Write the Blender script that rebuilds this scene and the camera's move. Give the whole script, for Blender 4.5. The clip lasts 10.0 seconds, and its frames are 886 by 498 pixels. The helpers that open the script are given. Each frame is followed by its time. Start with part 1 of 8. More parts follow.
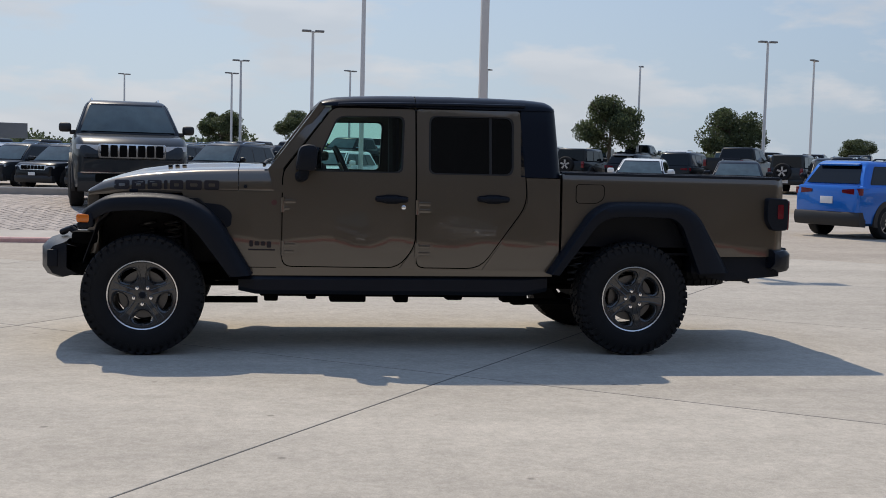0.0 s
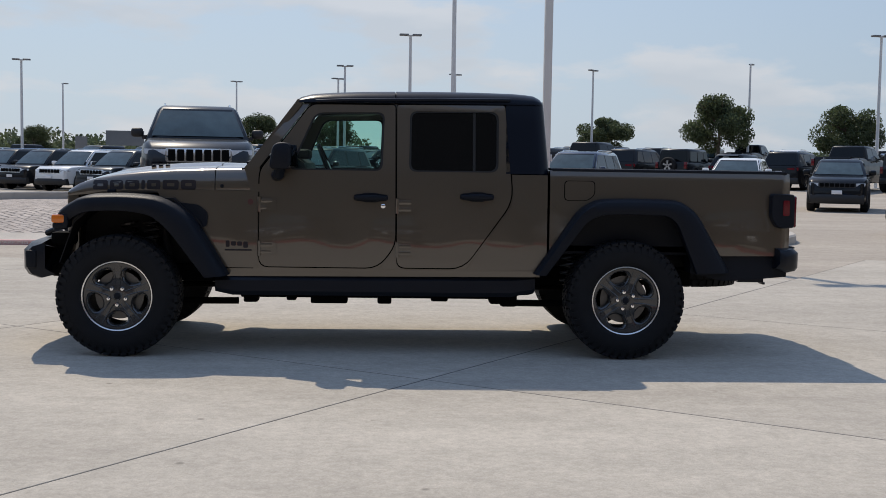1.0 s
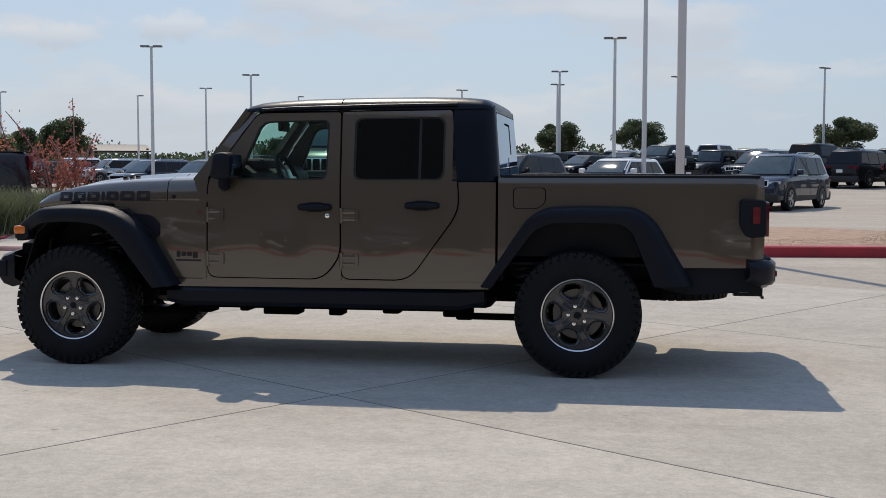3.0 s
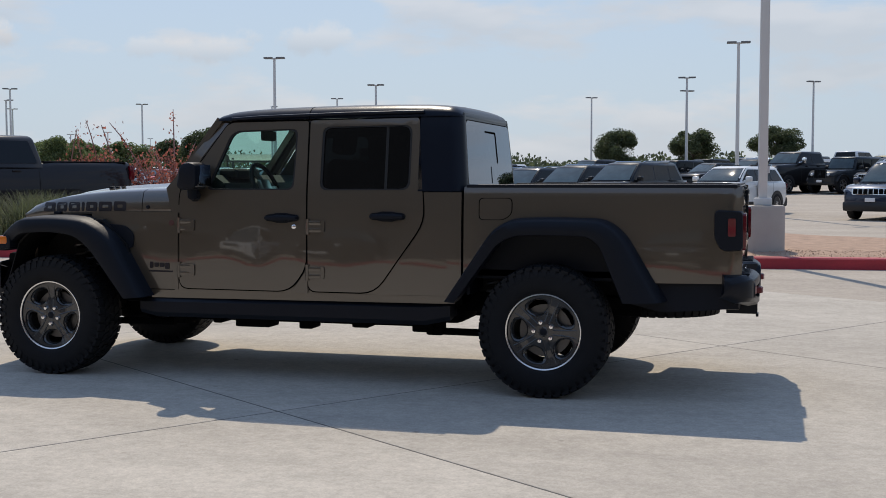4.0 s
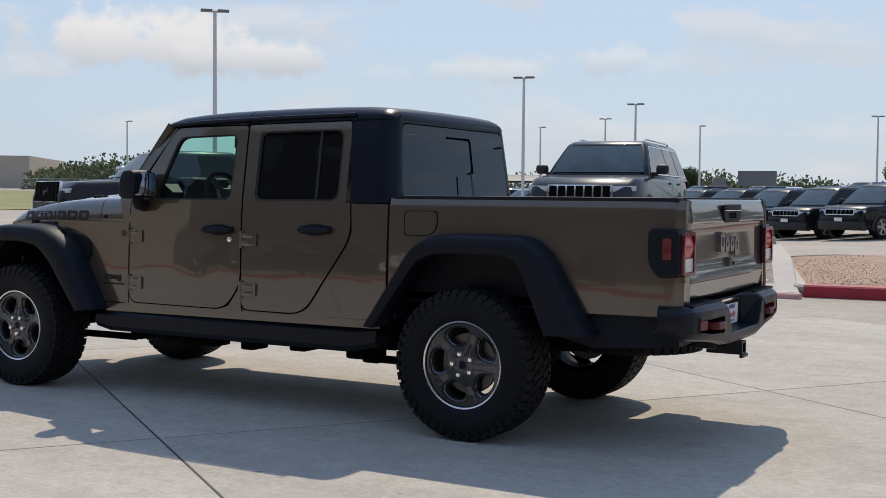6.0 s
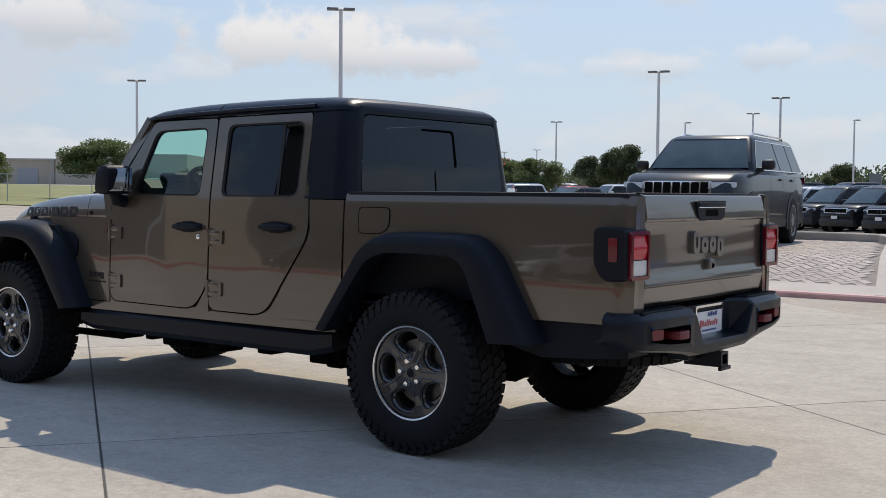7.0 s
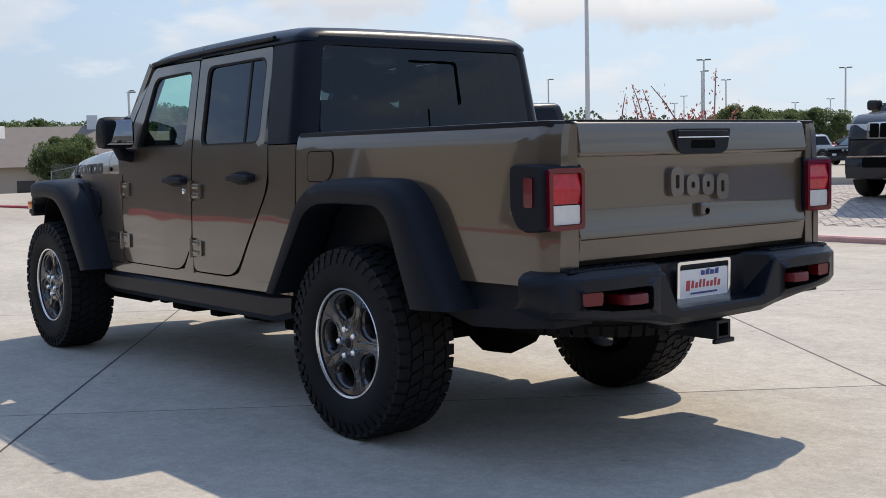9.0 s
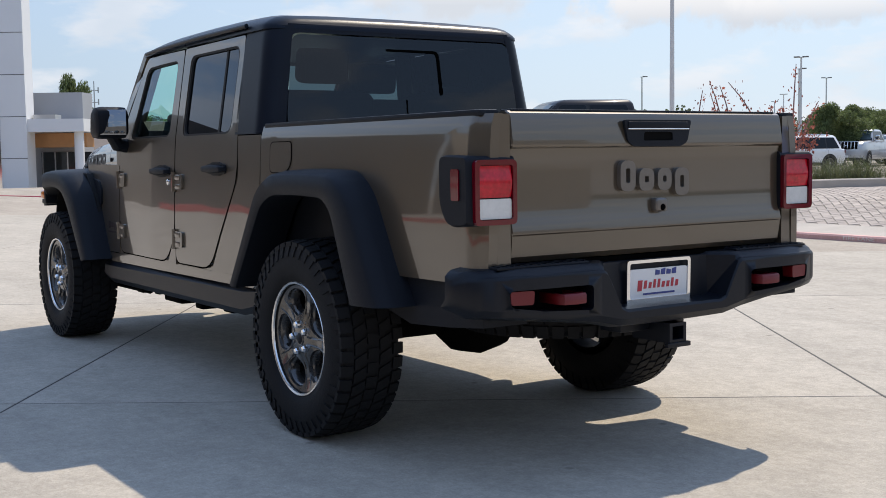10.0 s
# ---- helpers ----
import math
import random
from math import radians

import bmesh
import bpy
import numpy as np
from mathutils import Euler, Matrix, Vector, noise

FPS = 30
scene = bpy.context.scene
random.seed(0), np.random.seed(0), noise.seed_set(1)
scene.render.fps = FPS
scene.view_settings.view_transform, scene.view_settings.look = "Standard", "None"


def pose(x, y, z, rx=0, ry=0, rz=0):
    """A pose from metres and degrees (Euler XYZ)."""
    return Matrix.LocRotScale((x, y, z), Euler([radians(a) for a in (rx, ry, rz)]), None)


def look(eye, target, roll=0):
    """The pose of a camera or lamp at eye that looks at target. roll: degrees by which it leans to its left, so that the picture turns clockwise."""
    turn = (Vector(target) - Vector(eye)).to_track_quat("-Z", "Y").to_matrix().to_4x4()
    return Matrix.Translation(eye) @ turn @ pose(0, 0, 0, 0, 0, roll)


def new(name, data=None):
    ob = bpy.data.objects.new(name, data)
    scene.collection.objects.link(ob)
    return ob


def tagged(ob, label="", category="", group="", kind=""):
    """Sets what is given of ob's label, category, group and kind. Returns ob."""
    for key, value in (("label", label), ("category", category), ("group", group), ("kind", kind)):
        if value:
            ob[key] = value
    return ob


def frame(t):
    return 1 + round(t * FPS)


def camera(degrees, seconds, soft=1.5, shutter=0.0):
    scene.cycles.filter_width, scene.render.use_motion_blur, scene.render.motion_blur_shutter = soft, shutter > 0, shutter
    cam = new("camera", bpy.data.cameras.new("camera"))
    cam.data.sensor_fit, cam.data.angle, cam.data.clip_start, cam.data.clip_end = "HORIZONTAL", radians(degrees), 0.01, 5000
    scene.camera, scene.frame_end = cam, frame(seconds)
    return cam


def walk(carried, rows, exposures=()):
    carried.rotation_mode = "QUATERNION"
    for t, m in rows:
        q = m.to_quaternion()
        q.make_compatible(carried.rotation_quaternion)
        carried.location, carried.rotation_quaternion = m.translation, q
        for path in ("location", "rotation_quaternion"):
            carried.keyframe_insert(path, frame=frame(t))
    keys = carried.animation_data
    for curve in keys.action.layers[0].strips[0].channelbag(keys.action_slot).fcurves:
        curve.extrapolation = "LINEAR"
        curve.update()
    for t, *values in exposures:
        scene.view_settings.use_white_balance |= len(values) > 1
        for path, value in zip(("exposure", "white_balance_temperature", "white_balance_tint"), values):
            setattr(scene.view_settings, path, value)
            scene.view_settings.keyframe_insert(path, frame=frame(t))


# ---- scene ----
cam = camera(41.3, 10.0, soft=0.9)
PATH = [
    (0, (-0.989, -9.099, 1.371), (-0.673, -7.13, 1.224), 1.5),
    (0.5, (-0.477, -9.035, 1.356), (-0.266, -7.052, 1.211), 1.2),
    (1, (0.001, -8.933, 1.343), (0.116, -6.942, 1.198), 0.9),
    (1.5, (0.49, -8.856, 1.357), (0.504, -6.861, 1.21), 0.6),
    (2, (0.986, -8.792, 1.364), (0.901, -6.799, 1.216), 0.3),
    (2.5, (1.491, -8.69, 1.366), (1.3, -6.705, 1.222), 0.2),
    (4, (3.101, -8.009, 1.376), (2.561, -6.087, 1.252), -0.1),
    (4.5, (3.541, -7.644, 1.35), (2.885, -5.758, 1.236), 0.0),
    (5, (4.002, -7.276, 1.335), (3.229, -5.434, 1.232), 0.1),
    (5.5, (4.405, -6.858, 1.319), (3.521, -5.067, 1.224), 0.3),
    (7, (5.414, -5.459, 1.317), (4.205, -3.868, 1.221), 0.5),
    (7.5, (5.628, -4.978, 1.32), (4.314, -3.474, 1.206), 0.1),
    (8, (5.722, -4.521, 1.295), (4.312, -3.109, 1.159), -0.5),
    (8.5, (5.839, -4.078, 1.266), (4.346, -2.757, 1.113), -1.1),
    (9, (5.914, -3.677, 1.209), (4.354, -2.436, 1.049), -1.3),
    (9.5, (5.981, -3.354, 1.17), (4.369, -2.181, 1.008), -1.2),
    (10, (6.122, -3.098, 1.175), (4.466, -1.988, 1.013), -0.8),
]
walk(cam, [(t, look(eye, target, roll)) for t, eye, target, roll in PATH],
     exposures=[(0.0, -0.06, 6780, 13), (4.5, -0.01, 6780, 13), (5.5, 0.04, 6780, 13), (7.0, 0.09, 6780, 13), (8.0, 0.18, 6780, 13), (9.0, 0.30, 6780, 13), (10.0, 0.38, 6780, 13)])

# ---- light ----
SUN_TO = Vector((-0.28, 0.73, 1.0)).normalized()
SUN_ELEV = math.asin(SUN_TO.z)
SUN_AZ = math.atan2(SUN_TO.x, SUN_TO.y)

world = bpy.data.worlds.new("sky")
scene.world = world
world.use_nodes = True
wn, wl = world.node_tree.nodes, world.node_tree.links
wn.clear()
w_out = wn.new("ShaderNodeOutputWorld")
w_bg = wn.new("ShaderNodeBackground")
w_sky = wn.new("ShaderNodeTexSky")
w_sky.sky_type = "NISHITA"
w_sky.sun_disc = False
w_sky.sun_elevation = SUN_ELEV
w_sky.sun_rotation = SUN_AZ
w_sky.dust_density = 0.35
w_sky.air_density = 1.1
w_sky.ozone_density = 2.5
w_tc = wn.new("ShaderNodeTexCoord")
w_map = wn.new("ShaderNodeMapping")
w_map.inputs["Scale"].default_value = (3.1, 3.1, 9.5)
w_map.inputs["Location"].default_value = (0.35, 0.2, 0.1)
w_noise = wn.new("ShaderNodeTexNoise")
w_noise.inputs["Scale"].default_value = 1.9
w_noise.inputs["Detail"].default_value = 7.0
w_noise.inputs["Roughness"].default_value = 0.55
w_ramp = wn.new("ShaderNodeValToRGB")
w_ramp.color_ramp.elements[0].position = 0.495
w_ramp.color_ramp.elements[1].position = 0.585
w_ramp.color_ramp.elements[1].color = (0.62, 0.62, 0.62, 1)
w_mix = wn.new("ShaderNodeMixRGB")
w_mix.inputs["Color2"].default_value = (4.55, 4.75, 5.05, 1)
w_sep = wn.new("ShaderNodeSeparateXYZ")
w_low = wn.new("ShaderNodeMapRange")
w_low.inputs["From Min"].default_value = 0.0
w_low.inputs["From Max"].default_value = 0.50
w_low.inputs["To Min"].default_value = 0.88
w_low.inputs["To Max"].default_value = 0.0
w_haze = wn.new("ShaderNodeMixRGB")
wl.new(w_tc.outputs["Generated"], w_sep.inputs["Vector"])
wl.new(w_sep.outputs["Z"], w_low.inputs["Value"])
wl.new(w_low.outputs["Result"], w_haze.inputs["Fac"])
w_up = wn.new("ShaderNodeMixRGB")
w_up.inputs["Fac"].default_value = 0.6
w_up.inputs["Color2"].default_value = (2.1, 3.2, 5.4, 1)
wl.new(w_sky.outputs["Color"], w_up.inputs["Color1"])
# the deeper, brighter blue of the high sky
w_high = wn.new("ShaderNodeMapRange")
w_high.inputs["From Min"].default_value = 0.42
w_high.inputs["From Max"].default_value = 0.75
w_blue = wn.new("ShaderNodeMixRGB")
w_blue.inputs["Color1"].default_value = (2.1, 3.2, 5.4, 1)
w_blue.inputs["Color2"].default_value = (2.45, 3.85, 6.6, 1)
wl.new(w_sep.outputs["Z"], w_high.inputs["Value"])
wl.new(w_high.outputs["Result"], w_blue.inputs["Fac"])
wl.new(w_blue.outputs["Color"], w_up.inputs["Color2"])
wl.new(w_up.outputs["Color"], w_haze.inputs["Color1"])
# the haze is brightest under the sun
w_dot = wn.new("ShaderNodeVectorMath")
w_dot.operation = "DOT_PRODUCT"
w_dot.inputs[1].default_value = Vector((SUN_TO.x, SUN_TO.y, 0)).normalized()
wl.new(w_tc.outputs["Generated"], w_dot.inputs[0])
w_glow = wn.new("ShaderNodeMapRange")
w_glow.interpolation_type = "SMOOTHSTEP"
w_glow.inputs["From Min"].default_value = 0.45
w_glow.inputs["From Max"].default_value = 1.0
wl.new(w_dot.outputs["Value"], w_glow.inputs["Value"])
w_air = wn.new("ShaderNodeMixRGB")
w_air.inputs["Color1"].default_value = (2.22, 2.92, 3.62, 1)
w_air.inputs["Color2"].default_value = (3.36, 4.12, 4.76, 1)
wl.new(w_glow.outputs["Result"], w_air.inputs["Fac"])
wl.new(w_air.outputs["Color"], w_haze.inputs["Color2"])
w_thin = wn.new("ShaderNodeMapRange")
w_thin.inputs["From Min"].default_value = 0.25
w_thin.inputs["From Max"].default_value = 0.65
w_thin.inputs["To Min"].default_value = 1.0
w_thin.inputs["To Max"].default_value = 0.15
w_cl = wn.new("ShaderNodeMath")
w_cl.operation = "MULTIPLY"
wl.new(w_sep.outputs["Z"], w_thin.inputs["Value"])
wl.new(w_thin.outputs["Result"], w_cl.inputs[0])
wl.new(w_tc.outputs["Generated"], w_map.inputs["Vector"])
wl.new(w_map.outputs["Vector"], w_noise.inputs["Vector"])
wl.new(w_noise.outputs["Fac"], w_ramp.inputs["Fac"])
wl.new(w_ramp.outputs["Color"], w_cl.inputs[1])
wl.new(w_cl.outputs[0], w_mix.inputs["Fac"])
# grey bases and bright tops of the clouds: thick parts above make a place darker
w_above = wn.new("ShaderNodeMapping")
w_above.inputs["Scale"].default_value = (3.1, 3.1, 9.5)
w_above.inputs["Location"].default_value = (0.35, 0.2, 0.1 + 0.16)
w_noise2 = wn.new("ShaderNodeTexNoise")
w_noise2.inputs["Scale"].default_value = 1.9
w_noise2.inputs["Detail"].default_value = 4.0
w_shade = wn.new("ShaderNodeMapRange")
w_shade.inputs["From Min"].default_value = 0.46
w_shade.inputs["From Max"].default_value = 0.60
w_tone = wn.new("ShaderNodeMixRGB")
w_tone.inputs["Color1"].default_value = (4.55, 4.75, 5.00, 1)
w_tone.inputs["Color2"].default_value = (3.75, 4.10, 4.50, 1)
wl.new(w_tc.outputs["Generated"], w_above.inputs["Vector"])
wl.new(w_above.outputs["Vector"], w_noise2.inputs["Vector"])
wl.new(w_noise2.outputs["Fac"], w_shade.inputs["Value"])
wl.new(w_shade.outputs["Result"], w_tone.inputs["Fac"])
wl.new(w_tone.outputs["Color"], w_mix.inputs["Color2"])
wl.new(w_haze.outputs["Color"], w_mix.inputs["Color1"])
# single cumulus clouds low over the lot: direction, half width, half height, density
w_puff = wn.new("ShaderNodeTexNoise")
w_puff.inputs["Scale"].default_value = 17.0
w_puff.inputs["Detail"].default_value = 6.0
w_puff.inputs["Roughness"].default_value = 0.60
wl.new(w_tc.outputs["Generated"], w_puff.inputs["Vector"])
w_last = w_mix.outputs["Color"]
for cx, cy, cz, hw, hh, dense in ((-0.686, 0.7175, 0.119, 0.085, 0.028, 1.0), (-0.619, 0.777, 0.113, 0.065, 0.018, 0.9), (-0.830, 0.540, 0.136, 0.110, 0.022, 0.85),
                                  (-0.4845, 0.8687, 0.104, 0.055, 0.012, 0.45), (-0.369, 0.922, 0.113, 0.040, 0.012, 0.5), (-0.585, 0.795, 0.170, 0.10, 0.016, 0.4)):
    off = wn.new("ShaderNodeVectorMath")
    off.operation = "SUBTRACT"
    off.inputs[1].default_value = (cx, cy, cz)
    wl.new(w_tc.outputs["Generated"], off.inputs[0])
    sc = wn.new("ShaderNodeVectorMath")
    sc.operation = "MULTIPLY"
    sc.inputs[1].default_value = (1 / hw, 1 / hw, 1 / hh)
    wl.new(off.outputs["Vector"], sc.inputs[0])
    ln = wn.new("ShaderNodeVectorMath")
    ln.operation = "LENGTH"
    wl.new(sc.outputs["Vector"], ln.inputs[0])
    wob = wn.new("ShaderNodeMath")
    wob.operation = "MULTIPLY_ADD"
    wob.inputs[1].default_value = 4.2
    wl.new(w_puff.outputs["Fac"], wob.inputs[0])
    wl.new(ln.outputs["Value"], wob.inputs[2])
    fac = wn.new("ShaderNodeMapRange")
    fac.interpolation_type = "SMOOTHSTEP"
    fac.inputs["From Min"].default_value = 3.15
    fac.inputs["From Max"].default_value = 2.45
    fac.inputs["To Max"].default_value = dense
    wl.new(wob.outputs[0], fac.inputs["Value"])
    lift = wn.new("ShaderNodeSeparateXYZ")
    wl.new(sc.outputs["Vector"], lift.inputs["Vector"])
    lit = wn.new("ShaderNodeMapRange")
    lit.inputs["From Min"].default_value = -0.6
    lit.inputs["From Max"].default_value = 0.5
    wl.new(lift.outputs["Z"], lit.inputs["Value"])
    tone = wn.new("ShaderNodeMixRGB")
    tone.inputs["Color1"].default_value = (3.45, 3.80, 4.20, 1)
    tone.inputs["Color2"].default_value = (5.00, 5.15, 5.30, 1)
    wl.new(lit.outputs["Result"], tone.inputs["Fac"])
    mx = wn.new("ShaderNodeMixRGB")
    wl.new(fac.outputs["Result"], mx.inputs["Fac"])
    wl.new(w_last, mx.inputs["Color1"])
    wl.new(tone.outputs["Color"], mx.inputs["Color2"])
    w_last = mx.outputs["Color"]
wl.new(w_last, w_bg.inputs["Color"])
w_bg.inputs["Strength"].default_value = 0.15
wl.new(w_bg.outputs["Background"], w_out.inputs["Surface"])

sun = new("sun", bpy.data.lights.new("sun", "SUN"))
sun.data.energy = 3.5
sun.data.angle = radians(0.55)
sun.data.color = (1.0, 0.925, 0.785)
sun.matrix_world = look(SUN_TO * 50, (0, 0, 0))

# ---- materials ----
def material(name, base, rough=0.5, metal=0.0, var=0.12, scale=3.0, fine=90.0, bump=0.0, bump_scale=200.0,
             coat=0.0, per_object=0.0, per_island=0.0, spec=0.5, tint=None, rvar=0.1):
    """Base colour varied at two scales, with fine relief."""
    m = bpy.data.materials.new(name)
    m.use_nodes = True
    n, l = m.node_tree.nodes, m.node_tree.links
    b = n["Principled BSDF"]
    tc = n.new("ShaderNodeTexCoord")
    big = n.new("ShaderNodeTexNoise")
    big.inputs["Scale"].default_value = scale
    big.inputs["Detail"].default_value = 5
    small = n.new("ShaderNodeTexNoise")
    small.inputs["Scale"].default_value = fine
    small.inputs["Detail"].default_value = 3
    for t in (big, small):
        l.new(tc.outputs["Object"], t.inputs["Vector"])
    add = n.new("ShaderNodeMath")
    add.operation = "MULTIPLY_ADD"
    add.inputs[1].default_value = 0.5
    l.new(small.outputs["Fac"], add.inputs[0])
    l.new(big.outputs["Fac"], add.inputs[2])
    ramp = n.new("ShaderNodeMapRange")
    ramp.inputs["From Min"].default_value = 0.35
    ramp.inputs["From Max"].default_value = 1.15
    ramp.inputs["To Min"].default_value = 1 - var
    ramp.inputs["To Max"].default_value = 1 + var
    l.new(add.outputs[0], ramp.inputs["Value"])
    last = ramp.outputs["Result"]
    for amount, kind in ((per_object, "object"), (per_island, "island")):
        if amount:
            src = n.new("ShaderNodeObjectInfo") if kind == "object" else n.new("ShaderNodeNewGeometry")
            out = src.outputs["Random"] if kind == "object" else src.outputs["Random Per Island"]
            mr = n.new("ShaderNodeMapRange")
            mr.inputs["To Min"].default_value = 1 - amount
            mr.inputs["To Max"].default_value = 1 + amount
            l.new(out, mr.inputs["Value"])
            mul = n.new("ShaderNodeMath")
            mul.operation = "MULTIPLY"
            l.new(last, mul.inputs[0])
            l.new(mr.outputs["Result"], mul.inputs[1])
            last = mul.outputs[0]
    col = n.new("ShaderNodeMixRGB")
    col.blend_type = "MULTIPLY"
    col.inputs["Fac"].default_value = 1
    col.inputs["Color1"].default_value = (*base, 1)
    if tint:
        tm = n.new("ShaderNodeMixRGB")
        tm.inputs["Color1"].default_value = (*base, 1)
        tm.inputs["Color2"].default_value = (*tint, 1)
        l.new(big.outputs["Fac"], tm.inputs["Fac"])
        l.new(tm.outputs["Color"], col.inputs["Color1"])
    l.new(last, col.inputs["Color2"])
    l.new(col.outputs["Color"], b.inputs["Base Color"])
    rr = n.new("ShaderNodeMapRange")
    rr.inputs["To Min"].default_value = max(0.02, rough - rvar * rough)
    rr.inputs["To Max"].default_value = min(1.0, rough + rvar * rough)
    l.new(small.outputs["Fac"], rr.inputs["Value"])
    l.new(rr.outputs["Result"], b.inputs["Roughness"])
    b.inputs["Metallic"].default_value = metal
    b.inputs["Coat Weight"].default_value = coat
    b.inputs["Coat Roughness"].default_value = 0.03
    b.inputs["Specular IOR Level"].default_value = spec
    if bump:
        bt = n.new("ShaderNodeTexNoise")
        bt.inputs["Scale"].default_value = bump_scale
        bt.inputs["Detail"].default_value = 4
        l.new(tc.outputs["Object"], bt.inputs["Vector"])
        bp = n.new("ShaderNodeBump")
        bp.inputs["Strength"].default_value = bump
        bp.inputs["Distance"].default_value = 0.01
        l.new(bt.outputs["Fac"], bp.inputs["Height"])
        l.new(bp.outputs["Normal"], b.inputs["Normal"])
    return m


def glass_material(name, tint, clear, rough=0.0):
    """A thin pane: part see-through, part mirror-like."""
    m = bpy.data.materials.new(name)
    m.use_nodes = True
    n, l = m.node_tree.nodes, m.node_tree.links
    n.clear()
    out = n.new("ShaderNodeOutputMaterial")
    tr = n.new("ShaderNodeBsdfTransparent")
    tr.inputs["Color"].default_value = (*[c * clear for c in tint], 1)
    gl = n.new("ShaderNodeBsdfGlossy")
    gl.inputs["Roughness"].default_value = rough
    gl.inputs["Color"].default_value = (0.78, 0.87, 1, 1)
    fr = n.new("ShaderNodeLayerWeight")
    fr.inputs["Blend"].default_value = 0.5
    pw = n.new("ShaderNodeMath")
    pw.operation = "POWER"
    pw.inputs[1].default_value = 4.0
    ma = n.new("ShaderNodeMath")
    ma.operation = "MULTIPLY_ADD"
    ma.inputs[1].default_value = 0.90
    ma.inputs[2].default_value = 0.04
    l.new(fr.outputs["Facing"], pw.inputs[0])
    l.new(pw.outputs[0], ma.inputs[0])
    mix = n.new("ShaderNodeMixShader")
    l.new(ma.outputs[0], mix.inputs["Fac"])
    l.new(tr.outputs["BSDF"], mix.inputs[1])
    l.new(gl.outputs["BSDF"], mix.inputs[2])
    l.new(mix.outputs["Shader"], out.inputs["Surface"])
    return m


def concrete_material(name, base, stain, scale):
    """Broom-finished concrete with large stains, streaks and pale scuffs."""
    m = material(name, base, rough=0.85, var=0.14, scale=scale, fine=38, bump=0.35, bump_scale=110, per_object=0.05, tint=stain, spec=0.15)
    n, l = m.node_tree.nodes, m.node_tree.links
    b = n["Principled BSDF"]
    src = b.inputs["Base Color"].links[0].from_socket
    tc = n.new("ShaderNodeTexCoord")
    geo = n.new("ShaderNodeNewGeometry")
    sp = n.new("ShaderNodeTexNoise")
    sp.inputs["Scale"].default_value = 2.2
    sp.inputs["Detail"].default_value = 9
    sp.inputs["Roughness"].default_value = 0.72
    sp.inputs["Distortion"].default_value = 1.2
    l.new(geo.outputs["Position"], sp.inputs["Vector"])
    r1 = n.new("ShaderNodeMapRange")
    r1.inputs["From Min"].default_value = 0.62
    r1.inputs["From Max"].default_value = 0.74
    r1.inputs["To Min"].default_value = 1.0
    r1.inputs["To Max"].default_value = 1.16
    l.new(sp.outputs["Fac"], r1.inputs["Value"])
    st = n.new("ShaderNodeTexNoise")
    st.inputs["Scale"].default_value = 0.55
    st.inputs["Detail"].default_value = 7
    st.inputs["Roughness"].default_value = 0.65
    mp = n.new("ShaderNodeMapping")
    mp.inputs["Scale"].default_value = (0.5, 1.6, 1)
    mp.inputs["Rotation"].default_value = (0, 0, 0.35)
    l.new(geo.outputs["Position"], mp.inputs["Vector"])
    l.new(mp.outputs["Vector"], st.inputs["Vector"])
    r2 = n.new("ShaderNodeMapRange")
    r2.inputs["From Min"].default_value = 0.35
    r2.inputs["From Max"].default_value = 0.7
    r2.inputs["To Min"].default_value = 0.86
    r2.inputs["To Max"].default_value = 1.09
    l.new(st.outputs["Fac"], r2.inputs["Value"])
    pit = n.new("ShaderNodeTexVoronoi")
    pit.inputs["Scale"].default_value = 2.3
    l.new(geo.outputs["Position"], pit.inputs["Vector"])
    r3 = n.new("ShaderNodeMapRange")
    r3.inputs["From Min"].default_value = 0.03
    r3.inputs["From Max"].default_value = 0.06
    r3.inputs["To Min"].default_value = 0.62
    r3.inputs["To Max"].default_value = 1.0
    l.new(pit.outputs["Distance"], r3.inputs["Value"])
    fine = []
    for sc, det, lo, hi in ((75.0, 3, 0.90, 1.07), (22.0, 4, 0.93, 1.06), (5.5, 6, 0.91, 1.07)):
        nz = n.new("ShaderNodeTexNoise")
        nz.inputs["Scale"].default_value = sc
        nz.inputs["Detail"].default_value = det
        nz.inputs["Roughness"].default_value = 0.65
        l.new(geo.outputs["Position"], nz.inputs["Vector"])
        rr = n.new("ShaderNodeMapRange")
        rr.inputs["From Min"].default_value = 0.34
        rr.inputs["From Max"].default_value = 0.66
        rr.inputs["To Min"].default_value = lo
        rr.inputs["To Max"].default_value = hi
        l.new(nz.outputs["Fac"], rr.inputs["Value"])
        fine.append(rr)
    prod = src
    for r in [r1, r2, r3] + fine:
        mx = n.new("ShaderNodeMixRGB")
        mx.blend_type = "MULTIPLY"
        mx.inputs["Fac"].default_value = 1
        l.new(prod, mx.inputs["Color1"])
        l.new(r.outputs["Result"], mx.inputs["Color2"])
        prod = mx.outputs["Color"]
    l.new(prod, b.inputs["Base Color"])
    return m


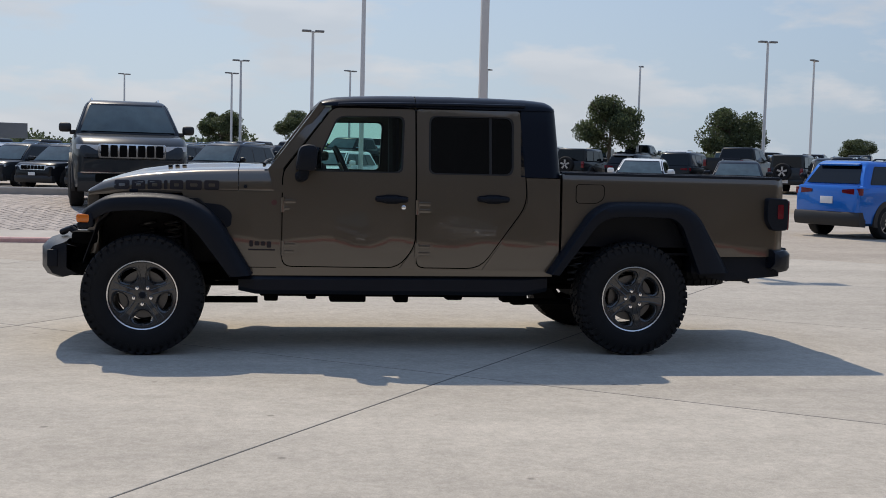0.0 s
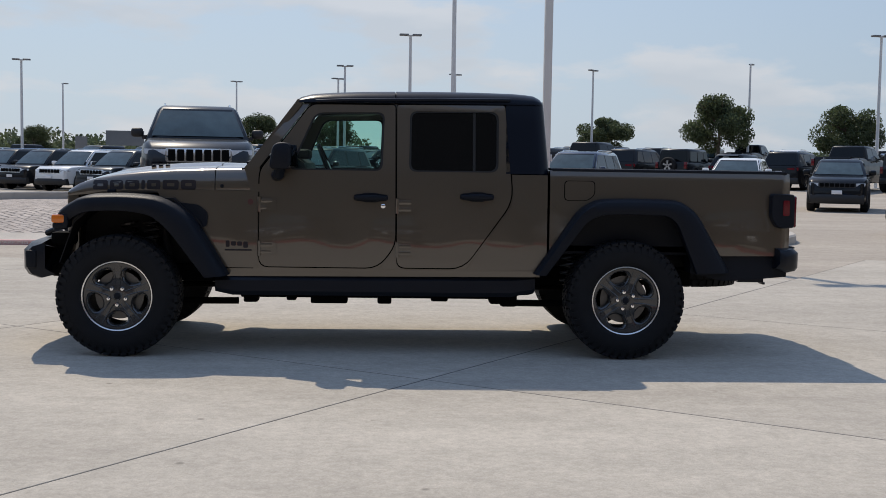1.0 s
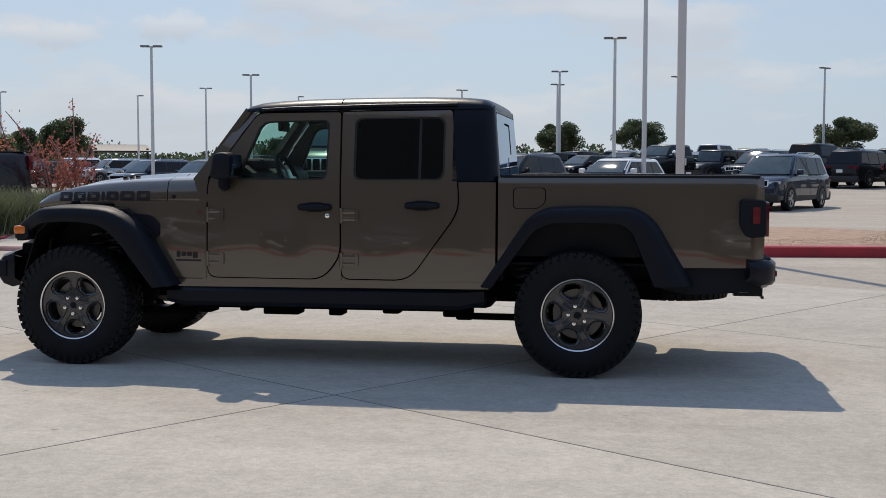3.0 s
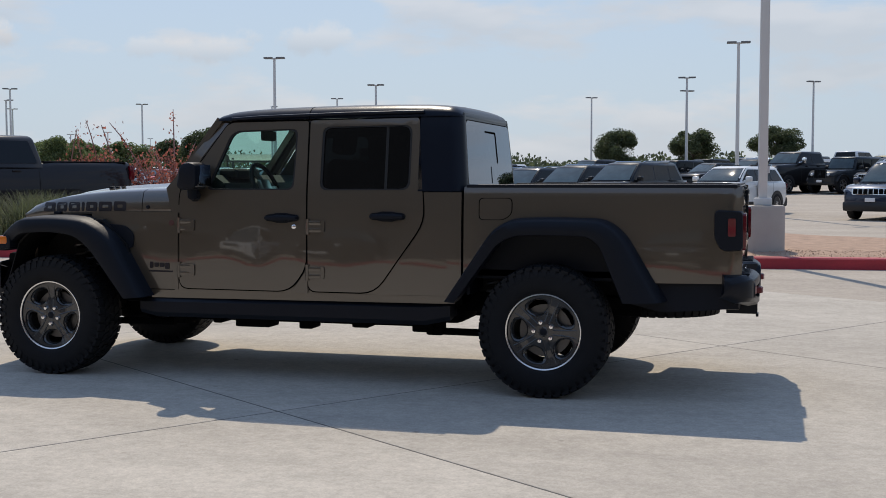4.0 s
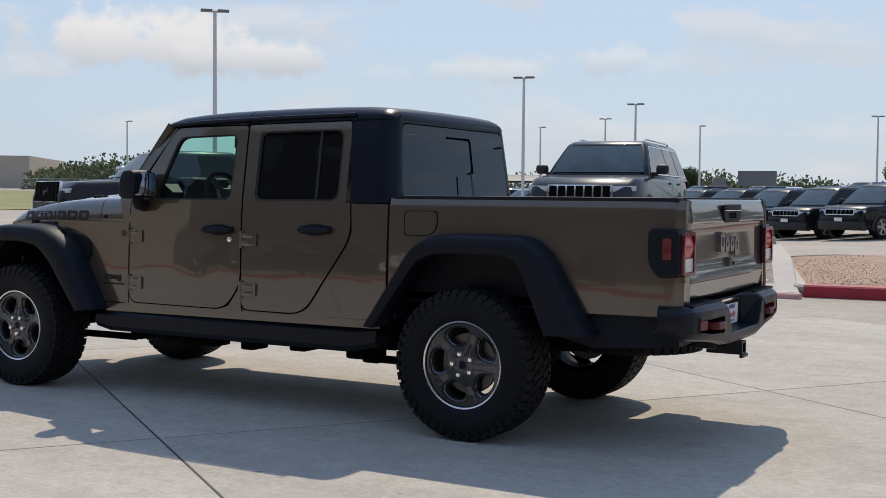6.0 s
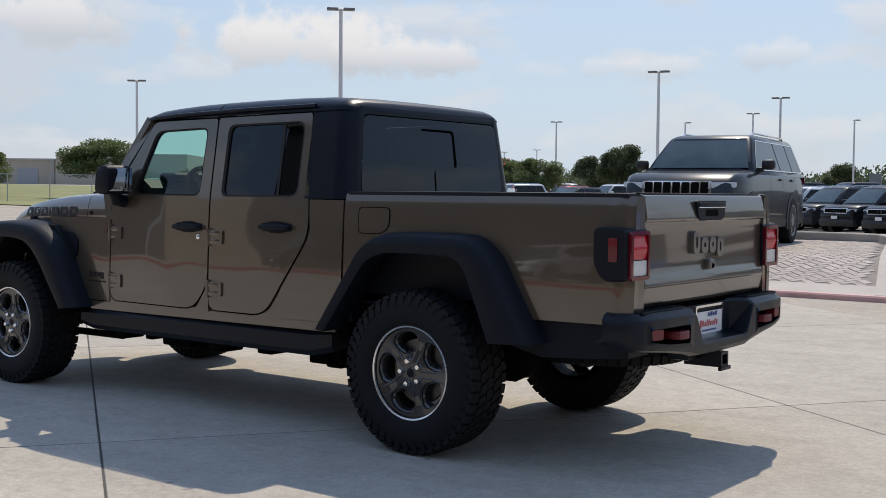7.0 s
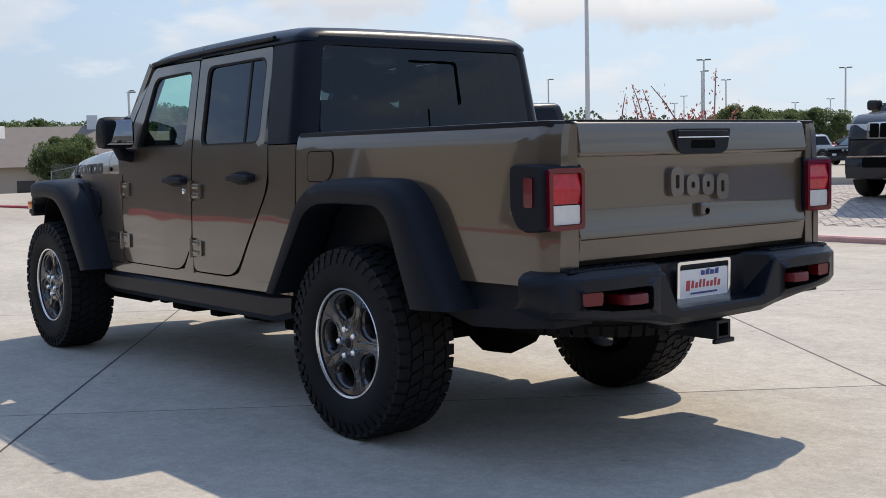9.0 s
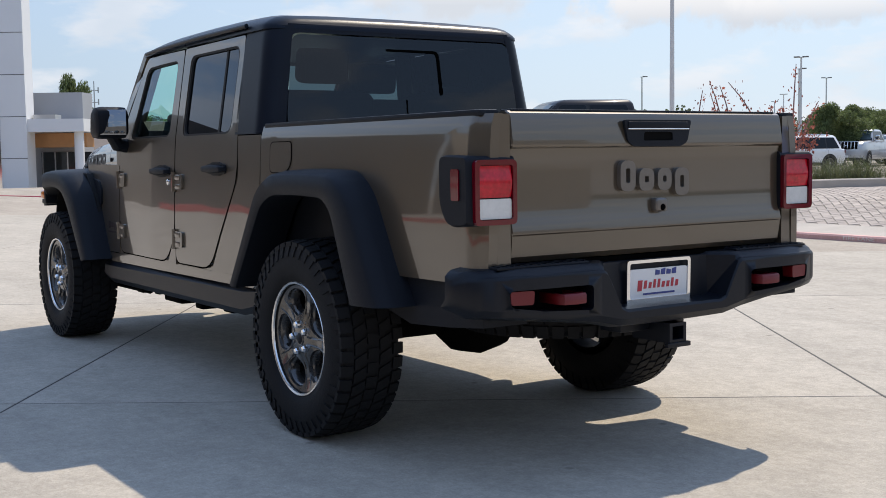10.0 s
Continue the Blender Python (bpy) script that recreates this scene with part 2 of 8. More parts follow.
M_PAINT = material("olive_brown_paint", (0.090, 0.0705, 0.0495), rough=0.28, metal=0.42, var=0.03, scale=1.5, fine=900, coat=1.0, rvar=0.05, bump=0.06, bump_scale=2.7)
M_PAINT.node_tree.nodes["Principled BSDF"].inputs["Coat IOR"].default_value = 1.60
for nd in M_PAINT.node_tree.nodes:
    if nd.type == "TEX_NOISE" and abs(nd.inputs["Scale"].default_value - 2.7) < 0.01:
        nd.inputs["Detail"].default_value = 0.6
M_BLACK = material("black_textured_plastic", (0.0070, 0.0092, 0.0145), rough=0.50, var=0.15, bump=0.12, bump_scale=700, spec=0.18)
M_TOP = material("black_hardtop", (0.0055, 0.0085, 0.0160), rough=0.30, var=0.12, bump=0.04, bump_scale=900, spec=0.16)
M_STEEL = material("black_powder_coated_steel", (0.006, 0.008, 0.013), rough=0.36, var=0.12, bump=0.08, bump_scale=600, spec=0.25)
# near-black for underbody parts; in slots, pockets and hollows it stands for shade
M_UNDER = material("underbody_and_shade_black", (0.003, 0.003, 0.003), rough=0.9, var=0.3, spec=0.1)
M_TYRE = material("tyre_rubber", (0.0090, 0.0094, 0.0108), rough=0.72, var=0.25, scale=12, bump=0.2, bump_scale=160, spec=0.22)
M_RIM = material("dark_grey_alloy", (0.040, 0.039, 0.039), rough=0.28, metal=0.4, var=0.06, coat=0.9)
M_BRIGHT = material("machined_aluminium", (0.80, 0.80, 0.80), rough=0.25, metal=1.0, var=0.05)
M_CHROME = material("chrome", (0.85, 0.85, 0.86), rough=0.08, metal=1.0, var=0.02)
M_DARKMETAL = material("brake_metal", (0.14, 0.135, 0.13), rough=0.45, metal=0.9, var=0.2)
M_RED = material("red_tail_lens", (0.12, 0.001, 0.008), rough=0.15, var=0.12, scale=25, coat=0.6, spec=0.3)
M_REDHOT = material("red_lamp_reflector", (0.46, 0.003, 0.016), rough=0.2, var=0.5, scale=40, coat=0.5, spec=0.3)
M_WHITE = material("clear_lamp_lens", (0.62, 0.62, 0.60), rough=0.18, var=0.10, scale=40, coat=0.6)
M_AMBER = material("amber_marker_lens", (0.70, 0.17, 0.015), rough=0.15, var=0.1, scale=40, coat=0.5)
M_HOOK = material("red_tow_hook_paint", (0.13, 0.003, 0.006), rough=0.45, var=0.1)
M_DECAL = material("dark_decal_film", (0.026, 0.020, 0.021), rough=0.45, var=0.15, spec=0.25)
M_BADGERED = material("dull_red_badge", (0.075, 0.020, 0.018), rough=0.4, var=0.1)
M_GAP = material("shadowed_panel_gap", (0.0025, 0.0025, 0.0025), rough=1.0, var=0.1, spec=0.0)
M_LINER = material("wheel_arch_liner", (0.010, 0.010, 0.011), rough=0.6, var=0.3, bump=0.2, bump_scale=60, spec=0.25)
M_BADGE = material("grey_badge", (0.13, 0.115, 0.100), rough=0.35, metal=0.3, var=0.08, coat=0.5)
M_SEAT = material("black_seat_cloth", (0.018, 0.018, 0.019), rough=0.85, var=0.2, bump=0.2, bump_scale=500, spec=0.22)
M_DASH = material("dashboard_plastic", (0.022, 0.022, 0.023), rough=0.6, var=0.15, bump=0.15, bump_scale=600, spec=0.22)
M_SILVER = material("satin_silver_trim", (0.55, 0.55, 0.55), rough=0.3, metal=0.8, var=0.05)
M_SEAL = material("black_rubber_seal", (0.010, 0.010, 0.010), rough=0.7, var=0.2)
M_MIRROR = material("mirror_glass", (0.22, 0.24, 0.27), rough=0.01, metal=1.0, var=0.0)
M_PLATE = material("plate_white", (0.72, 0.72, 0.72), rough=0.35, var=0.05)
M_BLUEINK = material("plate_blue_print", (0.03, 0.05, 0.22), rough=0.4, var=0.05)
M_REDINK = material("plate_red_print", (0.45, 0.03, 0.05), rough=0.4, var=0.05)
M_GLASS = glass_material("clear_green_glass", (0.74, 1.0, 0.92), 0.86)
M_TINT = glass_material("dark_privacy_glass", (0.5, 0.6, 0.75), 0.008)
M_TINT2 = glass_material("rear_tinted_glass", (0.65, 0.82, 1.0), 0.14)

M_CONC = concrete_material("pad_concrete", (0.490, 0.443, 0.372), (0.392, 0.358, 0.306), 0.6)
M_LOT = concrete_material("lot_concrete", (0.42, 0.365, 0.30), (0.355, 0.315, 0.262), 0.25)
M_JOINT = material("joint_sealant", (0.060, 0.056, 0.050), rough=0.85, var=0.3, scale=6, fine=120)
M_KERB = material("kerb_concrete", (0.42, 0.38, 0.33), rough=0.85, var=0.15, scale=2, bump=0.3)
M_SAND = material("dark_joint_sand", (0.23, 0.20, 0.17), rough=0.95, var=0.25, scale=6)
M_REDPAINT = material("red_kerb_paint", (0.36, 0.022, 0.035), rough=0.6, var=0.3, scale=2.5, fine=40, bump=0.2)
M_FADED = material("faded_red_lane_paint", (0.58, 0.33, 0.29), rough=0.75, var=0.35, scale=2.5, fine=30)
M_LANEWHITE = material("worn_white_lane_paint", (0.68, 0.62, 0.56), rough=0.75, var=0.2, scale=6)
M_MULCH = material("granite_gravel", (0.34, 0.225, 0.155), rough=0.95, var=0.45, scale=5, fine=45, bump=0.9, bump_scale=50)
M_STONE = material("gravel_stone", (0.37, 0.255, 0.178), rough=0.9, var=0.15, scale=20, per_island=0.08)
M_PAVER = material("clay_paver", (0.40, 0.345, 0.30), rough=0.85, var=0.14, scale=4, fine=80, bump=0.3, bump_scale=120, per_object=0.14, per_island=0.14)
M_GRASS = material("mown_dry_grass", (0.22, 0.22, 0.08), rough=0.95, var=0.35, scale=0.3, fine=8, bump=0.8, bump_scale=30)
M_POLE = material("painted_light_pole", (0.60, 0.59, 0.57), rough=0.45, var=0.06, scale=2)
M_POLEDARK = material("grey_lamp_head", (0.16, 0.16, 0.16), rough=0.5, var=0.1)
M_BARK = material("tree_bark", (0.085, 0.065, 0.048), rough=0.9, var=0.35, scale=8, bump=0.8, bump_scale=30)
M_LEAF = material("oak_leaves", (0.076, 0.098, 0.046), rough=0.6, var=0.30, scale=1.2, fine=9, per_island=0.45, spec=0.35)
M_LEAF2 = material("light_green_leaves", (0.125, 0.160, 0.060), rough=0.6, var=0.30, scale=1.2, fine=9, per_island=0.45, spec=0.35)
M_FARLEAF = material("far_wood_leaves", (0.078, 0.098, 0.050), rough=0.7, var=0.35, scale=0.4, fine=4, per_island=0.4)
M_BLADE = material("ornamental_grass_blades", (0.100, 0.118, 0.058), rough=0.7, var=0.3, scale=4, per_island=0.4)
M_FLOWER = material("red_yucca_flowers", (0.36, 0.125, 0.090), rough=0.6, var=0.3, scale=8, per_island=0.35)
M_STALK = material("flower_stalk", (0.34, 0.17, 0.14), rough=0.7, var=0.25, scale=6)

# ---- building tools ----
def let_light_through(m, share):
    """Thin leaves: part of the light passes to the far side."""
    n, l = m.node_tree.nodes, m.node_tree.links
    b = n["Principled BSDF"]
    tr = n.new("ShaderNodeBsdfTranslucent")
    l.new(b.inputs["Base Color"].links[0].from_socket, tr.inputs["Color"])
    mix = n.new("ShaderNodeMixShader")
    mix.inputs["Fac"].default_value = share
    l.new(b.outputs["BSDF"], mix.inputs[1])
    l.new(tr.outputs["BSDF"], mix.inputs[2])
    l.new(mix.outputs["Shader"], n["Material Output"].inputs["Surface"])


for leaves in (M_LEAF, M_LEAF2, M_FARLEAF, M_BLADE, M_FLOWER):
    let_light_through(leaves, 0.45)


def part(name, bm, mat, parent=None, label="", smooth=35, shared=None):
    """Link a bmesh as one mesh object under a thing or part."""
    if shared is None:
        bmesh.ops.recalc_face_normals(bm, faces=bm.faces)
        lim = radians(smooth)
        for f in bm.faces:
            f.smooth = smooth > 0
        for e in bm.edges:
            if len(e.link_faces) == 2 and e.calc_face_angle(0) > lim:
                e.smooth = False
        me = bpy.data.meshes.new(name)
        bm.to_mesh(me)
        bm.free()
        for m in (mat if isinstance(mat, (list, tuple)) else [mat]):
            me.materials.append(m)
    else:
        me = shared
    ob = new(name, me)
    if parent is not None:
        ob.parent = parent
    if label:
        ob["label"] = label
    return ob


def root(name, m, label, category, group="", kind=""):
    ob = new(name)
    ob.empty_display_size = 0.3
    ob.matrix_basis = m
    return tagged(ob, label, category, group, kind)


def lerp(v, xs, ys):
    return float(np.interp(v, xs, ys))


def box(bm, lo, hi, bevel=0.0, m=None, seg=2):
    lo, hi = Vector(lo), Vector(hi)
    r = bmesh.ops.create_cube(bm, size=1.0)
    vs = r["verts"]
    for v in vs:
        v.co = Vector([lo[i] + (v.co[i] + 0.5) * (hi[i] - lo[i]) for i in range(3)])
    if m is not None:
        for v in vs:
            v.co = m @ v.co
    if bevel:
        es = list({e for v in vs for e in v.link_edges})
        bmesh.ops.bevel(bm, geom=es, offset=bevel, segments=seg, affect="EDGES", profile=0.6)
    return vs


def ring_faces(bm, a, b, closed=True):
    n = len(a)
    for i in range(n if closed else n - 1):
        j = (i + 1) % n
        try:
            bm.faces.new((a[i], a[j], b[j], b[i]))
        except ValueError:
            pass


def loft(bm, rings, closed=True, caps=True):
    vs = [[bm.verts.new(p) for p in r] for r in rings]
    for a, b in zip(vs, vs[1:]):
        ring_faces(bm, a, b, closed)
    if caps and closed:
        bm.faces.new(vs[0][::-1])
        bm.faces.new(vs[-1])
    return vs


def tube(bm, pts, r, seg=8, caps=True):
    """A round tube through points; r is a number or a list."""
    pts = [Vector(p) for p in pts]
    rs = r if isinstance(r, (list, tuple)) else [r] * len(pts)
    rings = []
    for i, p in enumerate(pts):
        d = (pts[min(i + 1, len(pts) - 1)] - pts[max(i - 1, 0)]).normalized()
        q = d.to_track_quat("Z", "Y")
        rings.append([p + q @ Vector((rs[i] * math.cos(a), rs[i] * math.sin(a), 0)) for a in [2 * math.pi * k / seg for k in range(seg)]])
    loft(bm, rings, True, caps)


def lathe(bm, profile, c=(0, 0, 0), seg=40, closed=False):
    """Turn (radius, offset along y) round the y axis through c."""
    rings = []
    for k in range(seg):
        a = 2 * math.pi * k / seg
        rings.append([bm.verts.new((c[0] + r * math.cos(a), c[1] + h, c[2] + r * math.sin(a))) for r, h in profile])
    for k in range(seg):
        ring_faces(bm, rings[k], rings[(k + 1) % seg], closed)


def rounded(pts, r, seg=4):
    """A polygon with its corners rounded; r is a number or one for each corner."""
    out = []
    n = len(pts)
    for i in range(n):
        p = Vector(pts[i])
        a, b = Vector(pts[i - 1]) - p, Vector(pts[(i + 1) % n]) - p
        ri = r[i] if isinstance(r, (list, tuple)) else r
        k = min(ri, a.length * 0.45, b.length * 0.45)
        if k < 1e-4:
            out.append(tuple(p))
            continue
        s, e = p + a.normalized() * k, p + b.normalized() * k
        for j in range(seg + 1):
            t = j / seg
            out.append(tuple(s * (1 - t) ** 2 + p * 2 * t * (1 - t) + e * t * t))
    return out


def sheet(bm, outline, holes, place, thick, cuts_v=(), cuts_u=()):
    """A panel: a flat outline (u, v) with holes, cut along u and v, put in space by place(u, v, depth), with thickness."""
    tmp = bmesh.new()
    edges = []
    for loop in [outline] + list(holes):
        vs = [tmp.verts.new((p[0], 0, p[1])) for p in loop]
        edges += [tmp.edges.new((vs[i], vs[(i + 1) % len(vs)])) for i in range(len(vs))]
    bmesh.ops.triangle_fill(tmp, use_beauty=True, use_dissolve=False, edges=edges)
    for v in cuts_v:
        bmesh.ops.bisect_plane(tmp, geom=tmp.verts[:] + tmp.edges[:] + tmp.faces[:], plane_co=(0, 0, v), plane_no=(0, 0, 1))
    for u in cuts_u:
        bmesh.ops.bisect_plane(tmp, geom=tmp.verts[:] + tmp.edges[:] + tmp.faces[:], plane_co=(u, 0, 0), plane_no=(1, 0, 0))
    tmp.verts.index_update()
    top = {v.index: bm.verts.new(place(v.co.x, v.co.z, 0.0)) for v in tmp.verts}
    for f in tmp.faces:
        bm.faces.new([top[v.index] for v in f.verts])
    if thick:
        low = {v.index: bm.verts.new(place(v.co.x, v.co.z, thick)) for v in tmp.verts}
        for f in tmp.faces:
            bm.faces.new([low[v.index] for v in reversed(f.verts)])
        for e in tmp.edges:
            if len(e.link_faces) == 1:
                a, b = e.verts
                bm.faces.new((top[a.index], top[b.index], low[b.index], low[a.index]))
    tmp.free()


def smoothstep(a, b, v):
    t = min(1.0, max(0.0, (v - a) / (b - a)))
    return t * t * (3 - 2 * t)

# ---- ground ----
def height(x, y):
    """Lie of the land: flat pad, a rise under the paved display pad, a slow climb to the far lot, a fall to the west."""
    z = 0.0175 * max(0.0, min(y, 130.0) - 32.0) * smoothstep(-20.0, 10.0, x)
    if x < -20:
        r = y / -x
        z -= 3.0 * smoothstep(30, 100, -x) * (1 - smoothstep(0.30, 0.50, r))
        z += 1.0 * smoothstep(60, 180, math.hypot(x, y)) * smoothstep(0.45, 0.60, r) * (1 - smoothstep(0.9, 1.6, r))
    far = math.hypot(x, y)
    if y > 0 and far > 12:
        # the whole site climbs slowly away from the pad, more so to the west
        turn = math.degrees(math.atan2(-x, y))
        z += min(far, 260.0) * smoothstep(12, 40, far) * lerp(turn, [-30, 0, 17, 30, 45, 75], [0.0022, 0.0017, 0.0024, 0.0043, 0.0052, 0.0066]) * smoothstep(0.0, 6.0, y)
        # a shallow dip under the first rows to the west
        z -= 0.22 * smoothstep(24, 36, far) * (1 - smoothstep(62, 95, far)) * smoothstep(2, 10, turn) * (1 - smoothstep(36, 48, turn))
    return z


GROUND_DROP = 0.014
ticks = [0]
step = 1.5
while ticks[-1] < 2400:
    ticks.append(ticks[-1] + step)
    if ticks[-1] > 40:
        step *= 1.16
axis = [-t for t in reversed(ticks[1:])] + ticks
bm = bmesh.new()
grid = [[bm.verts.new((x, y, height(x, y) - GROUND_DROP)) for x in axis] for y in axis]
for j in range(len(axis) - 1):
    for i in range(len(axis) - 1):
        bm.faces.new((grid[j][i], grid[j][i + 1], grid[j + 1][i + 1], grid[j + 1][i]))
ground = tagged(part("ground", bm, M_LOT, None), "pale tan concrete parking lot reaching the horizon", "ground", kind="structure")

# ---- the pickup truck ----
truck = root("pickup_truck", pose(0, 0.0122, 0), "olive-brown crew-cab off-road pickup with black hardtop, parked on concrete", "pickup truck")
truck.scale = (1.0, 1.015, 1.0)

BODY_Z = [0.54, 0.60, 0.70, 0.80, 0.90, 1.0, 1.10, 1.20, 1.275, 1.74, 1.80, 1.86]
BODY_Y = [0.800, 0.8075, 0.8080, 0.8065, 0.8038, 0.8005, 0.7965, 0.791, 0.785, 0.712, 0.695, 0.66]


def half_width(x, z):
    w = lerp(z, BODY_Z, BODY_Y)
    if x < -0.2:
        w -= 0.035 * (-0.2 - x)
    if 0.62 < z < 1.24:
        w += 0.0008 * (math.sin(10.5 * x + 1.0) + 0.5 * math.sin(17.0 * x + 2.1)) * math.sin(8.5 * z + 0.6 * x) * smoothstep(0.62, 0.72, z) * smoothstep(1.24, 1.16, z)
    return w


def side(s, proud=0.0):
    """Puts (x, z) on the body's flank; s is -1 for the driver's side."""
    return lambda u, v, d: (u, s * (half_width(u, v) + proud - d), v)


CUTS = [0.6, 0.68, 0.78, 0.88, 0.98, 1.08, 1.18, 1.245, 1.29, 1.4, 1.5, 1.6, 1.7]


def both(f):
    for s in (-1, 1):
        f(s)


def truck_side(s):
    place = side(s)
    # sill, cowl side and rear corner of the cab
    bm = bmesh.new()
    sheet(bm, [(-1.02, 0.545), (1.10, 0.56), (1.185, 0.608), (-1.02, 0.600)], [], place, 0.05, CUTS)
    part("sill_panel", bm, M_PAINT, truck)
    bm = bmesh.new()
    sheet(bm, [(-1.50, 1.135), (-1.42, 0.9), (-1.05, 0.606), (-0.812, 0.606), (-0.812, 1.135)], [], place, 0.03, CUTS, [-1.2, -1.0])
    part("fender_panel", bm, M_PAINT, truck)
    bm = bmesh.new()
    sheet(bm, [(0.632, 0.606), (1.195, 0.614), (1.195, 1.272), (0.944, 1.272), (0.958, 1.095), (0.948, 1.062)], [], place, 0.03, CUTS, [0.8, 0.95, 1.1])
    part("cab_corner", bm, M_PAINT, truck)
    bm = bmesh.new()
    sheet(bm, [(0.030, 0.606), (0.147, 0.606), (0.147, 0.768)], [], place, 0.03, CUTS)
    part("pillar_base", bm, M_PAINT, truck)
    bm = bmesh.new()
    sheet(bm, [(-0.86, 1.13), (-0.80, 1.13), (-0.80, 1.30), (-0.468, 1.738), (-0.49, 1.742), (-0.528, 1.738), (-0.905, 1.295)], [],
          lambda u, v, d: side(s, -0.026 * smoothstep(1.55, 1.74, v))(u, v, d), 0.07, [1.3, 1.4, 1.5, 1.6, 1.65, 1.7])
    part("windscreen_pillar", bm, M_PAINT, truck)
    # dark inner shell behind the gaps
    bm = bmesh.new()
    sheet(bm, [(-0.84, 0.56), (1.15, 0.56), (1.15, 1.24), (-0.84, 1.24)], [], side(s, -0.005), 0.02, CUTS)
    sheet(bm, [(0.095, 1.2), (0.175, 1.2), (0.175, 1.76), (0.095, 1.76)], [], side(s, -0.022), 0.03, CUTS)
    part("door_jamb", bm, M_PAINT, truck)

    # doors
    front = rounded([(-0.800, 0.616), (0.020, 0.616), (0.138, 0.775), (0.130, 1.742), (-0.452, 1.738), (-0.790, 1.285), (-0.800, 1.23)],
                    [0.07, 0.10, 0.07, 0.02, 0.05, 0.03, 0.03])
    win_f = rounded([(-0.600, 1.285), (0.045, 1.285), (0.058, 1.692), (-0.425, 1.682)], [0.04, 0.05, 0.05, 0.06])
    rear = rounded([(0.151, 0.618), (0.615, 0.618), (0.950, 1.085), (0.895, 1.752), (0.142, 1.744)], [0.06, 0.10, 0.10, 0.02, 0.02])
    win_r = rounded([(0.228, 1.283), (0.850, 1.285), (0.852, 1.708), (0.232, 1.702)], [0.05, 0.06, 0.06, 0.05])
    for nm, outline, win, glass, glabel, hx in (("front_door", front, win_f, M_GLASS, "clear greenish side window", -0.800),
                                               ("rear_door", rear, win_r, M_TINT, "dark privacy-tinted side window", 0.150)):
        bm = bmesh.new()
        sheet(bm, outline, [win], place, 0.035, CUTS + [0.64, 0.73, 0.83, 0.93, 1.03, 1.13], [-0.74 + 0.075 * i for i in range(23)])
        door = part(nm, bm, M_PAINT, truck)
        cd = Vector((sum(p[0] for p in outline) / len(outline), sum(p[1] for p in outline) / len(outline)))
        grown = [tuple(Vector(p) + (Vector(p) - cd).normalized() * 0.0085) for p in outline]
        # nearly flush black ring; the gap's shade is put into its colour
        bm = bmesh.new()
        sheet(bm, grown, [outline], side(s, -0.0015), 0, CUTS)
        part("door_gap", bm, M_GAP, door, "thin dark gap round the door")
        c = Vector((sum(p[0] for p in win) / len(win), sum(p[1] for p in win) / len(win)))
        inner = [tuple(c + (Vector(p) - c) * 0.955) for p in win]
        bm = bmesh.new()
        sheet(bm, win, [inner], side(s, -0.004), 0.03, [1.4, 1.5, 1.6])
        part("window_seal", bm, M_SEAL, door)
        bm = bmesh.new()
        sheet(bm, inner, [], side(s, -0.014), 0, [1.4, 1.5, 1.6])
        w = part("window", bm, glass, door, glabel)
        w.visible_shadow = False
        if nm == "rear_door":
            bm = bmesh.new()
            sheet(bm, [(0.672, 1.29), (0.690, 1.29), (0.690, 1.70), (0.672, 1.70)], [], side(s, -0.010), 0.02, [1.4, 1.5, 1.6])
            part("window_bar", bm, M_SEAL, door)
        # pull handle with its recess
        h0 = -0.152 if nm == "front_door" else 0.584
        hz = 1.1005 if nm == "front_door" else 1.115
        y = s * (half_width(0, 1.11) + 0.004)

        def oval(f, dx=0.0):
            """Outline of the handle's cup: narrow ends, a bulge in the middle."""
            top_ = [(h0 + dx + 0.236 * t, hz + f * lerp(t, [0, 0.06, 0.24, 0.34, 0.66, 0.76, 0.94, 1], [0.014, 0.022, 0.026, 0.033, 0.033, 0.026, 0.022, 0.014])) for t in (0, 0.06, 0.24, 0.34, 0.66, 0.76, 0.94, 1)]
            return top_ + [(u, 2 * hz - v) for u, v in reversed(top_)]
        bm = bmesh.new()
        sheet(bm, rounded(oval(1.0), 0.008, 2), [], lambda u, v, d: (u, y + s * (0.003 - d), v), 0.012)
        loft(bm, [[(h0 + 0.118 + (u - h0 - 0.118) * g, y + s * q, hz + (v - hz) * g * 0.62) for u, v in oval(1.0)] for g, q in ((1.0, 0.003), (0.985, 0.022), (0.94, 0.034), (0.80, 0.037))])
        part("door_handle", bm, M_BLACK, door, "black pull handle", smooth=50)
        # hinges, painted like the body
        for hz in (1.045, 0.742):
            bm = bmesh.new()
            k = half_width(hx, hz)
            lathe_pts = [(hx, s * (k + 0.008), hz - 0.052), (hx, s * (k + 0.008), hz + 0.052)]
            tube(bm, lathe_pts, 0.013, 10)
            for dz in (-0.024, 0.024):
                box(bm, (hx + 0.005, s * (k + 0.006) - 0.008, hz + dz - 0.014), (hx + 0.095, s * (k + 0.006) + 0.008, hz + dz + 0.014), 0.006)
            lo, hi = sorted((s * (k - 0.002), s * (k + 0.016)))
            sheet(bm, rounded([(hx + 0.012, hz - 0.044), (hx + 0.118, hz - 0.040), (hx + 0.118, hz + 0.040), (hx + 0.012, hz + 0.044)], 0.012), [],
                  lambda u, v, d: (u, s * (half_width(u, v) + 0.011 - d), v), 0.02)
            part("hinge", bm, M_PAINT, door)
    if s < 0:
        bm = bmesh.new()
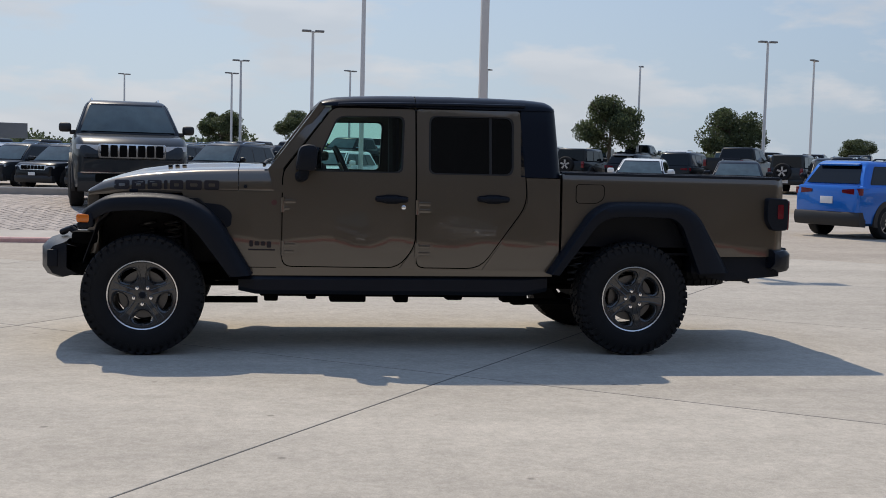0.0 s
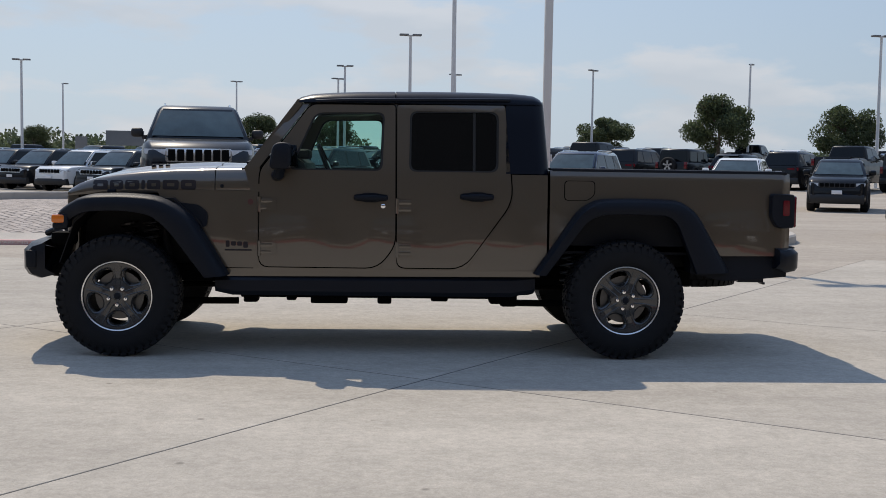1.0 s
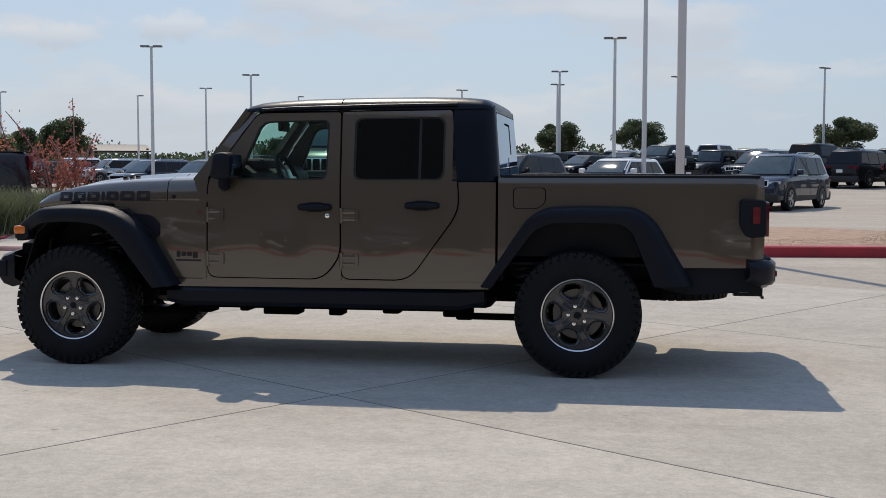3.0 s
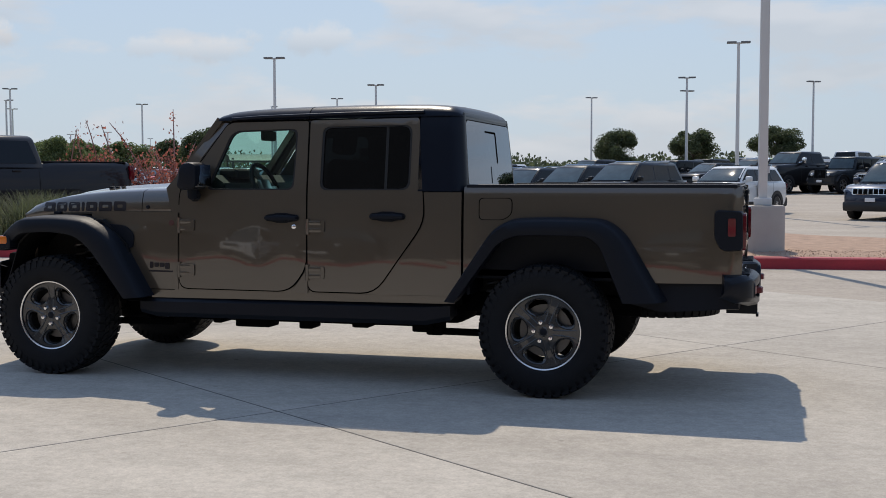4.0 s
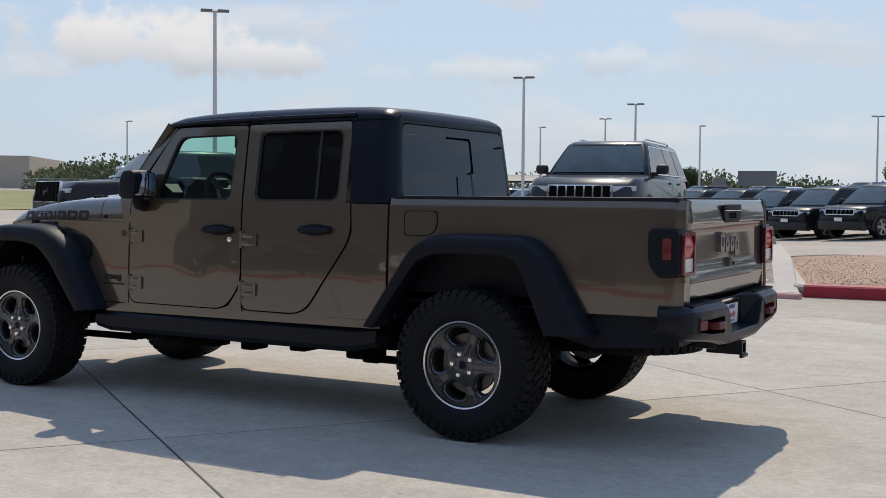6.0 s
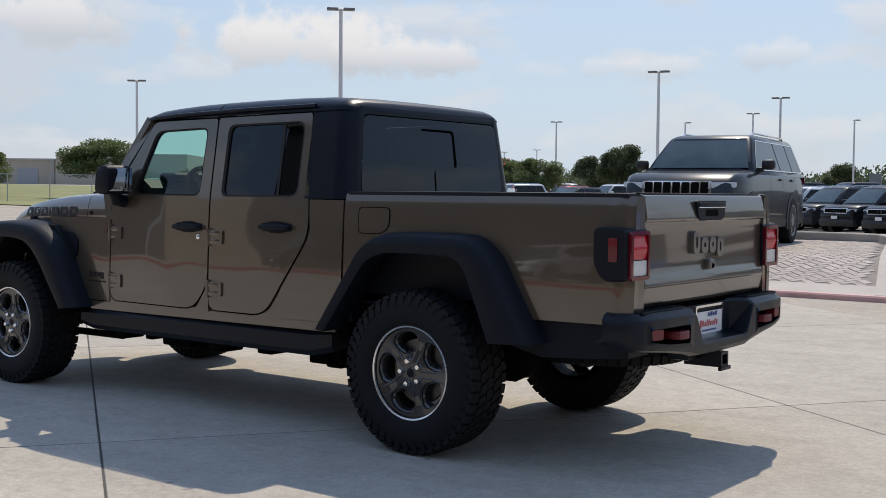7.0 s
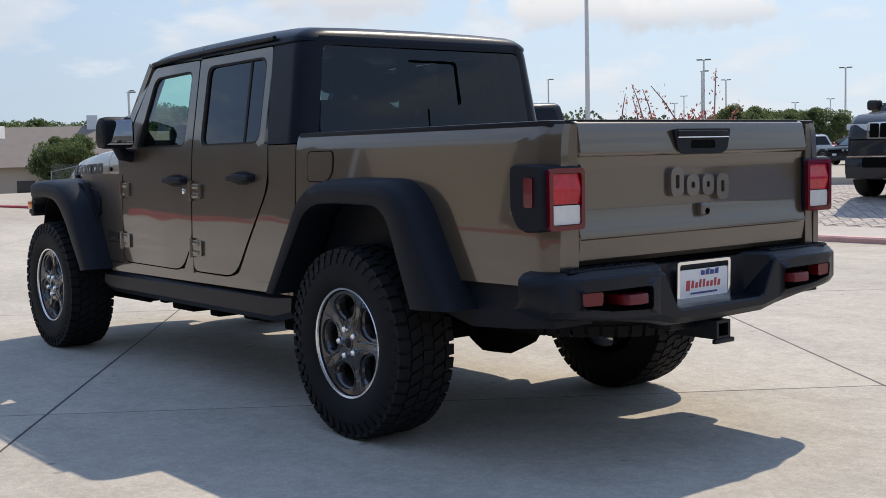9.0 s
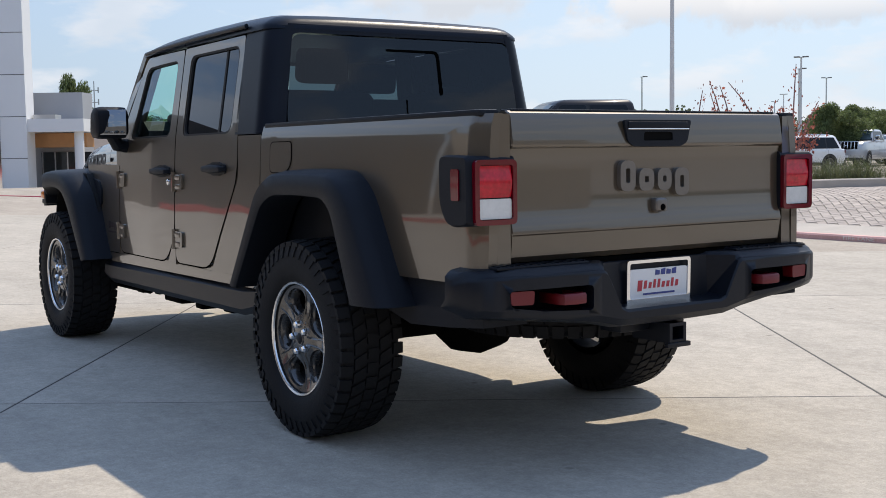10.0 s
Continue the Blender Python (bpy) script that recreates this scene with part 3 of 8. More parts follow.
        lathe(bm, [(0.0, -0.006), (0.010, -0.006), (0.016, -0.003), (0.018, 0.004)], (0.052, -half_width(0, 1.043) - 0.002, 1.043), 16)
        part("door_lock", bm, M_CHROME, truck, "chrome door lock cylinder")

    # bed side
    def bed(u, v, d):
        k = lerp(v, [0.58, 0.72, 0.80, 0.90, 1.0, 1.1, 1.2, 1.265, 1.31], [0.806, 0.811, 0.8098, 0.8075, 0.8045, 0.801, 0.7965, 0.791, 0.777])
        k += 0.0008 * (math.sin(8.0 * u + 2.0) + 0.4 * math.sin(15.0 * u)) * math.sin(8.5 * v) * smoothstep(1.24, 1.16, v)
        k -= 0.038 * smoothstep(2.80, 2.895, u) ** 2
        return (u + 0.036 * smoothstep(2.40, 2.80, u), s * (k - d), v)
    bm = bmesh.new()
    arch = [(1.214, 0.68), (1.31, 0.82), (1.43, 0.98), (1.55, 1.03), (2.00, 1.03), (2.10, 0.97), (2.20, 0.80), (2.29, 0.722)]
    sheet(bm, [(1.212, 1.308), (1.212, 0.70)] + arch + [(2.888, 0.728), (2.892, 0.90), (2.888, 1.308)], [], bed, 0.035,
          [0.66, 0.72, 0.8, 0.9, 1.0, 1.08, 1.15, 1.2, 1.24, 1.265, 1.29], [1.28, 1.36, 1.44, 1.52, 1.6, 1.7, 1.8, 1.9, 2.0, 2.1, 2.2, 2.28, 2.36, 2.44, 2.52, 2.6, 2.67, 2.74, 2.80, 2.815, 2.83, 2.845, 2.86, 2.875])
    bed_side = part("bed_side", bm, M_PAINT, truck)
    bm = bmesh.new()
    lo, hi = sorted((s * 0.70, s * 0.782))
    box(bm, (1.225, lo, 1.300), (2.896, hi, 1.322), 0.008)
    part("rail_cap", bm, M_BLACK, truck)
    bm = bmesh.new()
    lo, hi = sorted((s * 0.66, s * 0.72))
    box(bm, (1.225, lo, 0.72), (2.896, hi, 1.30), 0.01)
    part("bed_inner_wall", bm, M_BLACK, truck)
    bm = bmesh.new()
    loft(bm, [[(2.836, s * a, z), (2.836, s * b, z), (2.902, s * b, z), (2.923, s * (b - 0.02), z), (2.926, s * a, z)] for z, a, b in ((0.73, 0.679, 0.752), (0.9, 0.679, 0.756), (1.22, 0.679, 0.752), (1.306, 0.679, 0.738))])
    part("bed_rear_post", bm, M_PAINT, truck)
    # lower valance behind the rear wheel
    bm = bmesh.new()
    lo, hi = sorted((s * 0.60, s * 0.785))
    loft(bm, [[(x, lo, z0), (x, hi, z0), (x, hi, z1), (x, lo, z1)] for x, z0, z1 in ((2.22, 0.60, 0.722), (2.45, 0.545, 0.724), (2.70, 0.56, 0.726), (2.91, 0.58, 0.726))])
    part("valance", bm, M_BLACK, truck)
    if s < 0:
        fo = rounded([(1.310, 1.098), (1.475, 1.098), (1.528, 1.138), (1.528, 1.238), (1.310, 1.238)], 0.03)
        c = Vector((1.419, 1.17))
        fi = [tuple(c + (Vector(p) - c) * 0.945) for p in fo]
        # black ring on the bed side paints the shaded gap of the flap
        bm = bmesh.new()
        sheet(bm, fo, [fi], lambda u, v, d: (lambda q: (q[0], q[1] - 0.0015, q[2]))(bed(u, v, d)), 0)
        part("fuel_door_gap", bm, M_GAP, bed_side)
        bm = bmesh.new()
        sheet(bm, fi, [], lambda u, v, d: (lambda q: (q[0], q[1] - 0.003, q[2]))(bed(u, v, d)), 0)
        part("fuel_door", bm, M_PAINT, bed_side)

    # flares
    def flare(outer, inner, y_in, wide, name):
        rings = []
        for o, q in zip(outer, inner):
            o, q = Vector(o), Vector(q)
            c = o.lerp(q, 0.28)
            e = o.lerp(q, 0.80)
            # the front flare draws in towards the nose
            y_out = wide - 0.070 * smoothstep(-1.92, -2.19, o.x)
            rings.append([(o.x, s * y_in, o.y), (o.lerp(q, 0.06).x, s * (y_out - 0.07), o.lerp(q, 0.06).y), (o.lerp(q, 0.16).x, s * (y_out - 0.02), o.lerp(q, 0.16).y),
                          (c.x, s * (y_out - 0.003), c.y), (e.x, s * y_out, e.y), (q.x, s * (y_out - 0.008), q.y),
                          (q.lerp(o, -0.03).x, s * (y_out - 0.03), q.lerp(o, -0.03).y), (q.lerp(o, 0.1).x, s * y_in, q.lerp(o, 0.1).y)])
        bm = bmesh.new()
        loft(bm, rings)
        return part(name, bm, M_BLACK, truck, "black moulded wheel-arch flare", smooth=50)
    fo = rounded([(-2.190, 0.855), (-2.165, 0.985), (-1.99, 1.10), (-1.70, 1.112), (-1.44, 1.095), (-1.25, 0.985), (-0.995, 0.560)], [0, .05, .09, .1, .12, .12, 0], 3)
    fi = rounded([(-2.120, 0.855), (-2.085, 0.920), (-1.97, 0.985), (-1.72, 0.998), (-1.52, 0.972), (-1.40, 0.870), (-1.155, 0.545)], [0, .04, .06, .1, .08, .08, 0], 3)
    f = flare(fo, fi, 0.66, 0.930, "front_flare")
    bm = bmesh.new()
    box(bm, (-2.186, min(s * 0.76, s * 0.876), 0.902), (-2.095, max(s * 0.76, s * 0.876), 0.960), 0.018, None, 3)
    part("marker_lamp", bm, M_AMBER, f, "amber side marker lens")
    bm = bmesh.new()
    box(bm, (-2.112, min(s * 0.745, s * 0.872), 0.880), (-2.075, max(s * 0.745, s * 0.872), 0.968), 0.01)
    box(bm, (-2.180, min(s * 0.745, s * 0.868), 0.868), (-2.080, max(s * 0.745, s * 0.868), 0.902), 0.01)
    part("marker_housing", bm, M_BLACK, f)
    ro = rounded([(1.100, 0.588), (1.408, 1.045), (1.532, 1.116), (1.79, 1.124), (2.118, 1.118), (2.242, 1.034), (2.494, 0.615)], [0, .12, .08, .1, .08, .09, 0], 3)
    ri = rounded([(1.178, 0.580), (1.46, 0.965), (1.57, 1.010), (1.79, 1.015), (2.02, 1.008), (2.09, 0.955), (2.235, 0.605)], [0, .08, .06, .1, .06, .07, 0], 3)
    flare(ro, ri, 0.74, 0.930, "rear_flare")
    # wheel wells
    for x0, x1 in ((-2.15, -1.10), (1.20, 2.30)):
        bm = bmesh.new()
        lo, hi = sorted((s * 0.40, s * 0.80))
        prof = [(x0, 0.62), (x0 + 0.10, 0.90), (x0 + 0.28, 1.06), (x1 - 0.28, 1.06), (x1 - 0.10, 0.90), (x1, 0.62)]
        rings = [[(x, lo, z), (x, hi, z), (x, hi, z + 0.02), (x, lo, z + 0.02)] for x, z in prof]
        loft(bm, rings)
        lo, hi = sorted((s * 0.40, s * 0.43))
        box(bm, (x0, lo, 0.55), (x1, hi, 1.06))
        part("wheel_well", bm, M_LINER, truck)
    # coil springs and dampers behind the wheels
    for x in (-1.56, 1.38):
        bm = bmesh.new()
        tube(bm, [(x + 0.055 * math.cos(a), s * 0.62 + 0.055 * math.sin(a), 0.50 + 0.052 * a / 6.283) for a in [k * math.pi / 6 for k in range(98)]], 0.009, 6)
        part("coil_spring", bm, M_DARKMETAL, truck, "grey coil spring")
        bm = bmesh.new()
        tube(bm, [(x + 0.16, s * 0.60, 0.40), (x + 0.10, s * 0.57, 0.72), (x + 0.06, s * 0.56, 1.0)], [0.03, 0.03, 0.016], 10)
        part("damper", bm, M_LINER, truck)
    # black vent behind the front wheel
    bm = bmesh.new()
    sheet(bm, rounded([(-1.36, 1.05), (-1.215, 1.035), (-1.150, 0.98), (-1.155, 0.885), (-1.27, 0.87)], 0.03), [], side(s, 0.012), 0.03)
    part("fender_vent", bm, M_BLACK, truck)
    # rock rail
    bm = bmesh.new()
    loft(bm, [[(x, s * 0.62, z0 + 0.02), (x, s * 0.775, z0), (x, s * 0.795, z0 + 0.03), (x, s * 0.790, z1 - 0.03), (x, s * 0.76, z1), (x, s * 0.62, z1)]
              for x, z0, z1 in ((-1.10, 0.44, 0.548), (-0.98, 0.415, 0.548), (0.95, 0.415, 0.560), (1.12, 0.45, 0.575))])
    part("rock_rail", bm, M_STEEL, truck, "black tubular rock rail")
    # mirror
    bm = bmesh.new()
    k = s * 0.80
    pts = rounded([(-0.725, 1.285), (-0.575, 1.290), (-0.570, 1.470), (-0.695, 1.470)], [0.05, 0.04, 0.05, 0.06])
    loft(bm, [[(-0.65 + (u + 0.65) * f, s * y, 1.378 + (v - 1.378) * f) for u, v in pts] for f, y in ((0.75, 0.785), (0.97, 0.80), (1.0, 0.83), (1.0, 0.935), (0.93, 0.962), (0.72, 0.972))])
    mir = part("door_mirror", bm, M_BLACK, truck, "black side mirror housing")
    bm = bmesh.new()
    box(bm, (-0.004, -0.072, -0.073), (0.004, 0.072, 0.073), 0.003, Matrix.Translation((-0.566, s * 0.882, 1.380)) @ pose(0, 0, 0, 0, -5, s * 20))
    part("mirror_glass", bm, M_MIRROR, mir)
    bm = bmesh.new()
    tube(bm, [(-0.68, s * 0.77, 1.245), (-0.665, s * 0.83, 1.252), (-0.65, s * 0.87, 1.310)], [0.042, 0.040, 0.034], 10)
    part("mirror_arm", bm, M_BLACK, mir)
    # badge on the fender, as plain shapes
    bm = bmesh.new()
    for i, (a, w, z0, z1) in enumerate(((0, .026, .748, .792), (.036, .034, .756, .786), (.078, .034, .756, .786), (.120, .032, .742, .786))):
        sheet(bm, rounded([(-1.028 + a, z0), (-1.028 + a + w, z0), (-1.028 + a + w, z1), (-1.028 + a, z1)], 0.009), [], side(s, 0.004), 0.006)
    sheet(bm, [(-1.035, 0.722), (-0.850, 0.722), (-0.850, 0.733), (-1.035, 0.733)], [], side(s, 0.003), 0.005)
    part("fender_badge", bm, M_DECAL, truck)
    bm = bmesh.new()
    sheet(bm, [(-0.86 + 0.020 * math.cos(a), 1.06 + 0.020 * math.sin(a)) for a in [k * math.pi / 8 for k in range(16)]], [], side(s, 0.003), 0.004)
    part("round_badge", bm, M_BADGERED, truck)


both(truck_side)

# hood, lofted along the truck
HX = [-2.145, -2.13, -2.06, -1.95, -1.80, -1.60, -1.40, -1.20, -1.112]


def hood_ring(x):
    w = lerp(x, [-2.15, -1.9, -1.5, -0.83], [0.585, 0.635, 0.690, 0.758])
    zs = lerp(x, [-2.15, -1.9, -0.83], [1.095, 1.118, 1.140])
    zt = lerp(x, [-2.15, -2.10, -2.03, -1.9, -1.7, -1.45, -1.1, -0.83], [1.115, 1.165, 1.200, 1.235, 1.265, 1.288, 1.303, 1.310])
    b = lerp(x, [-2.1, -1.9, -1.75, -1.2, -1.0], [0, 0.004, 0.022, 0.022, 0.012])
    pts = [(-w, zs - 0.015), (-w - 0.004, zs + 0.01), (-w + 0.004, zs + (zt - zs) * 0.45), (-w + 0.028, zs + (zt - zs) * 0.80), (-w + 0.075, zt - 0.016), (-w + 0.16, zt - 0.006),
           (-0.36, zt), (-0.30, zt + b), (-0.1, zt + b + 0.006)]
    ring = pts + [(-y, z) for y, z in reversed(pts)]
    return [(x, y, z) for y, z in ring]


bm = bmesh.new()
loft(bm, [hood_ring(x) for x in HX])
hood = part("hood", bm, M_PAINT, truck, smooth=60)
bm = bmesh.new()
loft(bm, [hood_ring(x) for x in (-1.106, -1.0, -0.92, -0.835)])
part("cowl", bm, M_PAINT, truck, smooth=60)
for sy in (-1, 1):
    for k in range(3):
        bm = bmesh.new()
        box(bm, (-1.62 + k * 0.05, sy * 0.24 - 0.08, 1.285), (-1.59 + k * 0.05, sy * 0.24 + 0.08, 1.302 + k * 0.002), 0.004)
        part("hood_vent", bm, M_BLACK, hood)
# hood side lettering as plain shapes
for s in (-1, 1):
    x = -1.965
    for k, w in enumerate((0.120, 0.109, 0.114, 0.040, 0.109, 0.128, 0.120)):
        z0 = lerp(x, [-1.9, -1.2], [1.126, 1.140])

        def on_hood(u, v, d):
            wv = lerp(u, [-2.15, -1.9, -1.5, -0.83], [0.585, 0.635, 0.690, 0.758])
            zs = lerp(u, [-2.15, -1.9, -0.83], [1.095, 1.118, 1.140])
            zt = lerp(u, [-2.15, -2.10, -2.03, -1.9, -1.7, -1.45, -1.1, -0.83], [1.115, 1.165, 1.200, 1.235, 1.265, 1.288, 1.303, 1.310])
            y = lerp((v - zs) / (zt - zs), [0.0, 0.08, 0.45, 0.8, 1.0], [wv + 0.002, wv + 0.004, wv - 0.004, wv - 0.028, wv - 0.06])
            return (u, s * (y + 0.0012 - d), v)
        o = rounded([(x, z0), (x + w - 0.016, z0), (x + w - 0.016, z0 + 0.066), (x, z0 + 0.066)], 0.014)
        hole = [] if w < 0.06 else [rounded([(x + 0.030, z0 + 0.022), (x + w - 0.046, z0 + 0.022), (x + w - 0.046, z0 + 0.044), (x + 0.030, z0 + 0.044)], 0.006)]
        bm = bmesh.new()
        sheet(bm, o, hole, on_hood, 0.002, [z0 + 0.02, z0 + 0.04])
        part("hood_decal", bm, M_DECAL, hood, "dark hood decal shape")
        x += w
    for hx, nm in ((-1.06, "hood_bolt"), (-0.885, "hood_bolt")):
        bm = bmesh.new()
        lathe(bm, [(0.0, s * 0.012), (0.012, s * 0.010), (0.014, 0)], (hx, s * 0.735, 1.165), 10)
        part(nm, bm, M_BLACK, truck)
    bm = bmesh.new()
    box(bm, (-1.86, min(s * 0.60, s * 0.665), 1.10), (-1.80, max(s * 0.60, s * 0.665), 1.13), 0.01)
    part("hood_latch", bm, M_BLACK, truck)

# grille, headlamps
bm = bmesh.new()
box(bm, (-2.155, -0.58, 0.66), (-2.06, 0.58, 1.105), 0.03, None, 3)
grille = part("grille", bm, M_PAINT, truck)
# raised near-black blocks paint the shade of the open slots
for k in range(7):
    bm = bmesh.new()
    y = (k - 3) * 0.088
    box(bm, (-2.162, y - 0.028, 0.72), (-2.145, y + 0.028, 1.02), 0.012)
    part("grille_slot", bm, M_UNDER, grille)
for s in (-1, 1):
    bm = bmesh.new()
    lathe(bm, [(0, -0.02), (0.07, -0.012), (0.095, 0.0), (0.105, 0.02)], (0, 0, 0), 24)
    for v in bm.verts:
        v.co = Vector((-2.155 + v.co.y, s * 0.43 + v.co.x, 0.90 + v.co.z))
    part("headlamp", bm, M_WHITE, grille, "round clear headlamp")
# front bumper
bm = bmesh.new()
rings = []
for y, x0, z0, z1 in ((-0.72, -2.30, 0.548, 0.715), (-0.705, -2.395, 0.523, 0.740), (-0.60, -2.445, 0.513, 0.750), (-0.40, -2.485, 0.508, 0.755), (0, -2.52, 0.508, 0.755), (0.40, -2.485, 0.508, 0.755), (0.60, -2.445, 0.513, 0.750), (0.705, -2.395, 0.523, 0.740), (0.72, -2.30, 0.548, 0.715)):
    xb = -2.17 - 0.10 * smoothstep(0.45, 0.60, abs(y))
    rings.append([(xb, y, z0 + 0.03), (x0 + 0.10, y, z0 - 0.01), (x0 + 0.03, y, z0 + 0.015), (x0, y, z0 + 0.06), (x0, y, z1 - 0.05), (x0 + 0.035, y, z1 - 0.012), (x0 + 0.10, y, z1 + 0.01), (xb, y, z1 + 0.025)])
loft(bm, rings)
fbump = part("front_bumper", bm, M_STEEL, truck, "black steel front bumper", smooth=50)
for s in (-1, 1):
    bm = bmesh.new()
    tube(bm, [(-2.20, s * 0.34, 0.75), (-2.30, s * 0.34, 0.83), (-2.36, s * 0.31, 0.80), (-2.36, s * 0.20, 0.80)], 0.024, 10)
    part("bumper_hoop", bm, M_STEEL, fbump)
    bm = bmesh.new()
    box(bm, (-2.400, s * 0.712 - 0.012, 0.585), (-2.330, s * 0.712 + 0.012, 0.705), 0.010)
    part("bumper_end", bm, M_BLACK, fbump)
    bm = bmesh.new()
    box(bm, (-2.25, s * 0.60 - 0.06, 0.74), (-2.08, s * 0.60 + 0.06, 0.83), 0.03)
    part("bumper_bracket", bm, M_UNDER, fbump)
    bm = bmesh.new()
    box(bm, (-2.28, s * 0.40 - 0.18, 0.51), (-2.10, s * 0.40 + 0.18, 0.60), 0.03)
    part("skid_plate", bm, M_UNDER, fbump)

# windscreen
bm = bmesh.new()
sheet(bm, [(-0.752, 0), (0.752, 0), (0.692, 0.97), (-0.692, 0.97)], [rounded([(-0.62, 0.10), (0.62, 0.10), (0.59, 0.92), (-0.59, 0.92)], 0.04)],
      lambda u, v, d: (-0.90 + 0.365 * v + d, u, 1.295 + 0.495 * v - d * 0.5), 0.04)
part("windscreen_frame", bm, M_PAINT, truck)
bm = bmesh.new()
sheet(bm, [(-0.63, 0.09), (0.63, 0.09), (0.60, 0.93), (-0.60, 0.93)], [], lambda u, v, d: (-0.885 + 0.365 * v, u, 1.295 + 0.495 * v), 0)
part("windscreen", bm, M_GLASS, truck, "clear windscreen").visible_shadow = False
for s in (-1, 1):
    bm = bmesh.new()
    tube(bm, [(-0.93, s * 0.05 - 0.25, 1.325), (-0.91, s * 0.05, 1.345), (-0.87, s * 0.05 + 0.22, 1.36)], 0.012, 6)
    part("wiper", bm, M_BLACK, truck)

# hardtop: roof panels and rear quarter


TOP_R = 0.09


def top_corner(s):
    """Wraps (u, v) round the rear corner of the hardtop: u runs back along the side, round the bend and inwards."""
    def place(u, v, d):
        w = half_width(1.0, v)
        back = 1.214 - 0.042 * (v - 1.28) / 0.5
        bend = back - TOP_R
        arc = TOP_R * math.pi / 2
        if u <= bend:
            return (u, s * (w - d), v)
        if u <= bend + arc:
            a = (u - bend) / TOP_R
            r = TOP_R - d
            return (bend + r * math.sin(a), s * (w - TOP_R + r * math.cos(a)), v)
        return (back - d, s * (w - TOP_R - (u - bend - arc)), v)
    return place


def roof_ring(x, drop=0.0):
    zc = lerp(x, [-0.560, -0.53, -0.45, -0.2, 0.3, 0.8, 1.0, 1.105, 1.150, 1.173], [1.772, 1.800, 1.824, 1.846, 1.858, 1.858, 1.851, 1.837, 1.815, 1.780])
    w = lerp(x, [-0.560, -0.5, -0.42, -0.3, 0.9, 1.165], [0.670, 0.676, 0.684, 0.690, 0.695, 0.692])
    if x > 1.173 - TOP_R:
        w -= TOP_R - math.sqrt(max(0.0, TOP_R ** 2 - (x - 1.173 + TOP_R) ** 2))
    lo = lerp(x, [-0.560, -0.45, 1.165], [1.750, 1.752, 1.760])
    h = zc - lo
    pts = [(-w - 0.022, lo), (-w - 0.020, lo + 0.24 * h), (-w - 0.006, lo + 0.42 * h), (-w + 0.012, lo + 0.58 * h), (-w + 0.042, lo + 0.75 * h), (-w + 0.10, lo + 0.88 * h), (-0.35, lo + 0.97 * h), (0, zc)]
    ring = pts + [(-y, z) for y, z in reversed(pts[:-1])]
    return [(x, y, z) for y, z in ring]


bm = bmesh.new()
loft(bm, [roof_ring(x) for x in (-0.560, -0.555, -0.545, -0.53, -0.50, -0.46, -0.42, -0.3, -0.1, 0.128)])
part("front_roof_panel", bm, M_TOP, truck, "black removable roof panel", smooth=50)
bm = bmesh.new()
loft(bm, [roof_ring(x) for x in (0.136, 0.4, 0.7, 0.95, 1.04, 1.083, 1.105, 1.125, 1.140, 1.152, 1.162, 1.168, 1.1725)])
hardtop = part("hardtop", bm, M_TOP, truck, "black moulded hardtop", smooth=50)
for s in (-1, 1):
    bm = bmesh.new()
    sheet(bm, [(0.902, 1.278), (1.286, 1.278), (1.240, 1.775), (0.902, 1.775)], [], top_corner(s), 0.03, [1.35, 1.45, 1.55, 1.65, 1.72],
          [1.0] + [1.056 + 0.016 * i for i in range(15)])
    part("quarter_panel", bm, M_TOP, truck, "black hardtop quarter", smooth=60)
    bm = bmesh.new()
    tube(bm, [(-0.42, s * 0.724, 1.760), (-0.2, s * 0.728, 1.772), (0.4, s * 0.728, 1.785), (0.93, s * 0.722, 1.790)], 0.011, 8)
    part("drip_rail", bm, M_TOP, truck)
# rear wall of the cab with its window
wall = lambda u, v, d: (1.212 - 0.042 * (v - 1.28) / 0.5 - d, u, v)
bm = bmesh.new()
sheet(bm, [(-0.690, 1.278), (0.690, 1.278), (0.620, 1.785), (-0.620, 1.785)], [rounded([(-0.672, 1.300), (0.672, 1.300), (0.620, 1.744), (-0.620, 1.744)], 0.055)], wall, 0.04,
      [1.4, 1.5, 1.6, 1.7], [-0.6, 0, 0.6])
rear_wall = part("cab_rear_wall", bm, M_TOP, truck, "black rear wall of the hardtop")
bm = bmesh.new()
sheet(bm, rounded([(-0.664, 1.307), (0.664, 1.307), (0.612, 1.737), (-0.612, 1.737)], 0.05), [], lambda u, v, d: (wall(u, v, d)[0] + 0.003, u, v), 0)
part("rear_window", bm, M_TINT2, rear_wall, "tinted rear window").visible_shadow = False
bm = bmesh.new()
sheet(bm, rounded([(-0.115, 1.684), (0.185, 1.684), (0.200, 1.470), (0.184, 1.462), (0.181, 1.470), (0.170, 1.670), (-0.115, 1.673)], [0.002, 0.03, 0.008, 0.004, 0.002, 0.022, 0.002]), [],
      lambda u, v, d: (wall(u, v, d)[0] + 0.006, u, v), 0.002)
sheet(bm, [(-0.016, 1.325), (-0.010, 1.325), (-0.010, 1.44), (-0.016, 1.44)], [], lambda u, v, d: (wall(u, v, d)[0] + 0.006, u, v), 0.002)
part("slider_frame", bm, M_GAP, rear_wall)
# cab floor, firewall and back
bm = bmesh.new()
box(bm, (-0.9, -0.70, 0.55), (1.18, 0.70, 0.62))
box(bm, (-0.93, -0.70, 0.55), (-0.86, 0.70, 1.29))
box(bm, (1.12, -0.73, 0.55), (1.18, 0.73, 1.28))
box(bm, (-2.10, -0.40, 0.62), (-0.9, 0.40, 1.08))
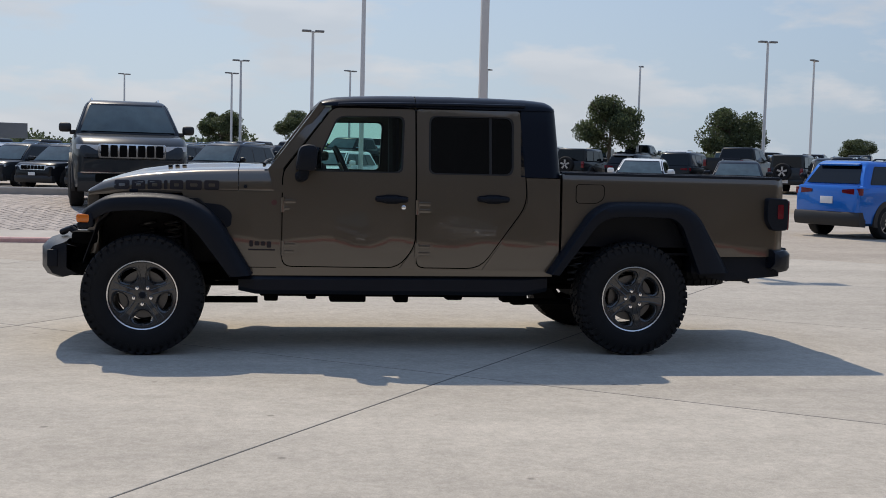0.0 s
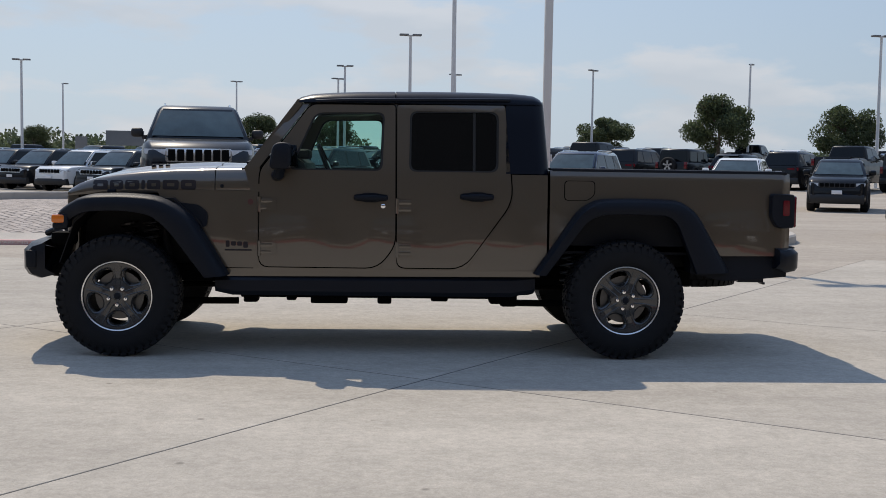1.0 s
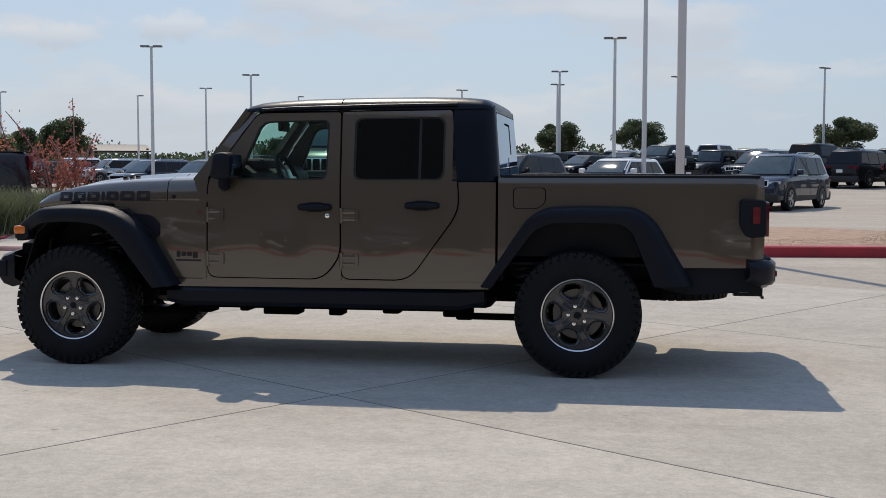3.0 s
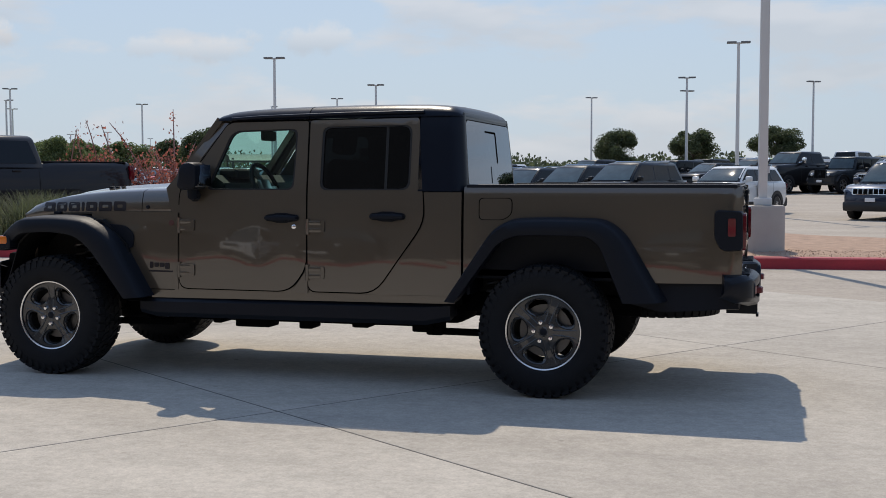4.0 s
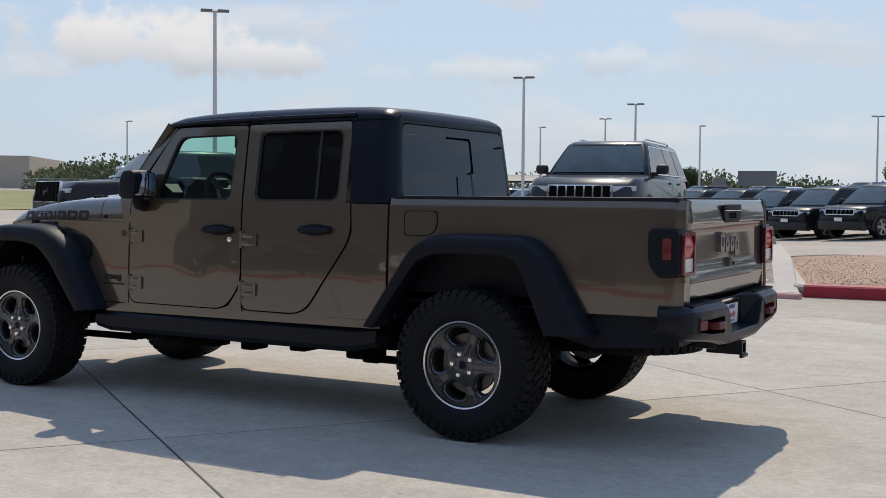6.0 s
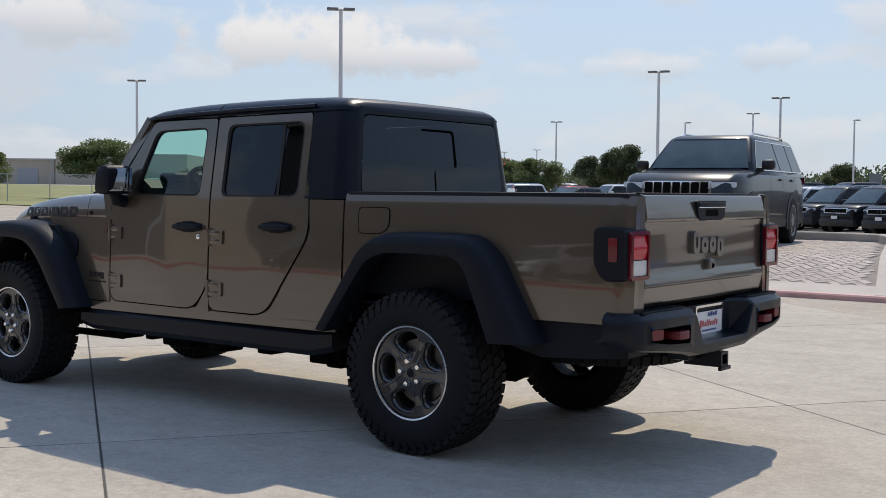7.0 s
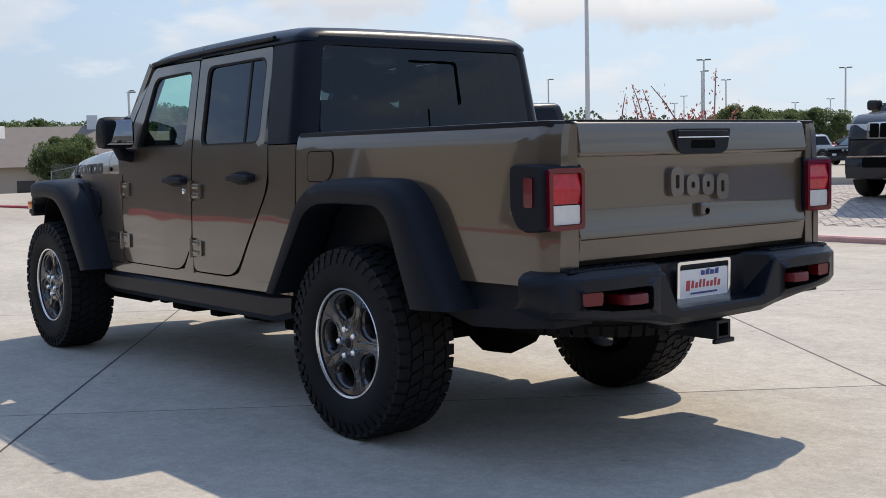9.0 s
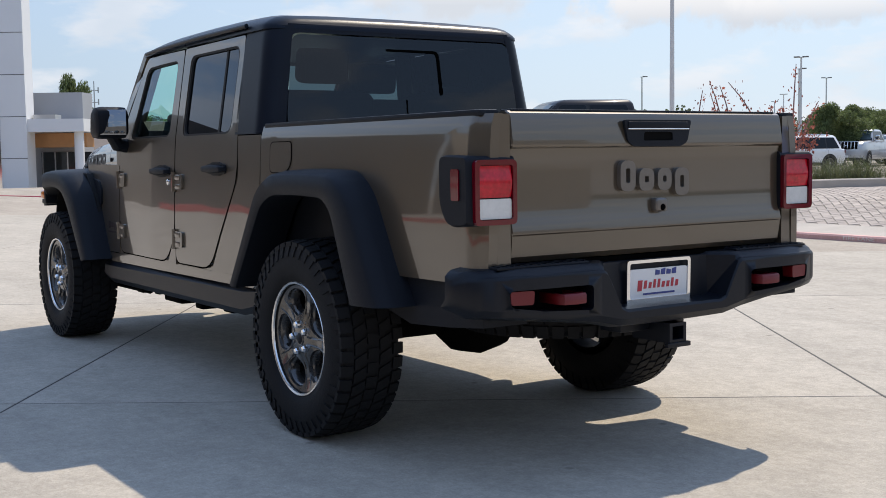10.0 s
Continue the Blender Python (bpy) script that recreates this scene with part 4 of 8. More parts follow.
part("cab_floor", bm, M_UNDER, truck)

# seats, dash and steering wheel
for x, w in ((-0.02, 0.25), (0.72, 0.25)):
    for y in (-0.36, 0.36):
        bm = bmesh.new()
        box(bm, (x - 0.30, y - w, 0.78), (x + 0.20, y + w, 0.95), 0.05, None, 3)
        seat = part("seat", bm, M_SEAT, truck, "black cloth seat")
        bm = bmesh.new()
        box(bm, (-0.07, -w, 0.0), (0.07, w, 0.60), 0.06, Matrix.Translation((x + 0.18, y, 0.90)) @ pose(0, 0, 0, 0, 12, 0), 3)
        part("backrest", bm, M_SEAT, seat)
        bm = bmesh.new()
        box(bm, (-0.05, -0.13, 0.63), (0.05, 0.13, 0.80), 0.04, Matrix.Translation((x + 0.17, y, 0.90)) @ pose(0, 0, 0, 0, 8, 0), 3)
        part("headrest", bm, M_SEAT, seat)
bm = bmesh.new()
loft(bm, [[(-0.86, y, 0.95), (-0.50, y, 0.98), (-0.46, y, 1.16), (-0.50, y, 1.33), (-0.58, y, 1.385), (-0.80, y, 1.375), (-0.86, y, 1.33)] for y in (-0.70, -0.5, 0.0, 0.5, 0.70)])
dash = part("dashboard", bm, M_DASH, truck)
bm = bmesh.new()
box(bm, (-0.470, -0.66, 1.195), (-0.460, 0.66, 1.225), 0.004)
part("dash_trim", bm, M_SILVER, dash)
bm = bmesh.new()
box(bm, (-0.62, -0.55, 1.36), (-0.47, -0.18, 1.43), 0.03, None, 3)
part("gauge_hood", bm, M_DASH, dash)
bm = bmesh.new()
tilt = Matrix.Translation((-0.34, -0.36, 1.29)) @ pose(0, 0, 0, 0, 66, 0)
pts = [tilt @ Vector((0.185 * math.cos(a), 0.185 * math.sin(a), 0)) for a in [2 * math.pi * k / 28 for k in range(29)]]
tube(bm, pts, 0.016, 8, False)
steer = part("steering_wheel", bm, M_DASH, truck)
bm = bmesh.new()
box(bm, (-0.07, -0.075, -0.025), (0.07, 0.075, 0.015), 0.02, tilt)
for a in (90, 210, 330):
    box(bm, (0.03, -0.016, -0.01), (0.18, 0.016, 0.006), 0.005, tilt @ pose(0, 0, 0, 0, 0, a))
part("steering_hub", bm, M_SILVER, steer)
bm = bmesh.new()
box(bm, (-0.50, -0.11, 1.635), (-0.47, 0.11, 1.71), 0.015, None, 3)
tube(bm, [(-0.50, 0, 1.70), (-0.53, 0, 1.76)], 0.012, 6)
part("rear_view_mirror", bm, M_DASH, truck)
for s in (-1, 1):
    bm = bmesh.new()
    tube(bm, [(-0.46, s * 0.62, 1.74), (0.12, s * 0.62, 1.79), (0.95, s * 0.62, 1.79), (1.08, s * 0.62, 1.30)], 0.04, 8)
    tube(bm, [(0.14, s * 0.66, 0.65), (0.14, s * 0.645, 1.3), (0.13, s * 0.62, 1.79)], 0.045, 8)
    part("roll_bar", bm, M_DASH, truck)

# bed floor, front wall, tailgate
bm = bmesh.new()
box(bm, (1.225, -0.72, 0.74), (2.87, 0.72, 0.78))
part("bed_floor", bm, M_BLACK, truck)
bm = bmesh.new()
box(bm, (1.222, -0.775, 1.04), (1.26, 0.775, 1.305), 0.01)
part("bed_front_wall", bm, M_PAINT, truck)
# added black panel in place of painted wall, so the wheel arch stays dark
bm = bmesh.new()
box(bm, (1.222, -0.775, 0.62), (1.245, 0.775, 1.038), 0.005)
part("bed_front_skirt", bm, M_BLACK, truck)
bm = bmesh.new()
prof = [(2.80, 1.312), (2.862, 1.318), (2.876, 1.310), (2.882, 1.296), (2.886, 1.27), (2.896, 1.206), (2.8955, 1.199), (2.892, 1.194), (2.880, 1.188), (2.876, 1.176), (2.8745, 1.13), (2.875, 1.00), (2.878, 0.955), (2.881, 0.941), (2.892, 0.900), (2.8915, 0.893), (2.888, 0.888), (2.877, 0.815), (2.86, 0.795), (2.80, 0.795)]
loft(bm, [[(x - e, y, z) for x, z in prof] for y, e in ((-0.676, 0.007), (-0.671, 0), (-0.3, 0), (0, 0), (0.3, 0), (0.671, 0), (0.676, 0.007))])
gate = part("tailgate", bm, M_PAINT, truck, smooth=22)
gate.location.x = 0.038
bm = bmesh.new()
box(bm, (2.802, -0.655, 1.314), (2.866, 0.655, 1.324), 0.004)
part("gate_cap", bm, M_BLACK, gate, "black plastic cap along the tailgate top")
bm = bmesh.new()
hsh = rounded([(-0.168, 1.302), (0.168, 1.302), (0.148, 1.222), (0.118, 1.205), (-0.118, 1.205), (-0.148, 1.222)], 0.012)
gz = lambda u, v, d: (2.904 - d, u - 0.012, v - 0.014)
sheet(bm, hsh, [rounded([(-0.075, 1.226), (0.075, 1.226), (0.070, 1.258), (-0.070, 1.258)], 0.01)], gz, 0.012)
box(bm, (2.887, -0.162, 1.257), (2.909, 0.138, 1.282), 0.006)
part("tailgate_handle", bm, M_BLACK, gate, "black tailgate handle bezel")
bm = bmesh.new()
box(bm, (2.903, -0.164, 1.2525), (2.910, 0.140, 1.2575), 0.002)
part("handle_trim", bm, M_CHROME, gate, "bright handle strip")
# flat near-black sheet; the shade inside the handle is in its colour
bm = bmesh.new()
sheet(bm, [(-0.08, 1.222), (0.08, 1.222), (0.08, 1.262), (-0.08, 1.262)], [], lambda u, v, d: (2.8995 + d, u - 0.012, v - 0.014), 0)
part("handle_recess", bm, M_UNDER, gate)
# tailgate badge as plain raised blocks
y = -0.188
for w, z0, z1 in ((0.085, 1.028, 1.140), (0.086, 1.028, 1.110), (0.082, 1.028, 1.110), (0.084, 1.006, 1.110)):
    bm = bmesh.new()
    o = rounded([(y, z0), (y + w - 0.012, z0), (y + w - 0.012, z1), (y, z1)], 0.03)
    hole = rounded([(y + 0.026, z0 + 0.030), (y + w - 0.038, z0 + 0.030), (y + w - 0.038, z1 - 0.028), (y + 0.026, z1 - 0.028)], 0.008)
    sheet(bm, o, [hole], lambda u, v, d: (2.894 - d, u, v), 0.022)
    part("badge_block", bm, M_BADGE, gate)
    y += w + 0.006
bm = bmesh.new()
box(bm, (2.868, -0.022, 0.948), (2.905, 0.038, 0.999), 0.014, None, 3)
cam_house = part("camera_housing", bm, M_BADGE, gate)
bm = bmesh.new()
lathe(bm, [(0.0, 0.006), (0.010, 0.005), (0.013, 0.0)], seg=14)
for v in bm.verts:
    v.co = Vector((2.904 + v.co.y, 0.010 + v.co.x, 0.965 + v.co.z))
part("camera_lens", bm, M_GAP, cam_house)

# tail lamps
for s in (-1, 1):
    bm = bmesh.new()
    o = rounded([(2.765, 1.170), (2.930, 1.164), (2.932, 0.930), (2.81, 0.922), (2.765, 1.00)], [0.03, 0.02, 0.02, 0.05, 0.03])
    loft(bm, [[(u, s * y, v) for u, v in o] for y in (0.664, 0.846)] + [[(2.84 + (u - 2.84) * 0.95, s * 0.862, 1.07 + (v - 1.07) * 0.95) for u, v in o]])
    lampob = part("tail_lamp", bm, M_BLACK, truck, "boxy red and clear tail lamp", smooth=40)
    bm = bmesh.new()
    fr = rounded([(0.666, 0.932), (0.838, 0.932), (0.838, 1.152), (0.666, 1.152)], 0.020)
    ho = rounded([(0.682, 0.950), (0.820, 0.950), (0.820, 1.134), (0.682, 1.134)], 0.012)
    sheet(bm, fr, [ho], lambda u, v, d: (2.948 - d, s * u, v), 0.05)
    part("lamp_frame", bm, M_RED, lampob, "red lamp surround")
    bm = bmesh.new()
    sheet(bm, rounded([(0.684, 1.024), (0.818, 1.024), (0.818, 1.132), (0.684, 1.132)], 0.008), [], lambda u, v, d: (2.941 - d + 0.004 * math.sin(v * 60), s * u, v), 0.01, [1.06, 1.08, 1.1, 1.12, 1.14])
    part("brake_lens", bm, M_REDHOT, lampob, "bright red brake lens")
    bm = bmesh.new()
    sheet(bm, rounded([(0.684, 0.952), (0.818, 0.952), (0.818, 1.020), (0.684, 1.020)], 0.008), [], lambda u, v, d: (2.940 - d, s * u, v), 0.01)
    part("reversing_lens", bm, M_WHITE, lampob, "clear reversing lens")
    bm = bmesh.new()
    sheet(bm, rounded([(2.845, 1.015), (2.890, 1.015), (2.890, 1.122), (2.845, 1.122)], 0.010), [], lambda u, v, d: (u, s * (0.867 - d), v), 0.012)
    part("side_marker", bm, M_RED, lampob, "red side marker lens")

# rear bumper: two wings with deep hook openings, a low bar and a recess for the plate between them
def bumper_x(a):
    return lerp(a, [0, 0.36, 0.62, 0.74, 0.80, 0.84, 0.868, 0.885], [2.992, 2.996, 2.990, 2.975, 2.955, 2.925, 2.880, 2.84])


def bumper_low(a):
    return lerp(a, [0, 0.26, 0.36, 0.55, 0.84, 0.885], [0.535, 0.540, 0.562, 0.588, 0.615, 0.650])


def bumper_top(a):
    return lerp(a, [0, 0.80, 0.86, 0.885], [0.782, 0.782, 0.775, 0.755])


bm = bmesh.new()
ys_b = [0.0, 0.12, 0.235, 0.262, 0.300, 0.330, 0.345, 0.355, 0.50, 0.62, 0.72, 0.775, 0.80, 0.82, 0.84, 0.855, 0.868, 0.878, 0.885]
ys_b = [-a for a in reversed(ys_b[1:])] + ys_b
rows = []
for yy in ys_b:
    a = abs(yy)
    xb, z0, z1 = bumper_x(a), bumper_low(a), bumper_top(a)
    w = smoothstep(0.245, 0.345, a)
    zl = 0.600 + (z1 - 0.034 - 0.600) * w        # upper edge of the face
    xr = 2.888 + (xb - 0.012 - 2.888) * w        # wall of the recess
    xi = lerp(a, [0.8, 0.885], [2.78, 2.80])
    rows.append([bm.verts.new(p) for p in ((xi, yy, z0 + 0.03), (xb - 0.07, yy, z0), (xb - 0.018, yy, z0 + 0.012), (xb, yy, z0 + 0.036), (xb, yy, zl), (xb - 0.006, yy, zl + 0.010), (xr - 0.002, yy, zl + 0.014), (xr - 0.008, yy, z1 - 0.012), (xr - 0.028, yy, z1), (xi, yy, z1 + 0.004))])
for (ya, ra), (yb, rb_) in zip(zip(ys_b, rows), zip(ys_b[1:], rows[1:])):
    for i in range(10):
        j = (i + 1) % 10
        if i == 3 and 0.354 < abs(ya + yb) / 2 < 0.776:
            continue                              # the face with the hook opening comes below
        bm.faces.new((ra[i], ra[j], rb_[j], rb_[i]))
bm.faces.new(rows[0])
bm.faces.new(rows[-1][::-1])
for s in (-1, 1):
    run = [a for a in ys_b if 0.354 < a < 0.776]
    low = [(a, bumper_low(a) + 0.036) for a in run]
    upp = [(a, bumper_top(a) - 0.034) for a in reversed(run)]
    hole = rounded([(0.395, 0.622), (0.60, 0.634), (0.738, 0.654), (0.745, 0.712), (0.395, 0.712)], 0.018)
    sheet(bm, low + upp, [hole], lambda u, v, d: (bumper_x(u) - d, s * u, v), 0.0, (), [0.42, 0.46, 0.5, 0.54, 0.58, 0.62, 0.66, 0.70, 0.73])
    sheet(bm, [(u * 1.0, v) for u, v in hole], [[(0.57 + (u - 0.57) * 0.995, 0.668 + (v - 0.668) * 0.985) for u, v in hole]], lambda u, v, d: (bumper_x(u) - d, s * u, v), 0.07)
bmesh.ops.remove_doubles(bm, verts=bm.verts[:], dist=0.0004)
rb = part("rear_bumper", bm, M_STEEL, truck, "black steel rear bumper", smooth=28)
rb.location.x = 0.030
for s in (-1, 1):
    # near-black back plate paints the shade deep in the hook opening
    bm = bmesh.new()
    lo, hi = sorted((s * 0.37, s * 0.77))
    box(bm, (2.860, lo, 0.605), (2.885, hi, 0.735), 0.004)
    part("hook_pocket", bm, M_UNDER, rb)
    bm = bmesh.new()
    sheet(bm, rounded([(0.648, 0.660), (0.734, 0.662), (0.738, 0.708), (0.645, 0.708)], 0.010), [], lambda u, v, d: (bumper_x(u) - 0.004 - d, s * u, v), 0.05, (), [0.67, 0.69, 0.71])
    part("reflector", bm, M_HOOK, rb, "dull red bumper reflector")
    bm = bmesh.new()
    arc = [(2.89, 0.430), (2.985, 0.430), (3.010, 0.442), (3.018, 0.490), (3.010, 0.538), (2.985, 0.552), (2.89, 0.552)]
    loft(bm, [[(x - dx, s * (0.490 + (u - 0.490) * g), z) for dx, g, z in ((0.0, 0.97, 0.652), (0.0, 1.0, 0.658), (0.0, 1.0, 0.682), (0.004, 0.97, 0.688), (0.028, 0.70, 0.688), (0.030, 0.68, 0.682), (0.030, 0.68, 0.658), (0.028, 0.70, 0.652))] for x, u in arc])
    part("tow_hook", bm, M_HOOK, rb, "bright red tow hook", smooth=40)
    bm = bmesh.new()
    lo, hi = sorted((s * 0.37, s * 0.77))
    box(bm, (2.862, lo, 0.780), (2.942, hi, 0.790), 0.004)
    for k in range(14):
        box(bm, (2.868, lo + 0.015 + k * 0.028, 0.789), (2.938, lo + 0.026 + k * 0.028, 0.793))
    part("step_pad", bm, M_BLACK, rb)
bm = bmesh.new()
box(bm, (2.82, -0.62, 0.735), (2.905, 0.62, 0.792), 0.006)
part("gate_sill", bm, M_GAP, truck)
# plate
plate = lambda u, v, d: (2.901 - d + 0.02 * (v - 0.68), 0.945 * u, 0.668 + 0.90 * (v - 0.6875))
bm = bmesh.new()
sheet(bm, rounded([(-0.153, 0.610), (0.153, 0.610), (0.153, 0.765), (-0.153, 0.765)], 0.012), [], plate, 0.006)
pl = part("dealer_plate", bm, M_PLATE, rb, "white dealer plate in a bright frame")
bm = bmesh.new()
sheet(bm, rounded([(-0.160, 0.603), (0.160, 0.603), (0.160, 0.772), (-0.160, 0.772)], 0.014), [rounded([(-0.146, 0.628), (0.146, 0.628), (0.146, 0.760), (-0.146, 0.760)], 0.01)], lambda u, v, d: (plate(u, v, d)[0] + 0.004, u, v), 0.008)
part("plate_frame", bm, M_CHROME, pl)
bm = bmesh.new()
for k, (w, h, dz) in enumerate(((0.022, 0.040, -0.008), (0.014, 0.030, 0.0), (0.014, 0.022, 0.0), (0.012, 0.032, 0.0), (0.012, 0.032, 0.0), (0.014, 0.022, 0.0), (0.014, 0.022, 0.0), (0.012, 0.032, 0.0), (0.014, 0.024, 0.0))):
    u0 = -0.108 + sum((0.022, 0.014, 0.014, 0.012, 0.012, 0.014, 0.014, 0.012, 0.014)[:k]) + 0.0095 * k
    sheet(bm, [(u0, 0.664 + dz), (u0 + w, 0.664 + dz), (u0 + w + 0.004, 0.664 + dz + h), (u0 + 0.004, 0.664 + dz + h)], [], lambda u, v, d: (plate(u, v, d)[0] + 0.002, u, v), 0.001)
part("plate_print", bm, M_REDINK, pl, "slanted red printed bars")
bm = bmesh.new()
for k in range(4):
    sheet(bm, [(-0.02 + 0.028 * k, 0.712), (0.002 + 0.028 * k, 0.712), (0.004 + 0.028 * k, 0.728 + 0.008 * (k % 2)), (-0.018 + 0.028 * k, 0.732)], [], lambda u, v, d: (plate(u, v, d)[0] + 0.0025, u, v), 0.001)
sheet(bm, [(-0.08, 0.640), (0.08, 0.640), (0.08, 0.647), (-0.08, 0.647)], [], lambda u, v, d: (plate(u, v, d)[0] + 0.0025, u, v), 0.001)
part("plate_print", bm, M_BLUEINK, pl, "small blue printed shapes")
# hitch receiver
bm = bmesh.new()
sheet(bm, [(-0.042, 0.462), (0.042, 0.462), (0.042, 0.536), (-0.042, 0.536)], [[(-0.028, 0.474), (0.028, 0.474), (0.028, 0.524), (-0.028, 0.524)]], lambda u, v, d: (3.010 - d, u + 0.022, v), 0.20)
box(bm, (3.000, -0.036, 0.446), (3.018, 0.080, 0.464), 0.003)
box(bm, (2.78, -0.16, 0.50), (2.90, 0.16, 0.555), 0.01)
part("hitch_receiver", bm, M_STEEL, truck)

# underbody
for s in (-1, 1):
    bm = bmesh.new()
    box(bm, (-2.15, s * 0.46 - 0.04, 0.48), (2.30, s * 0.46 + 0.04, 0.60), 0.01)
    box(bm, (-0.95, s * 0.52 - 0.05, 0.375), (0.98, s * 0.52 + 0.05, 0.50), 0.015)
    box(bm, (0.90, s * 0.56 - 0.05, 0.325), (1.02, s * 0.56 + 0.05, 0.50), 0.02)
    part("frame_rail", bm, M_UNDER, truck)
    for x in (-1.7435, 1.7435):
        bm = bmesh.new()
        tube(bm, [(x + 0.12, s * 0.58, 0.40), (x + 0.20, s * 0.50, 0.95)], [0.032, 0.028], 10)
        part("shock_absorber", bm, M_UNDER, truck)
        bm = bmesh.new()
        pts = [(x + 0.055 * math.cos(a), s * 0.48 + 0.055 * math.sin(a), 0.50 + 0.40 * k / 60) for k, a in [(k, k * 2 * math.pi / 10) for k in range(61)]]
        tube(bm, pts, 0.009, 5)
        part("coil_spring", bm, M_DARKMETAL, truck)
        bm = bmesh.new()
        tube(bm, [(x, s * 0.56, 0.345), (x + (0.78 if x < 0 else -0.78), s * 0.56, 0.350)], 0.024, 8)
        part("control_arm", bm, M_UNDER, truck)
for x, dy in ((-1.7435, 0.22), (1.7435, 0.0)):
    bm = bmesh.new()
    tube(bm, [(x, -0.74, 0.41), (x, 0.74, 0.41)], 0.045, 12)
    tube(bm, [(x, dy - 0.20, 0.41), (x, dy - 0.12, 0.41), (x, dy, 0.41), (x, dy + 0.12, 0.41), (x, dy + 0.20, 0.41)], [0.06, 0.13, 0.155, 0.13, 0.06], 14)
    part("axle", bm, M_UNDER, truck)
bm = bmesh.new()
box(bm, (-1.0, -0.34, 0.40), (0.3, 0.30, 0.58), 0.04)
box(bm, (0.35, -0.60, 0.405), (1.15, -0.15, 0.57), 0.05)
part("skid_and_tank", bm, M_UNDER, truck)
bm = bmesh.new()
tube(bm, [(-0.9, 0.50, 0.44), (1.2, 0.50, 0.43), (1.45, 0.55, 0.56), (2.0, 0.55, 0.60), (2.35, 0.50, 0.50)], 0.035, 10)
tube(bm, [(2.05, 0.36, 0.53), (2.10, 0.36, 0.53), (2.34, 0.36, 0.53), (2.39, 0.36, 0.53)], [0.05, 0.10, 0.10, 0.05], 14)
part("exhaust", bm, M_DARKMETAL, truck)


for s in (-1, 1):
    for x, w_, z in ((-0.92, 0.10, 0.350), (-0.62, 0.07, 0.365), (-0.45, 0.26, 0.345), (0.02, 0.10, 0.345), (0.40, 0.12, 0.365), (0.82, 0.14, 0.350)):
        bm = bmesh.new()
        lo, hi = sorted((s * 0.50, s * 0.66))
        box(bm, (x, lo, z), (x + w_, hi, 0.50), 0.015)
        part("rail_bracket", bm, M_UNDER, truck)


